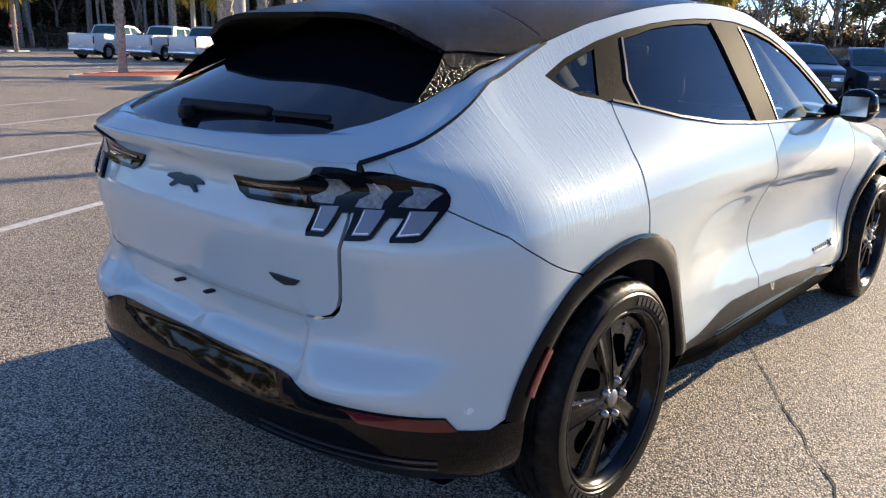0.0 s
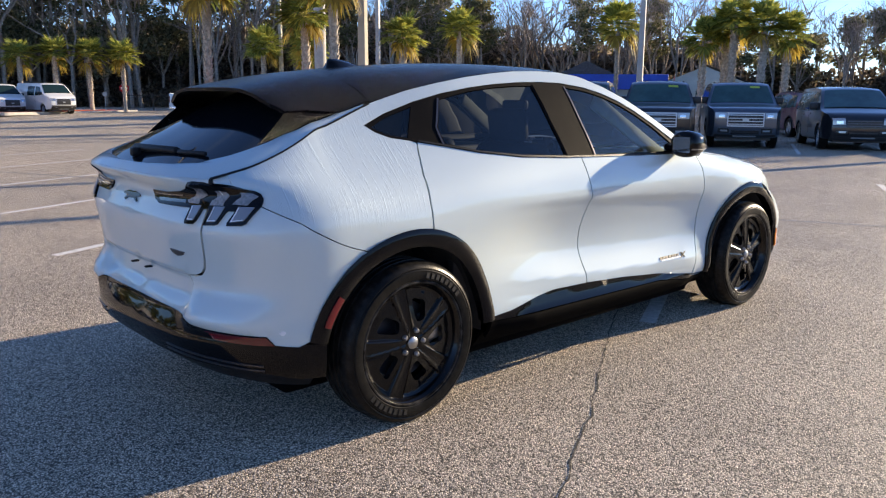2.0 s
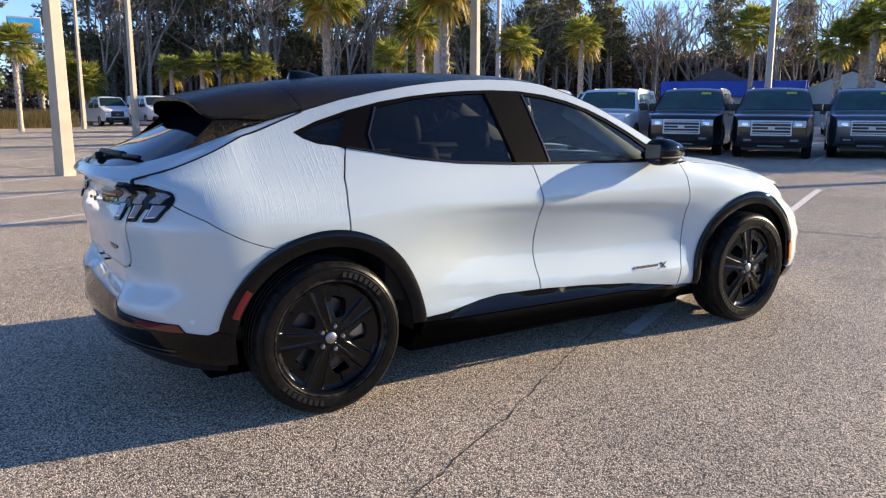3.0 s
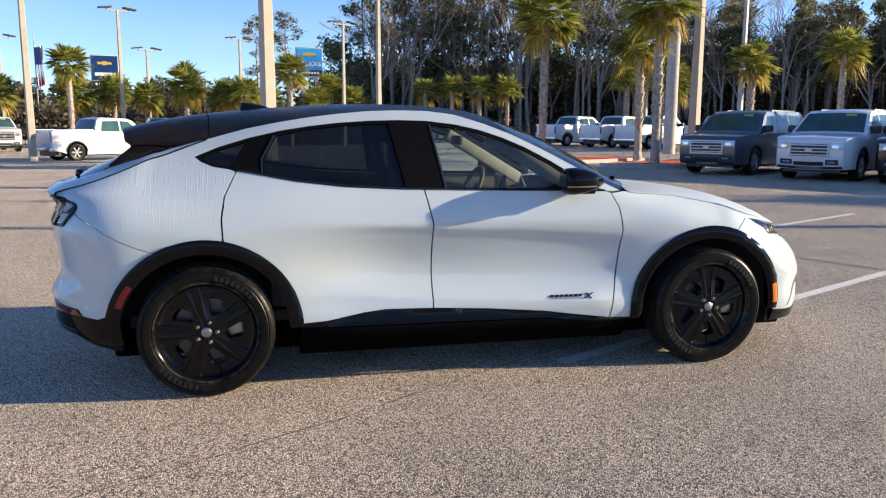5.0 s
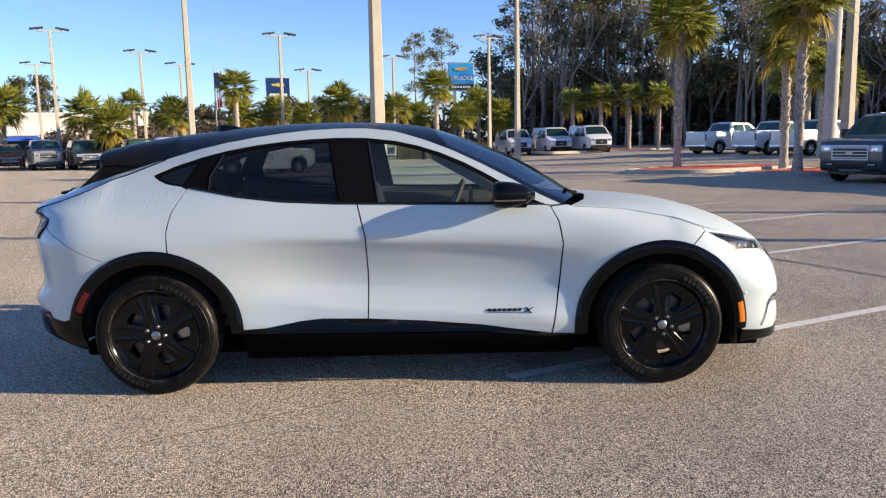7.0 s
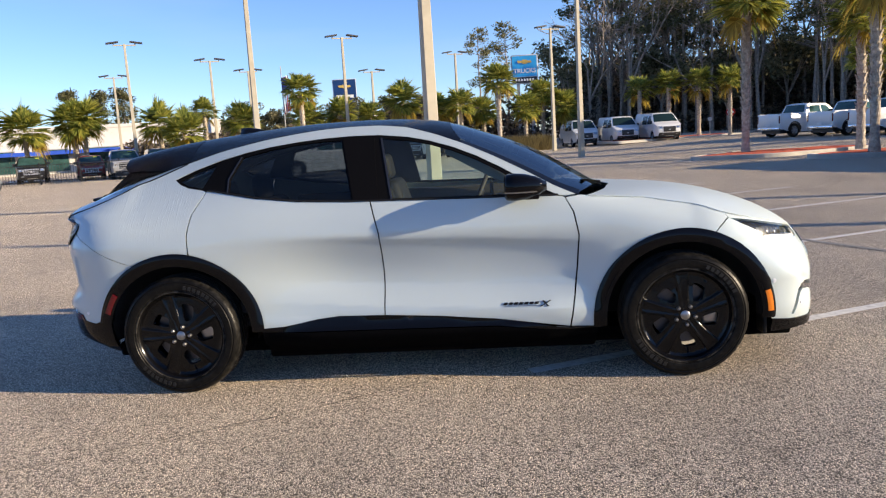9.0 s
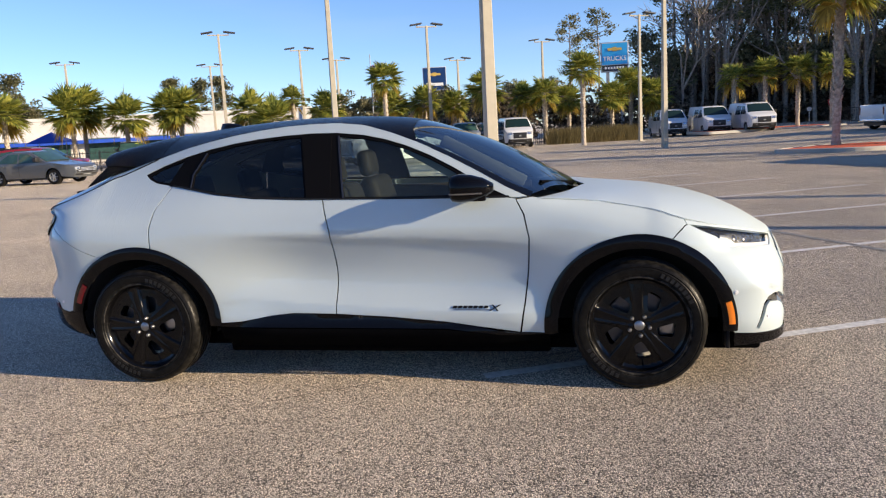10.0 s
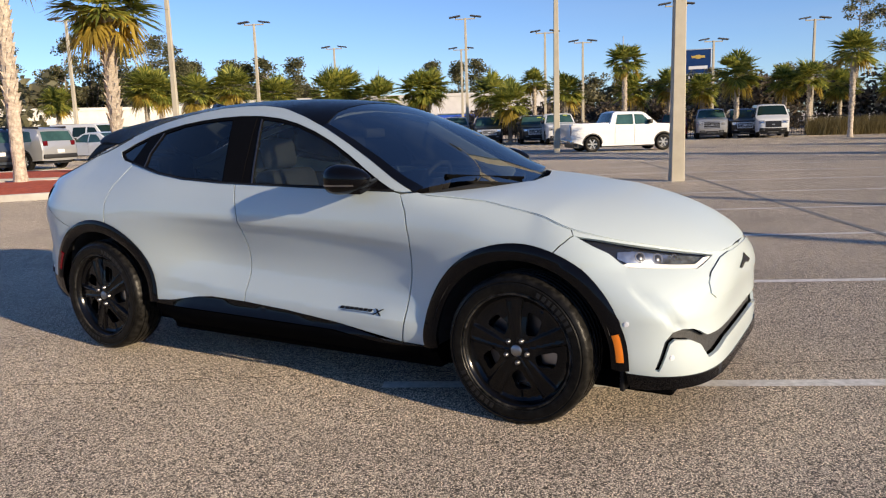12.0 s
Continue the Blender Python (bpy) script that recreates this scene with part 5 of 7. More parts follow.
island("traffic_island", [(6.9, 22.9), (9.8, 21.9), (14.6, 24.3), (13.8, 26.0), (9.6, 25.6)], "kerbed island of red mulch under tall palms")
island("traffic_island", [(9.7, 19.6), (12.2, 18.3), (17.5, 21.2), (16.4, 23.0), (11.0, 20.6)], "kerbed island of red mulch under a palm")
island("traffic_island", [(-12.0, 7.6), (-15.8, 2.2), (-20.5, 5.5), (-17.6, 9.9), (-12.7, 9.7)], "kerbed island of red mulch under a palm")
island("traffic_island", [(-16.0, 11.1), (-22.2, 7.6), (-25.5, 10.6), (-21.0, 15.0)], "kerbed island of red mulch under a leaning palm")
island("traffic_island", [(9.0, 53.5), (20.5, 59.5), (19, 63), (8, 58)], "kerbed bed of red mulch with a row of palms")


# ---- palms ----
def frond_mesh(rnd, n_fronds, dry, size):
    """A crown of fan leaves: each a stalk and a folded fan of narrow blades."""
    vs, fs, mats = [], [], []
    for k in range(n_fronds):
        yaw = rnd.uniform(0, 2 * math.pi)
        u = (k + .5) / n_fronds
        pitch = math.asin(max(-1, min(1, .97 - 1.58 * u + rnd.uniform(-.12, .12)))) - (.22 if u > 1 - dry * .6 else 0)
        dead = u > 1 - dry * .5
        stalk = size * rnd.uniform(.34, .52)
        fan = size * rnd.uniform(.46, .62)
        d = Vector((math.cos(yaw) * math.cos(pitch), math.sin(yaw) * math.cos(pitch), math.sin(pitch)))
        side = Vector((-math.sin(yaw), math.cos(yaw), 0))
        up = side.cross(d) * -1
        if up.z < 0:
            up = -up
        base = Vector((0, 0, rnd.uniform(-.25, .15)))
        tip = base + d * stalk - Vector((0, 0, stalk * .12))
        b0 = len(vs)
        vs += [base - side * .015, base + side * .015, tip + side * .01, tip - side * .01]
        fs.append((b0, b0 + 1, b0 + 2, b0 + 3))
        mats.append(1 if dead else 0)
        blades = 19
        for i in range(blades):
            a = radians(-88 + 176 * i / (blades - 1) + rnd.uniform(-4, 4))
            fold = .25 * abs(math.sin(a))
            bd = (d * math.cos(a) + side * math.sin(a) + up * (fold - .1)).normalized()
            ln = fan * (1 - .32 * abs(math.sin(a))) * rnd.uniform(.85, 1.1)
            w = bd.cross(up).normalized() * (.027 * size)
            mid = tip + bd * ln * .55
            droop = Vector((0, 0, -ln * (.13 if not dead else .45) * rnd.uniform(.3, 1.6)))
            end = tip + bd * ln + droop
            b0 = len(vs)
            vs += [tip, mid + w, end, mid - w]
            fs += [(b0, b0 + 1, b0 + 2, b0 + 3)]
            mats.append(1 if dead else 0)
    me = mesh_from("crown", vs, fs, smooth=False)
    me.materials.append(M["frond"])
    me.materials.append(M["frond_dry"])
    me.polygons.foreach_set("material_index", mats)
    return me


def trunk_mesh(rnd, h, r, boots=True):
    vs, fs = [], []
    rows, n = 26, 14
    lean = rnd.uniform(-.012, .012)
    for i in range(rows + 1):
        z = h * i / rows
        rr = r * (1.35 - .35 * min(1, z / .5)) * (1 + .10 * (z / h)) * (1 - .55 * max(0, (z / h - .9) / .1)) + rnd.uniform(-.006, .006)
        for j in range(n):
            a = 2 * math.pi * (j + .5 * (i % 2)) / n
            q = rr * (1 + rnd.uniform(-.05, .05))
            vs.append((q * math.cos(a) + lean * z * z / h, q * math.sin(a), z))
    for i in range(rows):
        for j in range(n):
            fs.append((i * n + j, i * n + (j + 1) % n, (i + 1) * n + (j + 1) % n, (i + 1) * n + j))
    if boots:
        m = int(h * 14)
        for k in range(m):
            z = h * (.30 + .64 * k / m)
            a = k * 2.4 + rnd.uniform(-.2, .2)
            d, s = Vector((math.cos(a), math.sin(a), 0)), Vector((-math.sin(a), math.cos(a), 0))
            c = d * r * 1.0 + Vector((lean * z * z / h, 0, z))
            b0 = len(vs)
            tipv = c + d * r * .55 + Vector((0, 0, r * 1.35))
            vs += [c - s * r * .45, c + s * r * .45, tipv + s * r * .2, tipv - s * r * .2, c + Vector((0, 0, r * 1.1))]
            fs += [(b0, b0 + 1, b0 + 2, b0 + 3), (b0 + 1, b0 + 4, b0 + 2), (b0, b0 + 3, b0 + 4)]
    return mesh_from("trunk", vs, fs, smooth=False)


PALMS = {}


def palm_tree(x, y, h, size=1.5, seed=0, dry=.13, r=.138, label="cabbage palm with shaggy trunk and green-gold fan crown", group="", fronds=60):
    key = (seed, round(h * 2) / 2, size, dry, r)
    if key not in PALMS:
        rnd = random.Random(seed * 31 + int(h * 10))
        PALMS[key] = (trunk_mesh(rnd, h, r), frond_mesh(rnd, fronds, dry, size))
    t, c = PALMS[key]
    e = thing("palm_tree", pose(x, y, gz(x, y), 0, 0, (x * 53 + y * 31) % 360), label, "palm tree", group)
    put("trunk", t, M["trunk"], e)
    put("crown", c, None, e, at=Matrix.Translation((0, 0, h + .16 * size)))
    return e


palm_tree(9.47, 24.0, 5.45, 1.75, 1, fronds=85)
palm_tree(11.86, 19.3, 5.3, 1.65, 2, fronds=85)
palm_tree(13.19, 23.2, 4.4, 1.45, 3, fronds=80)
palm_tree(18.2, 23.4, 3.9, 1.25, 4, label="short cabbage palm with golden-green round crown")
palm_tree(29.8, 32.2, 5.3, 1.7, 5, .16)
palm_tree(44.0, 30.7, 6.3, 2.2, 6, .16)
for i, (x, y, h) in enumerate(((12.1, 60.4, 4.1), (14.3, 59.6, 4.2), (16.5, 58.8, 4.2), (18.7, 58.0, 4.2))):
    palm_tree(x, y, h, 1.6, 7 + i % 2, .15, group="row of palms beyond the vans")
for i, (x, y, h) in enumerate(((28.5, 15.0, 3.9), (29.3, 14.4, 4.3), (28.5, 13.6, 4.6), (28.7, 12.4, 4.4), (29.9, 11.9, 4.0))):
    palm_tree(x, y, h, 1.3, 9 + i % 2, .1, group="palm clump behind the parked cars")
EDGE_PALMS = ((21.8, 42.0, 4.3, 1.5), (25.0, 41.5, 3.9, 1.5), (20.2, 34.5, 4.4, 1.4), (4.2, 61.5, 4.4, 1.6), (6.0, 61.0, 3.2, 1.7), (0.5, 48.5, 4.9, 1.5), (-6.4, 50.8, 4.0, 1.7), (-13.0, 47.6, 5.1, 1.5),
                                     (-13.5, 51.0, 3.3, 1.6), (-2.5, 56, 3.8, 1.5), (-4.2, 57, 3.5, 1.5), (2.6, 58, 3.2, 1.5), (-0.8, 60, 3.2, 1.5), (-17.3, 47.7, 3.3, 1.6), (-22.5, 54.3, 4.4, 1.3), (-24.8, 51.2, 3.5, 1.9), (-20.9, 46.3, 2.7, 1.8))
FENCE_PALMS = ((-31.9, 51.9, 3.9, 2.1), (-31.3, 52.3, 4.3, 2.0), (-33.7, 48.5, 3.5, 2.1), (-38.0, 48.0, 4.1, 2.2), (-37.9, 49.3, 4.4, 2.2), (-40.0, 43.4, 3.9, 2.0), (-41.4, 36.4, 4.0, 1.9), (-40.0, 38.4, 4.4, 1.9), (-43.8, 33.8, 4.4, 1.8), (-43.2, 34.6, 4.2, 1.7), (-11.5, 53.5, 3.6, 1.5), (-9.6, 55.5, 3.3, 1.4), (-50, 31, 3.6, 1.5), (-56, 26, 3.8, 1.5))
for i, (x, y, h, s) in enumerate(EDGE_PALMS + FENCE_PALMS):
    palm_tree(x, y, h, s * 1.1, 11 + i % 4, .13, group="palms along the edge of the car park", fronds=78)
palm_tree(-17.79, 8.38, 6.6, 1.8, 15, .22, r=.165, label="tall cabbage palm with thick shaggy trunk")
palm_tree(-17.3, 11.2, 5.0, 1.75, 16, .3, r=.165, fronds=95, label="cabbage palm with broad trunk and drooping dry fronds")


# ---- lamp posts ----
def lamp_post(x, y, h, w, heads=2, mat="concrete_pole", turn=26, label="square concrete lamp post with two flat lamp heads"):
    e = thing("street_lamp", pose(x, y, gz(x, y), 0, 0, turn), label, "street lamp")
    bm = bmesh.new()
    vs = box_bm(bm, -w / 2, w / 2, -w / 2, w / 2, -.05, h, .02, 1)
    for v in vs:
        k = 1 - .42 * max(0, v.co.z) / h
        v.co.x *= k
        v.co.y *= k
    put("post", from_bm("post", bm), M[mat], e)
    if heads:
        bm = bmesh.new()
        box_bm(bm, -.75, .75, -.04, .04, h - .12, h - .04, .01, 1)
        put("cross_arm", from_bm("cross_arm", bm), M[mat], e)
        for sx in (-1, 1):
            bm = bmesh.new()
            box_bm(bm, -.42, .42, -.22, .22, -.05, .05, .02, 1, Matrix.Translation((sx * .78, 0, h + .10)) @ Matrix.Rotation(radians(8 * sx), 4, "Y"))
            box_bm(bm, -.03, .03, -.03, .03, -.12, 0, 0, 1, Matrix.Translation((sx * .7, 0, h + .06)))
            put("lamp_head", from_bm("lamp_head", bm), M["lamp_head"], e)
    return e


lamp_post(-1.09, 12.78, 9.2, .29)
lamp_post(-10.3, 28.8, 9.1, .28)
lamp_post(4.85, 37.2, 9.1, .28)
for x, y, h in ((-10.5, 50.9, 9.0), (-25.2, 47.9, 9.2), (-22.3, 56.1, 8.6), (4.46, 52.5, 8.8), (-3.2, 65.6, 8.8), (-26.2, 21.2, 9.4), (-38.4, 39.6, 9.2), (-46.5, 30, 9.2), (-33.2, 61.7, 8.4), (-43.2, 55.1, 8.8), (-20.6, 60.3, 8.0), (-10.6, 64, 7.6), (23.4, 42.5, 8.6)):
    lamp_post(x, y, h, .26)
lamp_post(14.3, 21.0, 10.5, .34, 0, "concrete_pole", label="plain grey concrete utility pole beside the parked cars")
lamp_post(24.0, 32.8, 10.5, .26, 0, "grey_pole", label="plain grey utility pole")
lamp_post(28.0, 17.9, 9.5, .30, 0, "grey_pole", label="plain grey utility pole")
lamp_post(27.5, 4.8, 9.0, .30, 0, "grey_pole", label="plain grey utility pole behind the minivan")
# added out of view, so that its long shadow line crosses the asphalt
lamp_post(27.0, 1.1, 9.6, .30, 0, "grey_pole", label="plain grey utility pole")
e = thing("round_pillar", pose(18.6, 30.5, 0), "tall round white pillar behind the palms", "pillar")
put("shaft", lathe_mesh("shaft", [(.31, -.05), (.30, 0), (.28, 12)], 24), M["kerb"], e)


# ---- dealer signs ----
def sign(x, y, z0, w, h, turn, words, label, legs, face="sign_blue"):
    e = thing("pylon_sign", pose(x, y, gz(x, y), 0, 0, turn), label, "sign")
    put("panel", box("panel", -w / 2, w / 2, -.25, .25, z0, z0 + h, .04, 1), M["sign_frame"], e)
    put("face", box("face", -w / 2 + .12, w / 2 - .12, -.27, .27, z0 + .25 * h, z0 + h - .12, 0), M[face], e)
    put("foot_band", box("foot_band", -w / 2 + .1, w / 2 - .1, -.265, .265, z0 + .08, z0 + .23 * h, 0), M["sign_dark"], e)
    bm = bmesh.new()
    pts = [(-.24, -.045), (-.08, -.045), (-.08, -.075), (.08, -.075), (.08, -.045), (.27, -.045), (.24, .045), (.08, .045), (.08, .075), (-.08, .075), (-.08, .045), (-.27, .045)]
    f = bm.faces.new([bm.verts.new((p * w, -.28, z0 + .76 * h + q * w)) for p, q in pts])
    g = bmesh.ops.extrude_face_region(bm, geom=[f])
    bmesh.ops.translate(bm, verts=[v for v in g["geom"] if isinstance(v, bmesh.types.BMVert)], vec=(0, -.05, 0))
    bmesh.ops.recalc_face_normals(bm, faces=bm.faces[:])
    put("logo", from_bm("logo", bm), M["gold"], e)
    if words:
        c = bpy.data.curves.new("words", "FONT")
        c.body, c.size, c.align_x, c.align_y, c.extrude, c.offset = words, w * .225, "CENTER", "CENTER", .02, .012
        ob = new("words_source", c)
        me = bpy.data.meshes.new_from_object(ob.evaluated_get(bpy.context.evaluated_depsgraph_get()))
        bpy.data.objects.remove(ob)
        put("words", me, M["white_plain"], e, at=Matrix.Translation((0, -.30, z0 + .44 * h)) @ Matrix.Rotation(radians(90), 4, "X"))
    else:
        put("word_bar", box("word_bar", -w * .36, w * .36, -.30, -.28, z0 + .38 * h, z0 + .48 * h), M["white_plain"], e)
    for k in range(7):
        bw = w * .085
        x0 = -w * .36 + k * w * .105
        put("letter_bar", box("letter_bar", x0, x0 + bw * .8, -.29, -.265, z0 + .10 * h, z0 + .175 * h), M["white_plain"], e)
    for lx in legs:
        put("leg", box("leg", lx - .16, lx + .16, -.16, .16, -.05, z0 + .1, 0), M["grey_pole"], e)
    return e


M["sign_blue"] = mottled("blue_sign_face", (0.03, 0.34, 0.74), (0.04, 0.42, 0.85), 0.7, 0.35)
M["sign_navy"] = mottled("navy_sign_face", (0.006, 0.03, 0.12), (0.009, 0.045, 0.17), 0.7, 0.35)
M["sign_frame"] = material("pale_sign_frame", (0.45, 0.47, 0.5), 0.4)
M["sign_dark"] = material("dark_sign_band", (0.02, 0.025, 0.04), 0.4)
M["gold"] = material("gold_logo", (0.62, 0.42, 0.10), 0.4)
M["white_plain"] = material("white_letters", (0.8, 0.8, 0.8), 0.5)
sign(3.35, 77.1, 6.35, 2.75, 2.95, 2, "TRUCKS", "blue pylon sign with a gold logo and white word", (-.7, .7))
e = sign(-26.0, 129.3, 6.9, 4.1, 5.2, 12, "", "tall dark blue pylon sign with gold logo and white bars", (-.9, .9), "sign_navy")


# ---- parked vehicles ----
def car_paint(name, col, rough=0.28, metal=0.0):
    return material(name, col, rough, metal, 0.7)


PAINTS = {"white": car_paint("white_car_paint", (0.72, 0.73, 0.735)), "black": car_paint("black_car_paint", (0.010, 0.010, 0.012)), "slate": car_paint("slate_blue_paint", (0.075, 0.095, 0.125), 0.3, 0.4),
          "silver": car_paint("silver_paint", (0.48, 0.49, 0.50), 0.3, 0.5), "red": car_paint("dark_red_paint", (0.25, 0.012, 0.02)), "grey": car_paint("grey_paint", (0.12, 0.13, 0.14), 0.3, 0.4), "plum": car_paint("plum_paint", (0.11, 0.05, 0.10), 0.3, 0.4),
          "pale": car_paint("bright_white_paint", (0.72, 0.735, 0.75), 0.3, 0.0)}
M["car_glass"] = mottled("car_glass", (0.020, 0.048, 0.048), (0.050, 0.115, 0.110), 1.3, 0.06, spec=0.5)
M["van_glass"] = material("van_glass", (0.012, 0.028, 0.030), 0.08, 0.0, 0.0, 0.2)
M["lamp_clear"] = material("lamp_clear", (0.42, 0.44, 0.46), 0.15, 0.3, 0.8)
M["satin_chrome"] = material("satin_chrome", (0.50, 0.52, 0.55), 0.42, 0.55)
M["sticker"] = material("yellow_green_sticker", (0.42, 0.50, 0.06), 0.5)
M["grille_dark"] = mottled("dark_grille", (0.008, 0.008, 0.009), (0.03, 0.03, 0.032), 20, 0.4)

# outline seen from the side (x ahead, z up), from the front foot over the roof to the rear foot; then sizes
SHAPES = {
    "suv": dict(out=[(2.52, .34), (2.63, .46), (2.66, .62), (2.66, .90), (2.645, 1.03), (2.59, 1.10), (2.45, 1.145), (2.0, 1.19), (1.45, 1.225), (1.32, 1.26), (.72, 1.76), (.5, 1.85), (-.5, 1.89), (-2.2, 1.87), (-2.42, 1.78), (-2.56, 1.25), (-2.62, .8), (-2.58, .42)],
                w=1.0, wheel=(1.58, -1.50, .40), screen=((1.30, 1.27), (.70, 1.765)), back=((-2.43, 1.74), (-2.545, 1.27)), win=[[(1.08, 1.24), (.55, 1.72), (.02, 1.76), (.02, 1.22)], [(-.06, 1.22), (-.06, 1.76), (-1.0, 1.77), (-1.0, 1.22)], [(-1.1, 1.22), (-1.1, 1.77), (-2.0, 1.74), (-2.22, 1.24)]],
                grille=(.56, .66, .99), lamp=(.60, .86, .85, 1.02), tail=(.72, .98, .85, 1.40)),
    "pickup": dict(out=[(2.85, .45), (2.93, .6), (2.95, 1.1), (2.82, 1.22), (2.5, 1.28), (1.65, 1.33), (1.52, 1.35), (.98, 1.84), (.8, 1.92), (-.5, 1.95), (-.72, 1.90), (-.92, 1.42), (-.96, 1.36), (-2.82, 1.38), (-2.90, 1.36), (-2.92, .75), (-2.86, .55)],
                   w=1.0, wheel=(1.88, -1.85, .41), screen=((1.50, 1.36), (.97, 1.85)), back=((-.73, 1.87), (-.91, 1.44)), win=[[(1.25, 1.33), (.80, 1.79), (.36, 1.82), (.36, 1.32)], [(.28, 1.32), (.28, 1.82), (-.52, 1.81), (-.66, 1.34)]],
                   grille=(.60, .70, 1.12), lamp=(.66, .86, .90, 1.12), tail=(.80, .99, .85, 1.30)),
    "van": dict(out=[(2.62, .38), (2.74, .55), (2.74, .95), (2.62, 1.15), (2.05, 1.36), (1.95, 1.40), (1.25, 2.02), (1.0, 2.10), (-2.6, 2.14), (-2.82, 2.05), (-2.88, 1.2), (-2.86, .42)],
                w=1.02, wheel=(1.75, -1.72, .36), screen=((1.93, 1.42), (1.27, 2.0)), back=((-2.83, 2.0), (-2.87, 1.35)), win=[[(1.75, 1.32), (1.25, 1.88), (.65, 1.92), (.65, 1.28)], [(.5, 1.28), (.5, 1.92), (-.6, 1.92), (-.6, 1.28)]],
                grille=(.56, .66, 1.06), lamp=(.60, .84, .90, 1.10), tail=(.88, 1.0, .85, 1.45)),
    "minivan": dict(out=[(2.42, .32), (2.52, .5), (2.50, .85), (2.36, 1.0), (1.75, 1.12), (1.62, 1.15), (.72, 1.64), (.5, 1.71), (-.6, 1.76), (-2.2, 1.73), (-2.42, 1.62), (-2.56, 1.0), (-2.52, .38)],
                    w=.98, wheel=(1.55, -1.52, .345), screen=((1.60, 1.16), (.71, 1.645)), back=((-2.43, 1.58), (-2.53, 1.10)), win=[[(1.25, 1.10), (.62, 1.60), (.05, 1.64), (.05, 1.06)], [(-.05, 1.06), (-.05, 1.64), (-1.05, 1.64), (-1.05, 1.06)], [(-1.15, 1.06), (-1.15, 1.64), (-2.0, 1.60), (-2.2, 1.08)]],
                    grille=(.52, .66, .86), lamp=(.54, .84, .72, .90), tail=(.75, .96, .85, 1.30)),
    "sedan": dict(out=[(2.25, .28), (2.36, .48), (2.32, .70), (2.18, .80), (1.15, .96), (1.05, .98), (.28, 1.38), (.05, 1.43), (-.7, 1.43), (-.95, 1.38), (-1.70, 1.06), (-2.15, 1.02), (-2.28, .95), (-2.34, .6), (-2.28, .32)],
                  w=.91, wheel=(1.38, -1.36, .33), screen=((1.03, .99), (.29, 1.38)), back=((-.96, 1.37), (-1.68, 1.07)), win=[[(.80, .98), (.20, 1.33), (-.25, 1.36), (-.25, .95)], [(-.33, .95), (-.33, 1.36), (-.80, 1.34), (-1.35, .98)]],
                  grille=(.50, .50, .66), lamp=(.50, .84, .58, .70), tail=(.45, .86, .78, .92)),
    "compact_suv": dict(out=[(2.18, .34), (2.30, .5), (2.30, .85), (2.16, .98), (1.25, 1.10), (1.15, 1.12), (.42, 1.60), (.2, 1.66), (-.7, 1.68), (-1.85, 1.62), (-2.05, 1.54), (-2.26, 1.1), (-2.32, .75), (-2.26, .38)],
                        w=.92, wheel=(1.36, -1.36, .36), screen=((1.13, 1.13), (.43, 1.60)), back=((-2.06, 1.50), (-2.24, 1.12)), win=[[(.88, 1.10), (.30, 1.55), (-.10, 1.58), (-.10, 1.06)], [(-.18, 1.06), (-.18, 1.58), (-.95, 1.58), (-.95, 1.07)], [(-1.03, 1.08), (-1.03, 1.57), (-1.65, 1.52), (-1.85, 1.14)]],
                        grille=(.50, .55, .80), lamp=(.52, .84, .74, .88), tail=(.60, .90, .95, 1.15)),
}
BUILT = {}
TYRE = lathe_mesh("tyre", [(.62, -.11), (.80, -.125), (.95, -.12), (1.0, -.09), (1.0, .09), (.95, .12), (.62, .11)], 28, "y")
RIM = None


def rim_mesh():
    bm = bmesh.new()
    for k in range(6):
        box_bm(bm, .1, .64, -.02, .02, -.085, .085, .01, 1, Matrix.Rotation(radians(60 * k), 4, "Y") @ Matrix.Translation((0, -.075, 0)))
    v, f = lathe([(.60, -.06), (.655, -.10), (.655, .08), (.60, .08)], 28, "y")
    vs = [bm.verts.new(c) for c in v]
    for q in f:
        bm.faces.new([vs[i] for i in q])
    v, f = lathe([(.0, -.09), (.16, -.09), (.18, -.06)], 16, "y")
    vs = [bm.verts.new(c) for c in v]
    for q in f:
        if len(set(q)) > 2:
            bm.faces.new([vs[i] for i in q])
    return from_bm("rim", bm, True, 40)


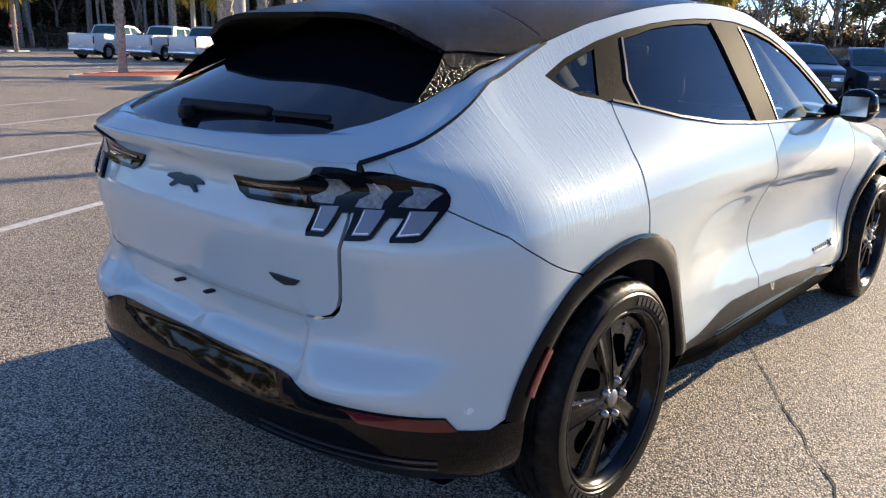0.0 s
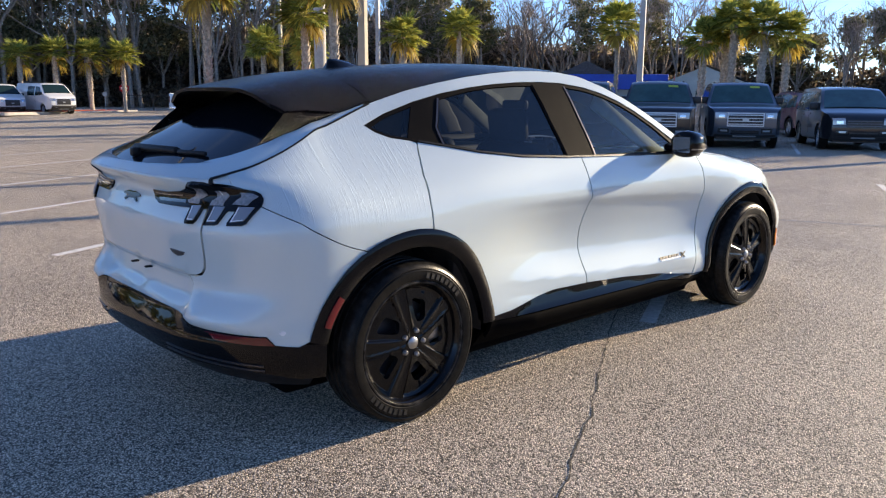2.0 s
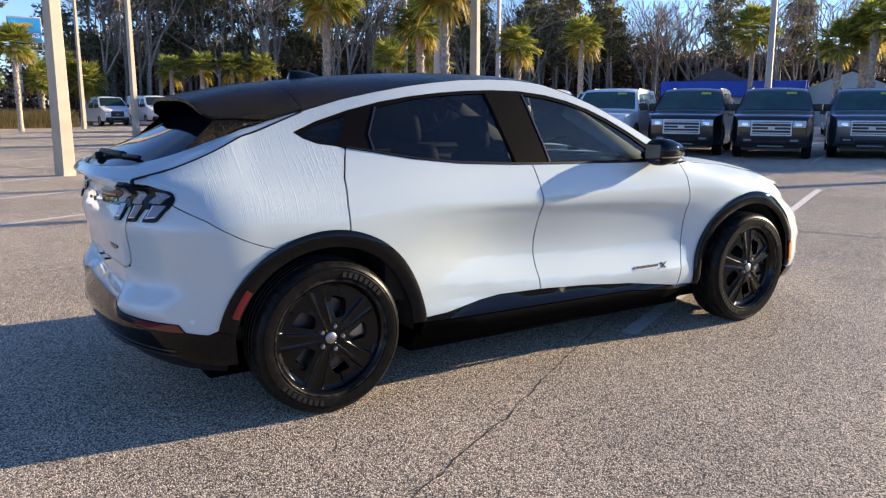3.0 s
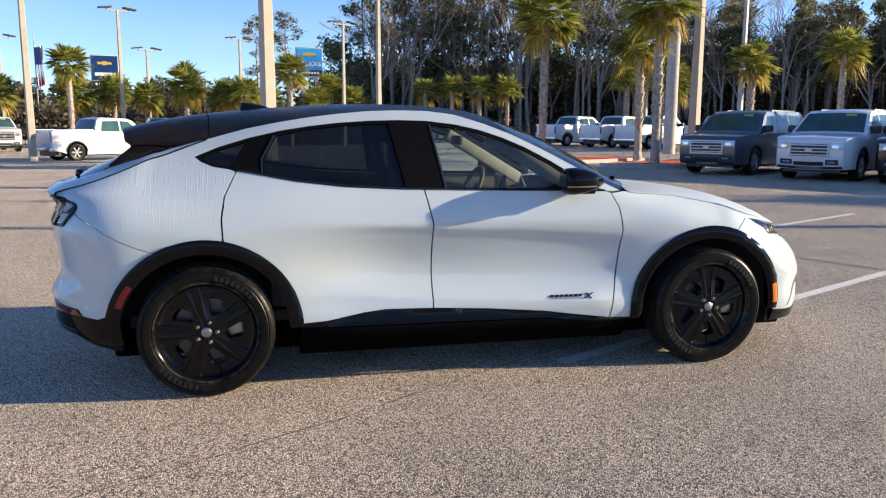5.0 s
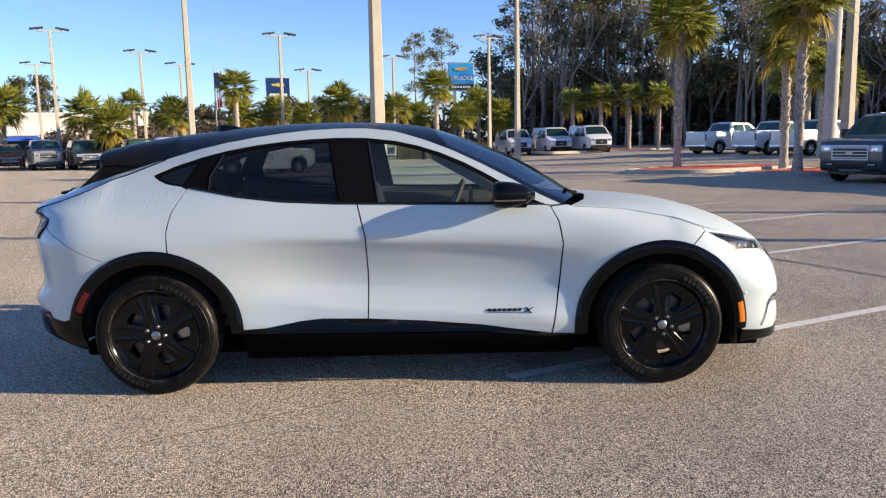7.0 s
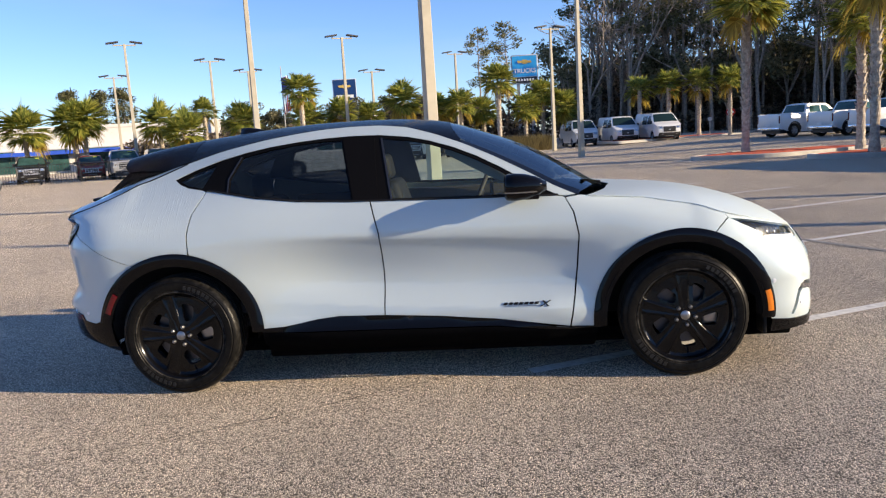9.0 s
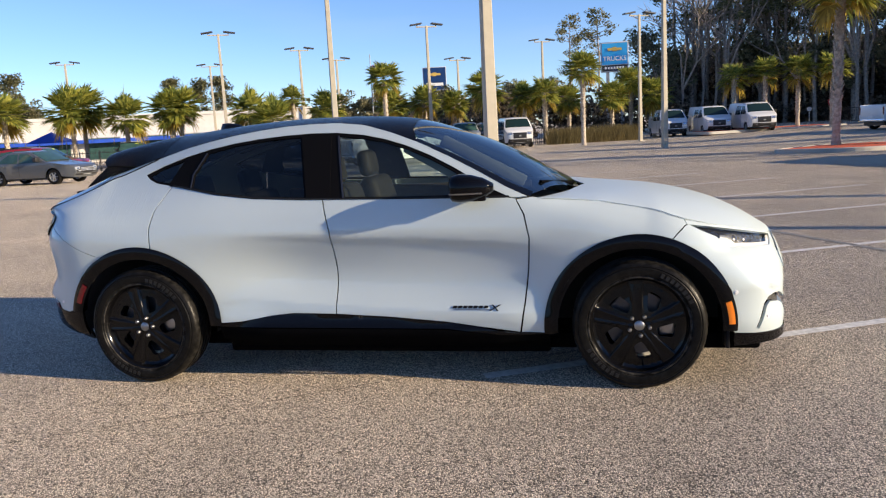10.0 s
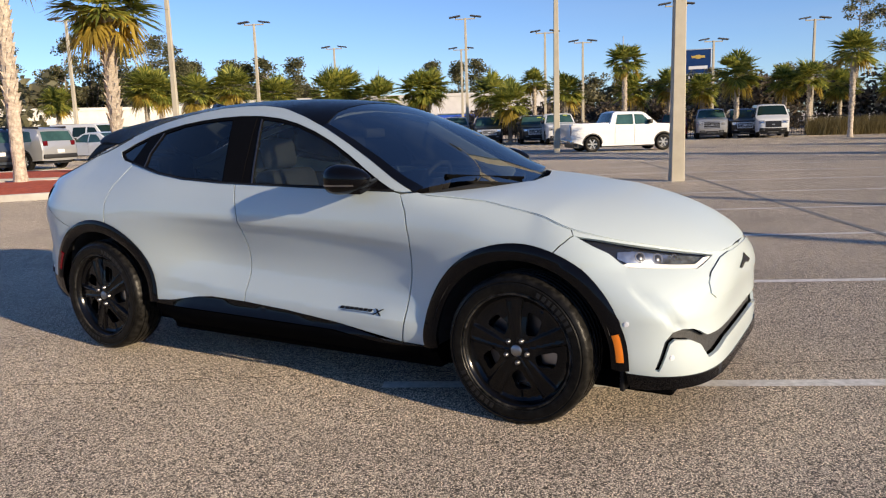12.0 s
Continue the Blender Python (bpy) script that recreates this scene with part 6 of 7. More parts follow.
def vehicle_parts(kind):
    s = SHAPES[kind]
    out, w, (xf, xr, r) = s["out"], s["w"], s["wheel"]
    zt = max(z for x, z in out)
    zb = .64 * zt
    blunt = .16 if kind in ("suv", "pickup", "van") else .18
    L0, L1 = out[-1][0], max(x for x, z in out)
    mid, half = (min(x for x, z in out) + L1) / 2, (L1 - min(x for x, z in out)) / 2

    def hw(x, z):
        x, z = np.asarray(x, float), np.asarray(z, float)
        k = w * (1 - .030 * np.clip((.55 - z) / .4, 0, 1))
        k = k - .21 * w * np.clip((z - zb) / (zt - zb), 0, 1) ** 1.15
        return k * (1 - np.where(x > mid, blunt, .10) * np.clip((np.abs(x - mid) / half - .74) / .26, 0, 1) ** 2.4)

    def flank(x, z):
        d = 1e-3
        y = hw(x, z)
        n = np.stack([-(hw(x + d, z) - hw(x - d, z)) / (2 * d), -np.ones_like(y), -(hw(x, z + d) - hw(x, z - d)) / (2 * d)], -1)
        n[:, 0] *= 1
        n = n / np.linalg.norm(n, axis=-1, keepdims=True)
        return np.stack([x, -y, z], -1), n

    foot = out[-1][1]
    bottom = [(out[-1][0], out[-1][1])] + [(xr - r * 1.17, .36)] + arc(xr, r, r * 1.17, 180, 0, 14) + [(xr + r * 1.17, .30), (xf - r * 1.17, .30)] + arc(xf, r, r * 1.17, 180, 0, 14) + [(xf + r * 1.17, .34)]
    outline = out + bottom[1:]
    vs, fs = [], []
    fine = []
    for a, b in zip(out, out[1:]):
        k = max(1, int(math.hypot(b[0] - a[0], b[1] - a[1]) / .22))
        fine += [(a[0] + (b[0] - a[0]) * i / k, a[1] + (b[1] - a[1]) * i / k) for i in range(k)]
    fine.append(out[-1])
    cols = (-1, -.94, -.8, -.45, 0, .45, .8, .94, 1)
    cx, cz = mid, .9
    for x, z in fine:
        y = float(hw(x, z))
        nx, nz = x - cx, (z - cz) * 1.6
        q = math.hypot(nx / half, nz) or 1
        for c in cols:
            g = .045 * (1 - abs(c) ** 3) - .012 * (abs(c) > .97)
            vs.append((x + g * (nx / half) / q, c * y, z + g * nz / q))
    k = len(cols)
    for i in range(len(fine) - 1):
        for j in range(k - 1):
            fs.append((i * k + j, (i + 1) * k + j, (i + 1) * k + j + 1, i * k + j + 1))
    side = lift("side", outline, [], flank, .22, -.012 * 0, 0.0)
    bm = bmesh.new()
    bm.from_mesh(side)
    ms = side.copy()
    for v in ms.vertices:
        v.co.y = -v.co.y
    ms.flip_normals()
    bm.from_mesh(ms)
    base = [bm.verts.new(v) for v in vs]
    for f in fs:
        bm.faces.new([base[i] for i in f])
    bmesh.ops.remove_doubles(bm, verts=bm.verts[:], dist=.0005)
    bmesh.ops.recalc_face_normals(bm, faces=bm.faces[:])
    body = from_bm("body", bm, True, 38)
    parts = [("body", body, "paint", None)]

    def band(name, a, b, y0, y1, off, mat, run=None):
        """A pane or plate across the body between two points of the outline."""
        d = Vector((b[0] - a[0], 0, b[1] - a[1]))
        n = Vector((d.z, 0, -d.x)).normalized()
        if n.x * (a[0] - mid) < 0 and abs(n.z) < .95:
            n = -n
        vv, ff = [], []
        rows, cc = (8, 8) if run else (4, 8)
        for i in range(rows + 1):
            t = i / rows
            x, z = a[0] + d.x * t, a[1] + d.z * t
            x = run(z) if run else x
            h = float(hw(x, z))
            for j in range(cc + 1):
                c = y0 + (y1 - y0) * j / cc
                g = .045 * (1 - abs(c) ** 3) + off
                vv.append((x + n.x * g, c * h, z + n.z * g))
        for i in range(rows):
            for j in range(cc):
                q = i * (cc + 1) + j
                ff.append((q, q + 1, q + cc + 2, q + cc + 1))
        bm = bmesh.new()
        bv = [bm.verts.new(v) for v in vv]
        for f in ff:
            bm.faces.new([bv[i] for i in f])
        bmesh.ops.recalc_face_normals(bm, faces=bm.faces[:])
        g = bmesh.ops.solidify(bm, geom=bm.faces[:], thickness=.01)
        return (name, from_bm(name, bm, True, 40), mat, None)
    pane = "van_glass" if kind == "van" else "car_glass"
    parts.append(band("windscreen", s["screen"][0], s["screen"][1], -.90, .90, .012, pane))
    parts.append(band("rear_window", s["back"][0], s["back"][1], -.86, .86, .012, pane))
    for wn_ in s["win"]:
        for sd in (None, "left"):
            parts.append(("side_window", lift("side_window", wn_, [], flank, .3, .006, .01, sd), pane, None))
    fx = L1
    gy, g0, g1 = s["grille"]
    bx = lambda n, x0, x1, y0, y1, z0, z1, b=.015: box(n, x0, x1, y0, y1, z0, z1, b, 2)
    front = [p for k, p in enumerate(out) if p[0] > fx - .62 and (k == 0 or p[1] > out[k - 1][1])]
    xat = lambda z: float(np.interp(z, [p[1] for p in front], [p[0] for p in front]))
    face = lambda name, z0, z1, y0, y1, off, mat: parts.append(band(name, (xat(z0), z0), (xat(z1), z1), y0, y1, off + .006, mat, xat))
    gf = gy / w
    face("grille", g0, g1, -gf, gf, .008, "grille_dark")
    nb = {"van": 2, "suv": 4, "pickup": 3}.get(kind, 3)
    for k in range(nb):
        z = g0 + (g1 - g0) * (k + .5) / nb
        face("grille_bar", z - .013, z + .013, -gf, gf, .020, "trim_dark" if kind == "van" else "trim")
    if kind == "van":
        face("front_bumper", .43, .64, -.96, .96, .016, "trim_dark")
        face("grille_emblem", .80, .88, -.10, .10, .034, "lamp_clear")
    if kind in ("suv", "pickup", "compact_suv"):
        for z0, z1 in ((g0 - .028, g0 + .010), (g1 - .010, g1 + .028)):
            face("grille_frame", z0, z1, -gf - .03, gf + .03, .024, "trim")
        for sy in (-1, 1):
            face("grille_frame", g0, g1, min(sy * (gf - .01), sy * (gf + .03)), max(sy * (gf - .01), sy * (gf + .03)), .024, "trim")
        face("grille_emblem", (g0 + g1) / 2 - .035, (g0 + g1) / 2 + .035, -.10, .10, .032, "trim")
        (ax, az_), (bx_, bz) = s["screen"]
        lerp = lambda t: (ax + (bx_ - ax) * t, az_ + (bz - az_) * t)
        parts.append(band("price_sticker", lerp(.84), lerp(.95), .30, .62, .020, "sticker"))
    face("lower_intake", .44, .54, -.44, .44, .008, "grille_dark")
    face("bumper_lip", .37, .43, -.94, .94, .012, "trim_dark")
    face("skid_plate", .385, .42, -.36, .36, .020, "lamp_clear")
    l0, l1, lz0, lz1 = s["lamp"]
    t0, t1, tz0, tz1 = s["tail"]
    rx = min(x for x, z in out)
    for sy in (-1, 1):
        face("headlight", lz0, lz1, min(sy * (gf + .05), sy * .97), max(sy * (gf + .05), sy * .97), .010, "lamp_clear")
        face("headlight_lens", lz0 + .03, (lz0 + lz1) / 2 + .02, min(sy * (gf + .12), sy * .86), max(sy * (gf + .12), sy * .86), .018, "chrome")
        face("fog_recess", .46, .59, min(sy * .50, sy * .86), max(sy * .50, sy * .86), .006, "grille_dark")
        face("fog_lamp", .50, .55, min(sy * .56, sy * .78), max(sy * .56, sy * .78), .014, "lamp_clear")
        parts.append(("tail_light", bx("tail_light", rx - .01 if kind != "sedan" else rx - .0, rx + .3, min(sy * t0 * w, sy * t1 * .90 * w), max(sy * t0 * w, sy * t1 * .90 * w), tz0, tz1, .02), "lens_red", None))
        mz = s["win"][0][0][1] + .10
        mx = s["win"][0][0][0] - .12
        parts.append(("door_mirror", bx("door_mirror", mx - .08, mx + .10, min(sy * (w * .93), sy * (w + .20)), max(sy * (w * .93), sy * (w + .20)), mz - .08, mz + .12, .04), "trim_dark", None))
    parts.append(("rear_bumper", bx("rear_bumper", rx - .05, rx + .35, -w * .86, w * .86, .45, .62, .04), "chrome" if kind == "pickup" else "trim_dark", None))
    parts.append(("plate", bx("plate", rx - .065, rx - .03, -.16, .16, .66, .80, .005), "white_plain", None))
    if kind == "pickup":
        parts.append(("bed_floor", bx("bed_floor", -2.78, -1.02, -.80, .80, 1.30, 1.385, .01), "grille_dark", None))
        for sy in (-1, 1):
            parts.append(("bed_rail", bx("bed_rail", -2.86, -.98, min(sy * .80, sy * .93), max(sy * .80, sy * .93), 1.34, 1.43, .02), "paint", None))
        parts.append(("tailgate", bx("tailgate", -2.965, -2.86, -.76, .76, .72, 1.40, .02), "paint", None))
    if kind in ("suv", "compact_suv"):
        for sy in (-1, 1):
            parts.append(("roof_rail", bx("roof_rail", -2.0, -.1, sy * w * .70 - .02, sy * w * .70 + .02, zt - .05, zt + .035, .015), "trim_dark", None))
    for sy in (-1, 1):
        parts.append(("sill", bx("sill", xr + r * 1.1, xf - r * 1.1, min(sy * w * .80, sy * w * .95), max(sy * w * .80, sy * w * .95), .24, .38, .03), "trim_dark", None))
    wins = s["win"]
    for sd in (None, "left"):
        for wn_ in wins[:2] if kind != "van" else wins[:1]:
            hx, hz = (wn_[3] if wn_ is wins[0] else wn_[-2])[0], wn_[0][1] - .13
            hx = wins[0][3][0] + .10 if wn_ is wins[0] else min(p[0] for p in wn_) + .16
            parts.append(("door_handle", lift("door_handle", [(hx, hz), (hx + .20, hz + .01), (hx + .20, hz + .045), (hx, hz + .035)], [], flank, .2, .022, .022, sd), "paint", None))
            sx = min(p[0] for p in wn_) - .03
            parts.append(("door_seam", lift("door_seam", [(sx, .42), (sx + .014, .42), (sx + .014, wn_[0][1] - .03), (sx, wn_[0][1] - .03)], [], flank, .3, .003, .004, sd), "grille_dark", None))
        for cx_ in (xf, xr):
            parts.append(("arch_trim", lift("arch_trim", arc(cx_, r, r * 1.29, 4, 176, 14) + arc(cx_, r, r * 1.165, 176, 4, 14), [], flank, .2, .008, .012, sd), "trim_dark" if kind in ("suv", "compact_suv", "pickup") else "paint", None))
    bm = bmesh.new()
    box_bm(bm, rx + .2, fx - .2, -w * .72, w * .72, .24, .62)
    parts.append(("underbody", from_bm("underbody", bm), "grille_dark", None))
    return parts


M["trim_dark"] = material("dark_trim_plastic", (0.02, 0.02, 0.021), 0.5)


def vehicle(kind, name, paint, x, y, turn, label, trim="chrome", group="", scale=1.0):
    """A parked vehicle; x, y is the middle, turn its heading."""
    global RIM
    if kind not in BUILT:
        BUILT[kind] = vehicle_parts(kind)
    RIM = RIM or rim_mesh()
    e = thing(name, pose(x, y, gz(x, y), 0, 0, turn) @ Matrix.Diagonal((scale, scale, scale, 1)), label, {"pickup": "pickup truck", "van": "van", "minivan": "minivan"}.get(kind, "car"), group)
    for nm, me, mat, _ in BUILT[kind]:
        ob = new(nm, me)
        ob.parent = e
        key = {"paint": PAINTS[paint], "trim": M["satin_chrome" if trim == "chrome" else trim]}.get(mat) or M[mat]
        if not me.materials:
            me.materials.append(None)
        ob.material_slots[0].link = "OBJECT"
        ob.material_slots[0].material = key
    w, (xf, xr, r) = SHAPES[kind]["w"], SHAPES[kind]["wheel"]
    for wx in (xf, xr):
        for sy in (-1, 1):
            wh = new("wheel")
            wh.parent = e
            wh.matrix_basis = Matrix.Translation((wx, sy * (w - .13), r)) @ Matrix.Rotation(0 if sy < 0 else math.pi, 4, "Z") @ Matrix.Diagonal((r, 1, r, 1))
            put("tyre", TYRE, M["rubber"], wh)
            put("rim", RIM, M["lamp_clear"] if paint != "black" else M["steel"], wh)
    return e


def nose(kind, fx, fy, turn):
    """The middle of a vehicle whose nose is at fx, fy."""
    l = max(p[0] for p in SHAPES[kind]["out"])
    return fx - l * math.cos(radians(turn)), fy - l * math.sin(radians(turn))


row = "cars parked nose out in a row"
for kind, name, paint, fx, fy, trim, label in (
        ("suv", "parked_suv", "slate", 11.35, 15.25, "chrome", "slate blue full-size SUV with a chrome grille, parked nose out"),
        ("suv", "parked_suv", "pale", 12.75, 12.65, "chrome", "white full-size SUV with chrome grille bars, parked nose out"),
        ("suv", "parked_suv", "black", 14.2, 10.7, "chrome", "black full-size SUV with chrome grille bars, parked nose out"),
        ("suv", "parked_suv", "black", 15.2, 8.6, "chrome", "black SUV with a tall bright mesh grille, parked nose out"),
        ("suv", "parked_suv", "slate", 17.6, 7.3, "chrome", "dark blue boxy wagon with a chrome bar across its nose"),
        ("minivan", "minivan", "black", 19.3, 4.75, "steel_dark", "black minivan with a low dark grille, parked nose out"),
        ("compact_suv", "parked_suv", "slate", 22.3, 3.35, "steel_dark", "dark blue compact SUV parked nose out"),
        ("suv", "parked_suv", "black", 22.5, .4, "chrome", "black full-size SUV parked nose out")):
    turn = 213
    x, y = nose(kind, fx, fy, turn)
    vehicle(kind, name, paint, x, y, turn, label, trim, row)
vehicle("compact_suv", "parked_suv", "plum", 27.3, 10.0, 45, "plum compact SUV parked tail out behind the row")
vehicle("sedan", "sedan", "white", 33.5, 17.5, 215, "white sedan parked far behind the row")
vehicle("compact_suv", "parked_suv", "silver", 24.5, 18.0, 215, "silver compact SUV behind the row")
vehicle("pickup", "pickup_truck", "white", 21.0, 21.0, 215, "white pickup truck behind the row")
vehicle("sedan", "sedan", "silver", 30.5, 8.0, 215, "silver sedan behind the row")
for k, (x, y) in enumerate(((19.4, 44.7), (21.2, 41.6), (22.3, 38.9), (25.0, 35.6))):
    vehicle("pickup", "pickup_truck", "white", x, y, 26, "white crew-cab pickup truck parked tail out", group="white pickups parked side by side")
for x, y in ((7.0, 60.0), (10.0, 58.7), (12.9, 57.4)):
    vehicle("van", "cargo_van", "white", x, y, -82, "white cargo van parked with its nose out", "steel_dark", group="white vans parked side by side")
vehicle("pickup", "pickup_truck", "white", -8.0, 30.8, 40, "white heavy-duty pickup truck standing across the lane", scale=.90)
vehicle("van", "cargo_van", "white", -4.6, 52.4, -76, "white cargo van facing the lane", "steel_dark")
vehicle("pickup", "pickup_truck", "silver", -8.2, 51.4, -76, "silver pickup truck facing the lane")
vehicle("suv", "parked_suv", "black", -6.4, 53.0, -76, "black SUV between a van and a pickup")
vehicle("compact_suv", "parked_suv", "red", -10.8, 52, -76, "red SUV beyond the lamp post")
vehicle("pickup", "pickup_truck", "white", -16.6, 44.5, -62, "white pickup truck parked by the fence")
vehicle("suv", "parked_suv", "black", -19.2, 46.4, -62, "black SUV parked by the fence")
vehicle("suv", "parked_suv", "black", -23.0, 46.8, -60, "black SUV parked by the fence")
vehicle("pickup", "pickup_truck", "silver", -26.2, 47.8, -60, "silver pickup truck parked behind the fence")
vehicle("compact_suv", "parked_suv", "red", -29.6, 49.5, -60, "red SUV parked behind the fence")
vehicle("suv", "parked_suv", "black", -33.5, 48.6, -60, "black SUV parked behind the fence")
vehicle("sedan", "sedan", "grey", -22.9, 25.0, 0, "grey sedan parked side on")
vehicle("compact_suv", "parked_suv", "red", -27.5, 31.0, 10, "dark red SUV parked side on")
vehicle("pickup", "pickup_truck", "white", -39.3, 34.0, 258, "white pickup truck parked beyond the palms")
vehicle("compact_suv", "parked_suv", "silver", -28.5, 14.9, 187, "silver compact SUV parked tail out by the island")
vehicle("compact_suv", "parked_suv", "slate", -27.4, 11.9, 185, "slate blue compact SUV parked tail out by the island")
vehicle("sedan", "sedan", "white", -33.0, 21.9, 182, "white sedan parked tail out by the island")
vehicle("sedan", "sedan", "silver", -31.0, 24.4, 160, "silver sedan parked tail out")
vehicle("van", "cargo_van", "white", -44.5, 29.6, 10, "white cargo van parked beyond the sedans")


# ---- buildings ----
def building(name, x, y, turn, w, d, h, mat, label, openings=0, awning=None):
    e = thing(name, pose(x, y, gz(x, y), 0, 0, turn), label, "building")
    put("wall", box("wall", -w / 2, w / 2, 0, d, -.1, h, .02, 1), M[mat], e)
    put("parapet", box("parapet", -w / 2 - .1, w / 2 + .1, -.1, d + .1, h, h + .35, .02, 1), M[mat], e)
    for k in range(openings):
        x0 = -w / 2 + w * (k + .18) / openings
        wd = new("window")
        wd.parent = e
        put("frame", box("frame", x0 - .1, x0 + w * .64 / openings + .1, -.06, .02, .15, h * .55 + .1), M["grey_pole"], wd)
        put("pane", box("pane", x0, x0 + w * .64 / openings, -.08, .0, .25, h * .55), M["car_glass"], wd)
    if awning:
        put("awning", box("awning", -w / 2 - .2, w / 2 + .2, -1.3, .0, h * .44, h * .44 + .4, .02, 1), M[awning], e)
    return e


building("showroom", -52, 72, 28, 46, 16, 4.6, "wall_white", "long low white showroom behind the palms", 9, "blue_cloth")
building("workshop", -75, 46, 62, 50, 16, 4.0, "wall_white", "long low white workshop far behind parked cars", 8)
e = building("shop", 44.5, 32.5, -52, 9.6, 8, 2.6, "wall_green", "small shop with a broad blue awning", 3)
put("blue_fascia", box("blue_fascia", -4.9, 4.9, -.6, .02, 2.0, 3.1, .03, 1), M["blue_cloth"], e)
bm = bmesh.new()
vv = [bm.verts.new(c) for c in ((-3.4, 0, 2.95), (1.4, 0, 2.95), (-1.0, 0, 4.1), (-3.4, 8, 2.95), (1.4, 8, 2.95), (-1.0, 8, 4.1))]
for f in ((0, 1, 2), (3, 5, 4), (0, 2, 5, 3), (1, 4, 5, 2)):
    bm.faces.new([vv[i] for i in f])
put("roof", from_bm("roof", bm), M["shingle"], e)
e = thing("house", pose(52.5, 28.5, 0, 0, 0, -55), "small white gabled house behind parked cars", "house")
put("wall", box("wall", -4, 4, 0, 8, -.1, 2.3), M["wall_green"], e)
bm = bmesh.new()
vv = [bm.verts.new(c) for c in ((-4.3, -.3, 2.25), (4.3, -.3, 2.25), (0, -.3, 4.0), (-4.3, 8, 2.25), (4.3, 8, 2.25), (0, 8, 4.0))]
for f in ((0, 2, 5, 3), (1, 4, 5, 2)):
    bm.faces.new([vv[i] for i in f])
bmesh.ops.solidify(bm, geom=bm.faces[:], thickness=.15)
put("roof", from_bm("roof", bm), M["shingle"], e)
bm = bmesh.new()
vv = [bm.verts.new(c) for c in ((-4, -.02, 2.25), (4, -.02, 2.25), (0, -.02, 3.85))]
bm.faces.new(vv)
put("gable", from_bm("gable", bm), M["wall_green"], e)
put("window", box("window", -.6, .6, -.06, .02, 1.0, 2.0), M["car_glass"], e)
e = thing("market_tent", pose(-43, 52, -.1, 0, 0, 20), "blue pop-up tent by the fence", "tent")
bm = bmesh.new()
vv = [bm.verts.new(c) for c in ((-1.6, -1.6, 2.0), (1.6, -1.6, 2.0), (1.6, 1.6, 2.0), (-1.6, 1.6, 2.0), (0, 0, 2.9))]
for f in ((0, 1, 4), (1, 2, 4), (2, 3, 4), (3, 0, 4)):
    bm.faces.new([vv[i] for i in f])
put("canopy", from_bm("canopy", bm), M["blue_cloth"], e)
for sx in (-1.55, 1.55):
    for sy in (-1.55, 1.55):
        put("leg", box("leg", sx - .03, sx + .03, sy - .03, sy + .03, 0, 2.0), M["grey_pole"], e)
e = thing("stop_sign", pose(19.02, 58.95, gz(19, 59), 0, 0, -20), "red octagonal stop sign on a pale post", "road sign")
put("post", box("post", -.04, .04, -.04, .04, 0, 1.8), M["white_plain"], e)
me = lathe_mesh("plate", [(0, -.02), (.36, -.02), (.36, .02), (0, .02)], 8, "y")
put("plate", me, material("stop_red", (0.45, 0.015, 0.02), .4), e, at=Matrix.Translation((0, -.05, 1.8)) @ Matrix.Rotation(radians(22.5), 4, "Y"))
put("word_bar", box("word_bar", -.25, .25, -.09, -.075, 1.73, 1.87), M["white_plain"], e)
e = thing("round_sign", pose(16.9, 57.1, gz(16.9, 57.1), 0, 0, -15), "small grey round sign on a thin post in the mulch", "road sign")
put("post", box("post", -.03, .03, -.03, .03, 0, 1.3), M["grey_pole"], e)
put("plate", lathe_mesh("plate", [(0, -.012), (.17, -.012), (.17, .012), (0, .012)], 20, "y"), M["grey_pole"], e, at=Matrix.Translation((0, -.04, 1.35)))


# ---- fence along the far edge ----
def fence(x0, y0, x1, y1, h=1.35):
    d = math.hypot(x1 - x0, y1 - y0)
    a = math.degrees(math.atan2(y1 - y0, x1 - x0))
    e = thing("metal_fence", pose(x0, y0, gz(x0, y0), 0, 0, a), "black metal picket fence along the planting", "fence")
    for z in (.2, h - .12):
        put("rail", box("rail", 0, d, -.02, .02, z, z + .04), M["fence"], e)
    picket = box("picket", -.012, .012, -.012, .012, .02, h)
    post = box("post", -.035, .035, -.035, .035, 0, h + .08)
    n = int(d / .16)
    if n < 290:
        for i in range(n):
            put("picket", picket, M["fence"], e, at=Matrix.Translation((i * .16 + .08, 0, 0)))
    for i in range(int(d / 2.4) + 1):
        put("post", post, M["fence"], e, at=Matrix.Translation((i * 2.4, 0, 0)))


fence(-38, 38.5, -14, 51.0)
fence(-14, 51.5, 3, 57.0)
fence(20.5, 63.5, 46, 51)


# ---- woods ----
def tube(vs, fs, a, b, r0, r1, n=5):
    d = (b - a)
    q = d.to_track_quat("Z", "Y")
    k = len(vs)
    for p, r in ((a, r0), (b, r1)):
        for j in range(n):
            t = 2 * math.pi * j / n
            vs.append(p + q @ Vector((r * math.cos(t), r * math.sin(t), 0)))
    for j in range(n):
        fs.append((k + j, k + (j + 1) % n, k + n + (j + 1) % n, k + n + j))


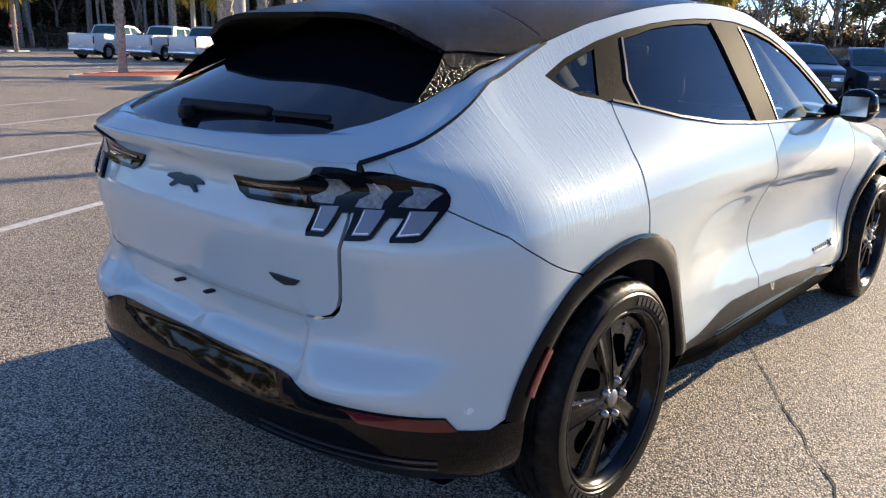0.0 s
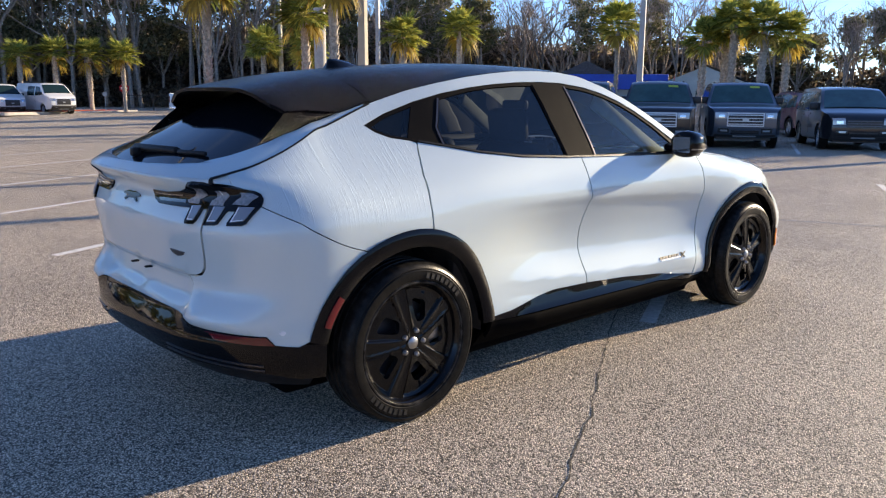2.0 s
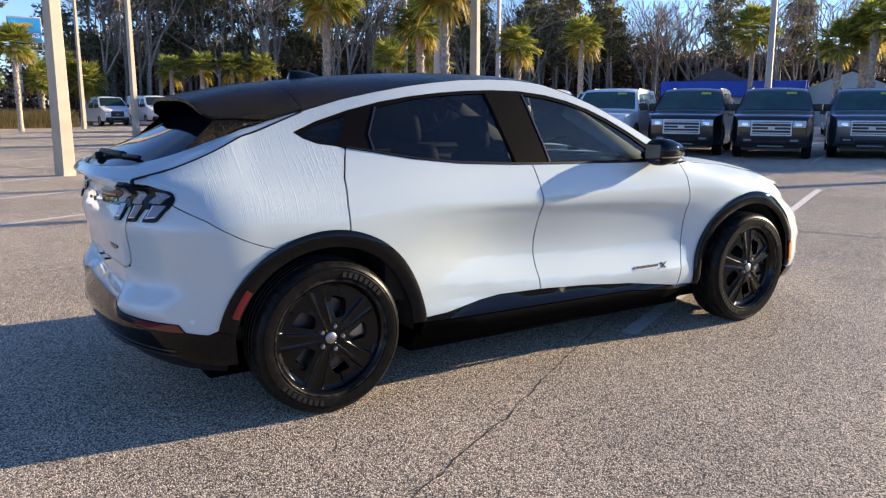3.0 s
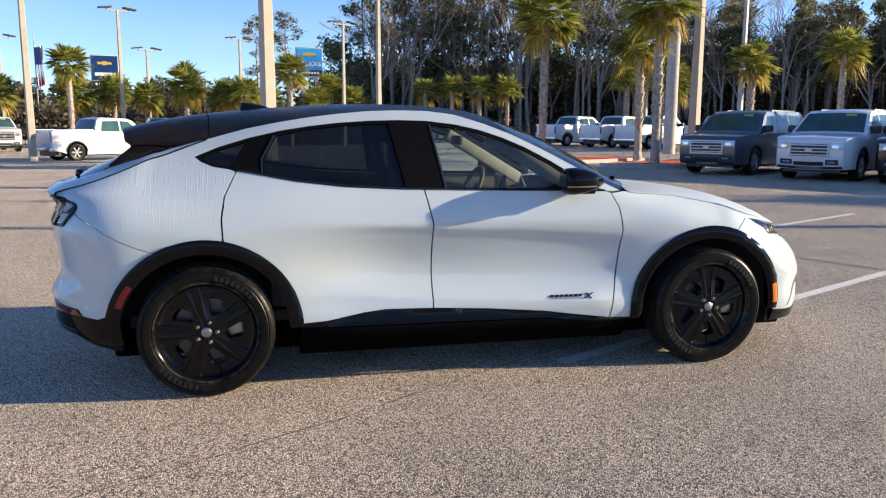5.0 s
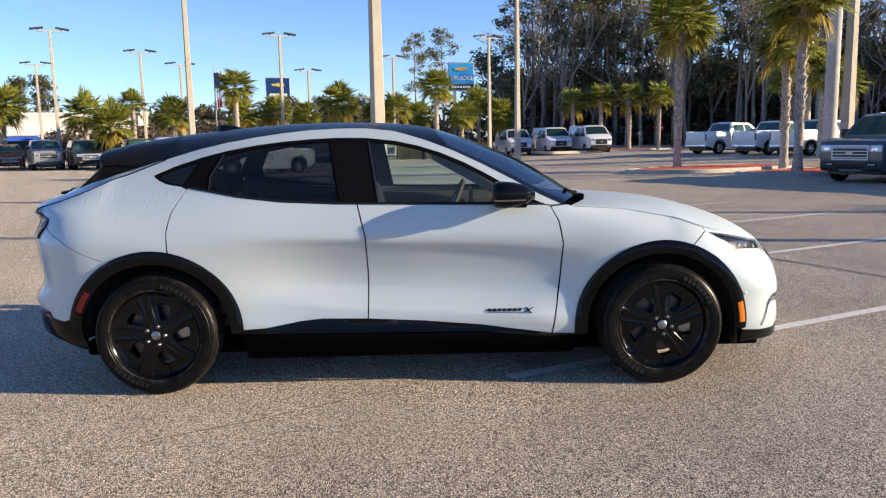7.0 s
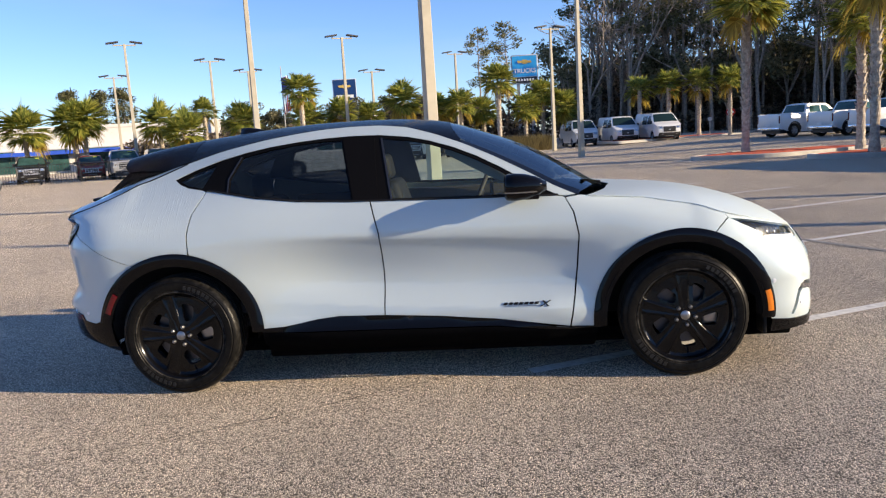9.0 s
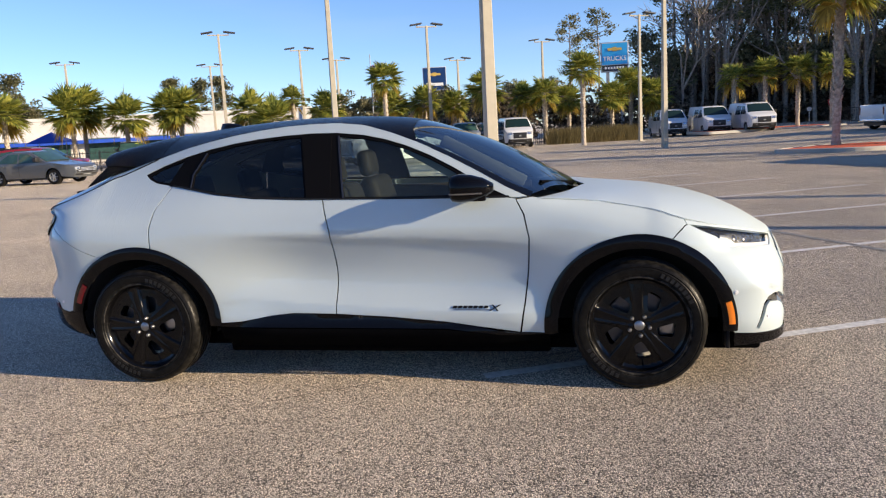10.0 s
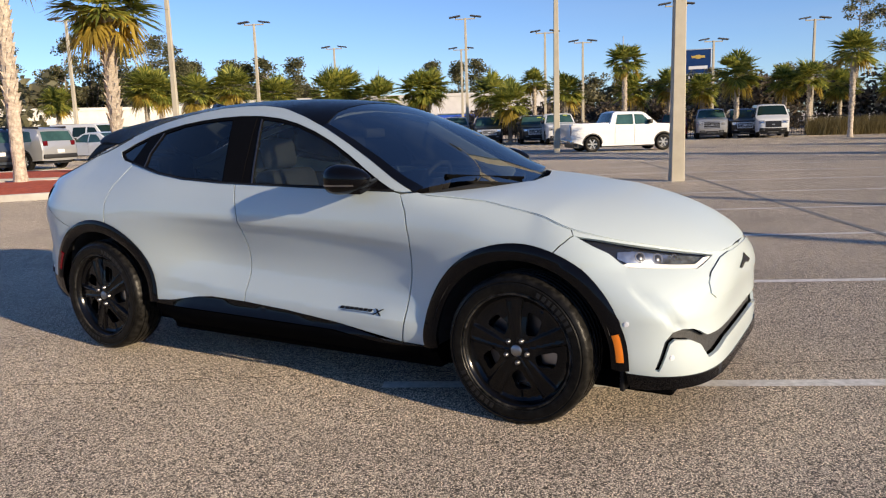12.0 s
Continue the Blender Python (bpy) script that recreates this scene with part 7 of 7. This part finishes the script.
def clump(vs, fs, rnd, c, r, n, size, flat=.7):
    for _ in range(n):
        while True:
            p = Vector((rnd.uniform(-1, 1), rnd.uniform(-1, 1), rnd.uniform(-1, 1)))
            if p.length < 1:
                break
        p = Vector((p.x * r, p.y * r, p.z * r * flat)) + c
        u = Vector((rnd.gauss(0, 1), rnd.gauss(0, 1), rnd.gauss(0, .7))).normalized()
        v = u.cross(Vector((rnd.gauss(0, 1), rnd.gauss(0, 1), rnd.gauss(0, 1)))).normalized()
        s = size * rnd.uniform(.6, 1.4)
        k = len(vs)
        vs += [p - u * s, p + v * s * .55, p + u * s, p - v * s * .55]
        fs.append((k, k + 1, k + 2, k + 3))


def pine(rnd, h, density=0.8):
    """A tall pine: bare lower trunk, limbs above, tufts of needles."""
    wv, wf, lv, lf = [], [], [], []
    pts = [Vector((0, 0, -.1))]
    x = y = 0.0
    for i in range(1, 9):
        x, y = x + rnd.uniform(-.14, .14), y + rnd.uniform(-.14, .14)
        pts.append(Vector((x, y, h * i / 8)))
    for i in range(8):
        r = .20 * (h / 16)
        tube(wv, wf, pts[i], pts[i + 1], r * (1 - i / 9), r * (1 - (i + 1) / 9), 7)
    for k in range(int(34 * density)):
        t = rnd.uniform(.42, 1.0)
        i = min(7, int(t * 8))
        p = pts[i].lerp(pts[i + 1], t * 8 - i)
        a = rnd.uniform(0, 2 * math.pi)
        ln = h * .20 * (1.18 - t) ** .6 * rnd.uniform(.5, 1.2)
        q = p + Vector((math.cos(a) * ln, math.sin(a) * ln, ln * rnd.uniform(.05, .5)))
        tube(wv, wf, p, q, .05, .015, 4)
        if t > .45 or rnd.random() < .4:
            for _ in range(2 + (h < 15)):
                c = p.lerp(q, rnd.uniform(.5, 1.05)) + Vector((rnd.uniform(-.4, .4), rnd.uniform(-.4, .4), rnd.uniform(0, .5)))
                clump(lv, lf, rnd, c, rnd.uniform(.5, 1.1), 40, .15, .6)
    return wv, wf, lv, lf


def bare(rnd, h):
    """A leafless tree of forked branches."""
    wv, wf = [], []

    def grow(p, d, ln, r, depth):
        q = p + d * ln
        tube(wv, wf, p, q, r, r * .72, 6 if depth < 2 else 4)
        if depth > 5 or ln < .30:
            return
        for _ in range(2 if depth else 3):
            nd = (d + Vector((rnd.gauss(0, .42), rnd.gauss(0, .42), rnd.gauss(.05, .25)))).normalized()
            grow(q, nd, ln * rnd.uniform(.62, .85), r * .66, depth + 1)
    grow(Vector((0, 0, -.1)), Vector((rnd.gauss(0, .05), rnd.gauss(0, .05), 1)).normalized(), h * .30, .16 * h / 12, 0)
    return wv, wf, [], []


def oak(rnd, h):
    """A dense evergreen with an uneven crown."""
    wv, wf, lv, lf = [], [], [], []
    tube(wv, wf, Vector((0, 0, -.1)), Vector((0, 0, h * .35)), .22, .16, 7)
    for k in range(9):
        a = rnd.uniform(0, 2 * math.pi)
        q = Vector((math.cos(a) * h * .26 * rnd.uniform(.4, 1), math.sin(a) * h * .26 * rnd.uniform(.4, 1), h * rnd.uniform(.45, .88)))
        tube(wv, wf, Vector((0, 0, h * .3)), q, .10, .03, 5)
        for _ in range(4):
            clump(lv, lf, rnd, q + Vector((rnd.gauss(0, .8), rnd.gauss(0, .8), rnd.gauss(0, .6))), h * .11 * rnd.uniform(.7, 1.3), 95, .19, .75)
    return wv, wf, lv, lf


KINDS = {}


def tree_meshes(kind, seed, h):
    key = (kind, seed, h)
    if key not in KINDS:
        rnd = random.Random(seed * 101 + 7)
        wv, wf, lv, lf = {"pine": pine, "bare": bare, "oak": oak}[kind](rnd, h)
        KINDS[key] = (mesh_from("trunk", wv, wf), mesh_from("crown", lv, lf, smooth=False) if lf else None)
    return KINDS[key]


def tree(kind, seed, h, x, y, label, group):
    t, c = tree_meshes(kind, seed, h)
    e = thing("pine_tree" if kind == "pine" else "bare_tree" if kind == "bare" else "evergreen_tree", pose(x, y, gz(x, y) - .05, 0, 0, (x * 71 + y * 37) % 360), label, "tree", group)
    put("trunk", t, M["bark"], e)
    if c:
        put("crown", c, M["needles"] if kind == "pine" else M["leaves"], e)


TALK = {"pine": "tall slender pine with a high dark crown", "bare": "leafless grey winter tree", "oak": "dense dark evergreen tree"}
rnd = random.Random(5)
# the edge of the wood: a bent line from straight ahead round to the far right
LINE = ((8.5, 82), (24, 80), (40, 72), (55, 58), (66, 46), (74, 36))
for k in range(84):
    t = rnd.random() * (len(LINE) - 1.001)
    i = int(t)
    x = LINE[i][0] + (LINE[i + 1][0] - LINE[i][0]) * (t - i)
    y = LINE[i][1] + (LINE[i + 1][1] - LINE[i][1]) * (t - i)
    dx, dy = x - 0, y + 5
    d = math.hypot(dx, dy)
    o = rnd.uniform(0, 16)
    x, y = x + dx / d * o, y + dy / d * o
    kind = rnd.choice(("pine", "bare", "bare", "bare", "oak") if t < 2 else ("bare", "bare", "bare", "bare", "bare", "bare", "bare", "pine"))
    h = {"pine": rnd.choice((20, 22) if t < .6 else (17, 18) if t < 1.9 else (15, 16) if t < 2.5 else (12, 13)), "bare": rnd.choice((17, 20) if t < 1.9 else (14, 17) if t < 2.4 else (11, 14)), "oak": rnd.choice((8, 11))}[kind]
    tree(kind, rnd.randrange(3), h, x, y, TALK[kind], "trees of the wood")
for k in range(60):
    t = rnd.random() * (len(LINE) - 1.001)
    i = int(t)
    x = LINE[i][0] + (LINE[i + 1][0] - LINE[i][0]) * (t - i)
    y = LINE[i][1] + (LINE[i + 1][1] - LINE[i][1]) * (t - i)
    d, o = math.hypot(x, y + 5), rnd.uniform(-3, 12)
    tree("bare", rnd.randrange(3), rnd.choice((11, 14, 17) if t < 2.2 else (11, 14)), x + x / d * o, y + (y + 5) / d * o, TALK["bare"], "trees of the wood")
# dark brush under the wood, too thick to count
lv, lf = [], []
for k in range(230):
    t = k / 230 * (len(LINE) - 1.001)
    i = int(t)
    x = LINE[i][0] + (LINE[i + 1][0] - LINE[i][0]) * (t - i)
    y = LINE[i][1] + (LINE[i + 1][1] - LINE[i][1]) * (t - i)
    o = rnd.uniform(6, 18)
    d = math.hypot(x, y + 5)
    clump(lv, lf, rnd, Vector((x + x / d * o, y + (y + 5) / d * o, rnd.uniform(1.2, 6.5 if t < 3.5 else 3.2))), rnd.uniform(1.8, 2.8) if t < 3.5 else 1.5, 330, .24, .9)
tagged(put("undergrowth", mesh_from("undergrowth", lv, lf, smooth=False), M["brush"]), "dark tangled undergrowth beneath the trees", "undergrowth", kind="stuff")
# backing of the wood; its sunward part is coloured paler to imitate haze
for name, mat, t0, t1, count, label in (("deep_wood", "leaves", 0.0, 2.0, 180, "dark depth of the wood behind its front trees"), ("deep_twigs", "twigs", 1.8, 4.9, 300, "bare brown twigs behind the front trees, coloured paler for haze")):
    lv, lf = [], []
    for k in range(count):
        t = t0 + (t1 - t0) * k / count
        i = int(t)
        x = LINE[i][0] + (LINE[i + 1][0] - LINE[i][0]) * (t - i)
        y = LINE[i][1] + (LINE[i + 1][1] - LINE[i][1]) * (t - i)
        o = rnd.uniform(15, 24)
        d = math.hypot(x, y + 5)
        top = 8.5 if t < 1.9 else 10.0 if t < 3.2 else 6.5
        clump(lv, lf, rnd, Vector((x + x / d * o, y + (y + 5) / d * o, top * rnd.random() ** .8)), rnd.uniform(1.8, 2.8), 150, .42, .9)
    tagged(put(name, mesh_from(name, lv, lf, smooth=False), M[mat]), label, "woodland", kind="stuff")
lv, lf = [], []
for k in range(300):
    t = k / 300 * (len(LINE) - 1.001)
    i = int(t)
    x = LINE[i][0] + (LINE[i + 1][0] - LINE[i][0]) * (t - i)
    y = LINE[i][1] + (LINE[i + 1][1] - LINE[i][1]) * (t - i)
    o = rnd.uniform(1, 5) if k % 2 else rnd.uniform(20, 27)
    d = math.hypot(x, y + 5)
    clump(lv, lf, rnd, Vector((x + x / d * o, y + (y + 5) / d * o, rnd.uniform(.2, 1.6) if k % 2 else rnd.uniform(.5, 9 if t < 3.5 else 3))), rnd.uniform(1.2, 2.2) if k % 2 else rnd.uniform(2.4, 3.4), 170, .22 if k % 2 else .45, .7)
tagged(put("low_brush", mesh_from("low_brush", lv, lf, smooth=False), M["brush"]), "dry brown brush along the foot of the wood", "undergrowth", kind="stuff")
# scattered far trees on the left and ahead
for x, y, kind, h in ((-100, 58, "oak", 8), (-95, 66, "oak", 8), (-88, 75, "pine", 13), (-80, 84, "oak", 11), (-70, 92, "pine", 13), (-104, 48, "oak", 8), (-84, 79, "oak", 8), (-60, 100, "pine", 13), (-45, 112, "oak", 8), (-35, 118, "oak", 8), (-22, 122, "oak", 8), (-10, 120, "oak", 8), (2, 112, "pine", 17), (-2, 116, "pine", 17), (6, 108, "oak", 8), (-52, 106, "oak", 8), (-92, 70, "pine", 13), (-76, 88, "oak", 8), (-98, 61, "oak", 8), (-90, 71, "oak", 11), (-66, 96, "oak", 8), (-102, 53, "pine", 13), (-106, 43, "oak", 8), (-56, 104, "oak", 8), (-40, 116, "oak", 8), (-30, 121, "oak", 8), (-16, 122, "oak", 8), (-4, 118, "oak", 8), (-48, 110, "oak", 8), (-26, 123, "oak", 8)):
    if not 112 < math.degrees(math.atan2(y + 5, x - 2)) < 129.5:
        tree(kind, int(abs(x)) % 3, h, x, y, TALK[kind], "far trees beyond the car park")
for x, y, s in ((-54.7, 98.8, 0), (-51.5, 100.4, 1), (-57.4, 97.4, 2)):
    tree("pine", s, 10, x, y, "far pine with a flat crown above the showroom", "far trees beyond the car park")
for k in range(30):
    a = radians(152 - 21.5 * k / 29 + rnd.uniform(-.4, .4))
    d = rnd.uniform(104, 120)
    kind, h = (("pine", 13), ("oak", 8), ("oak", 11), ("oak", 8))[k % 4] if k < 18 else (("pine", 10), ("oak", 8))[k % 2]
    tree(kind, k % 3, h, 3 + d * math.cos(a), -4 + d * math.sin(a), TALK[kind], "far trees beyond the car park")
lv, lf = [], []
for k in range(170):
    a = radians(153 - 58 * k / 169)
    d = rnd.uniform(122, 134)
    clump(lv, lf, rnd, Vector((3 + d * math.cos(a), -4 + d * math.sin(a), rnd.uniform(1.5, 7.5 if k < 68 else 3.4 if k < 118 else 5.2))), rnd.uniform(1.8, 3.0), 110, .42, .8)
tagged(put("far_wood", mesh_from("far_wood", lv, lf, smooth=False), M["leaves"]), "far low belt of mixed trees", "woodland", kind="stuff")
# belt added behind the camera, to close off low sky and be reflected
lv, lf = [], []
for k in range(190):
    a = radians(-24 - 190 * k / 189)
    d = rnd.uniform(72, 84)
    clump(lv, lf, rnd, Vector((d * math.cos(a), -5 + d * math.sin(a), rnd.uniform(.5, 4.5))), rnd.uniform(1.8, 2.8), 90, .5, .9)
tagged(put("tree_belt", mesh_from("tree_belt", lv, lf, smooth=False), M["leaves"]), "added belt of trees, mostly out of view behind the camera", "woodland", kind="stuff")
# trees on the sunny side, whose shade lies over the parked row
for x, y, kind, h in ((59, -5, "oak", 11), (60, -1, "pine", 13), (58, 3, "oak", 11), (60, 7, "oak", 11), (58, 10, "oak", 11), (64, 12, "oak", 8), (62, 16, "bare", 9), (66, 19, "bare", 11), (68, 24, "bare", 9), (70, 29, "oak", 8), (57, 1, "oak", 11), (61, -8, "oak", 11), (57, 6, "oak", 11)):
    tree(kind, int(abs(x + y)) % 3, h, x, y, TALK[kind], "trees beyond the parked row")
# low brush and scattered trees beyond the end of the parked row
lv, lf = [], []
for k in range(190):
    t = k / 189
    clump(lv, lf, rnd, Vector((66 + 8 * t + rnd.uniform(-2, 4), -14 + 52 * t, rnd.uniform(.3, 3.4))), rnd.uniform(1.3, 2.1), 200, .26, .9)
tagged(put("hedge_brush", mesh_from("hedge_brush", lv, lf, smooth=False), M["brush"]), "tangled brown brush beyond the parked row", "undergrowth", kind="stuff")
for x, y, kind, h in ((70, 9, "bare", 9), (72, 13, "bare", 14), (70, 16, "bare", 11), (74, 20, "bare", 14), (72, 22, "bare", 11), (71, 26, "bare", 9), (74, 31, "bare", 14), (68, 13, "bare", 9), (69, 18, "bare", 9), (67, 24, "bare", 9), (72, 28, "bare", 11), (76, 34, "oak", 8), (73, 18, "pine", 13), (75, 25, "bare", 11), (70, 5, "bare", 9), (72, 3, "oak", 8)):
    tree(kind, int(abs(x + y)) % 3, h, x, y, TALK[kind], "trees beyond the parked row")
for k in range(16):
    tree("bare" if k % 3 else "pine", k % 3, (9, 11, 13)[k % 3] if k % 3 == 0 else 9 + 2 * (k % 2), rnd.uniform(66, 82), 3 + 32 * k / 15 + rnd.uniform(-1, 1), TALK["bare" if k % 3 else "pine"], "trees beyond the parked row")
# slim trunks standing close along the front of the wood
for k in range(46):
    t = rnd.random() * 3.2
    i = int(t)
    x = LINE[i][0] + (LINE[i + 1][0] - LINE[i][0]) * (t - i)
    y = LINE[i][1] + (LINE[i + 1][1] - LINE[i][1]) * (t - i)
    d, o = math.hypot(x, y + 5), rnd.uniform(-1, 9)
    tree("pine", 3 + rnd.randrange(2), 20 if t < .9 else 18 if t < 2 else 13, x + x / d * o, y + (y + 5) / d * o, TALK["pine"], "trees of the wood")
# low dark brush behind the palms and signs
lv, lf = [], []
for k in range(150):
    t = k / 149
    x = -38 + 48 * t
    clump(lv, lf, rnd, Vector((x + rnd.uniform(-1, 1), 70 + 8 * t + rnd.uniform(0, 5), rnd.uniform(.2, 2.2 if t < .55 else 4.2))), rnd.uniform(1.0, 1.9), 190, .24, .8)
tagged(put("fence_brush", mesh_from("fence_brush", lv, lf, smooth=False), M["brush"]), "dark scrubby brush behind the fence and palms", "undergrowth", kind="stuff")
# dry tufted grass under the signs
lv, lf = [], []
for k in range(420):
    x = rnd.uniform(-2.2, 4.4)
    y = 53.4 + .32 * (x + 2) + rnd.uniform(0, 2)
    for _ in range(14):
        a = rnd.uniform(0, 6.28)
        b = Vector((x + rnd.uniform(-.2, .2), y + rnd.uniform(-.2, .2), gz(x, y)))
        tip = b + Vector((math.cos(a) * .35, math.sin(a) * .35, rnd.uniform(.6, 1.35)))
        k2 = len(lv)
        lv += [b - Vector((.03, 0, 0)), b + Vector((.03, 0, 0)), tip]
        lf.append((k2, k2 + 1, k2 + 2))
tagged(put("tufted_grass", mesh_from("tufted_grass", lv, lf, smooth=False), M["scrub"]), "dry tufted grass along the fence", "grass", kind="stuff")
# limp striped flag on a tall pole
e = thing("flag_pole", pose(-23.4, 80.5, gz(-23.4, 80.5)), "slim steel pole with a limp red, white and blue striped flag", "flag")
put("pole", lathe_mesh("pole", [(.07, -.05), (.07, 0), (.045, 10.2), (.0, 10.25)], 12), M["grey_pole"], e)
FLAG = {"red": material("flag_red", (0.42, 0.02, 0.03), .8), "white": material("flag_white", (0.7, 0.7, 0.68), .8), "blue": material("flag_blue", (0.02, 0.035, 0.16), .8)}
for k in range(7):
    x0 = .06 + .10 * k
    vs, fs = [], []
    for i in range(13):
        z = 8.9 - 3.9 * i / 12 + .05 * k
        for j in range(3):
            vs.append((x0 + .05 * j * (.8 + .3 * math.sin(i * .7)), .10 * math.sin(k * 2.2 + j * 1.3 + i * .25), z))
    for i in range(12):
        for j in range(2):
            a = i * 3 + j
            fs.append((a, a + 1, a + 4, a + 3))
    put("stripe", mesh_from("stripe", vs, fs), FLAG["red" if k % 2 == 0 else "white"], e)
bm = bmesh.new()
box_bm(bm, .05, .62, -.16, -.11, 7.3, 8.95, .02)
put("canton", from_bm("canton", bm), FLAG["blue"], e)
# small feather banner behind the parked row
e = thing("feather_banner", pose(27.3, 15.6, 0, 0, 0, 40), "narrow red and white feather banner on a thin pole", "banner")
put("pole", lathe_mesh("pole", [(.02, -.02), (.02, 0), (.012, 2.45), (0, 2.46)], 8), M["grey_pole"], e)
for z0, z1, c in ((.55, 1.35, "white"), (1.35, 2.05, "red"), (2.05, 2.35, "red")):
    k = .30 if z1 < 2.2 else .16
    bm = bmesh.new()
    box_bm(bm, .02, .02 + k, -.006, .006, z0, z1 - .004, .004)
    put("panel", from_bm("panel", bm), FLAG[c], e)
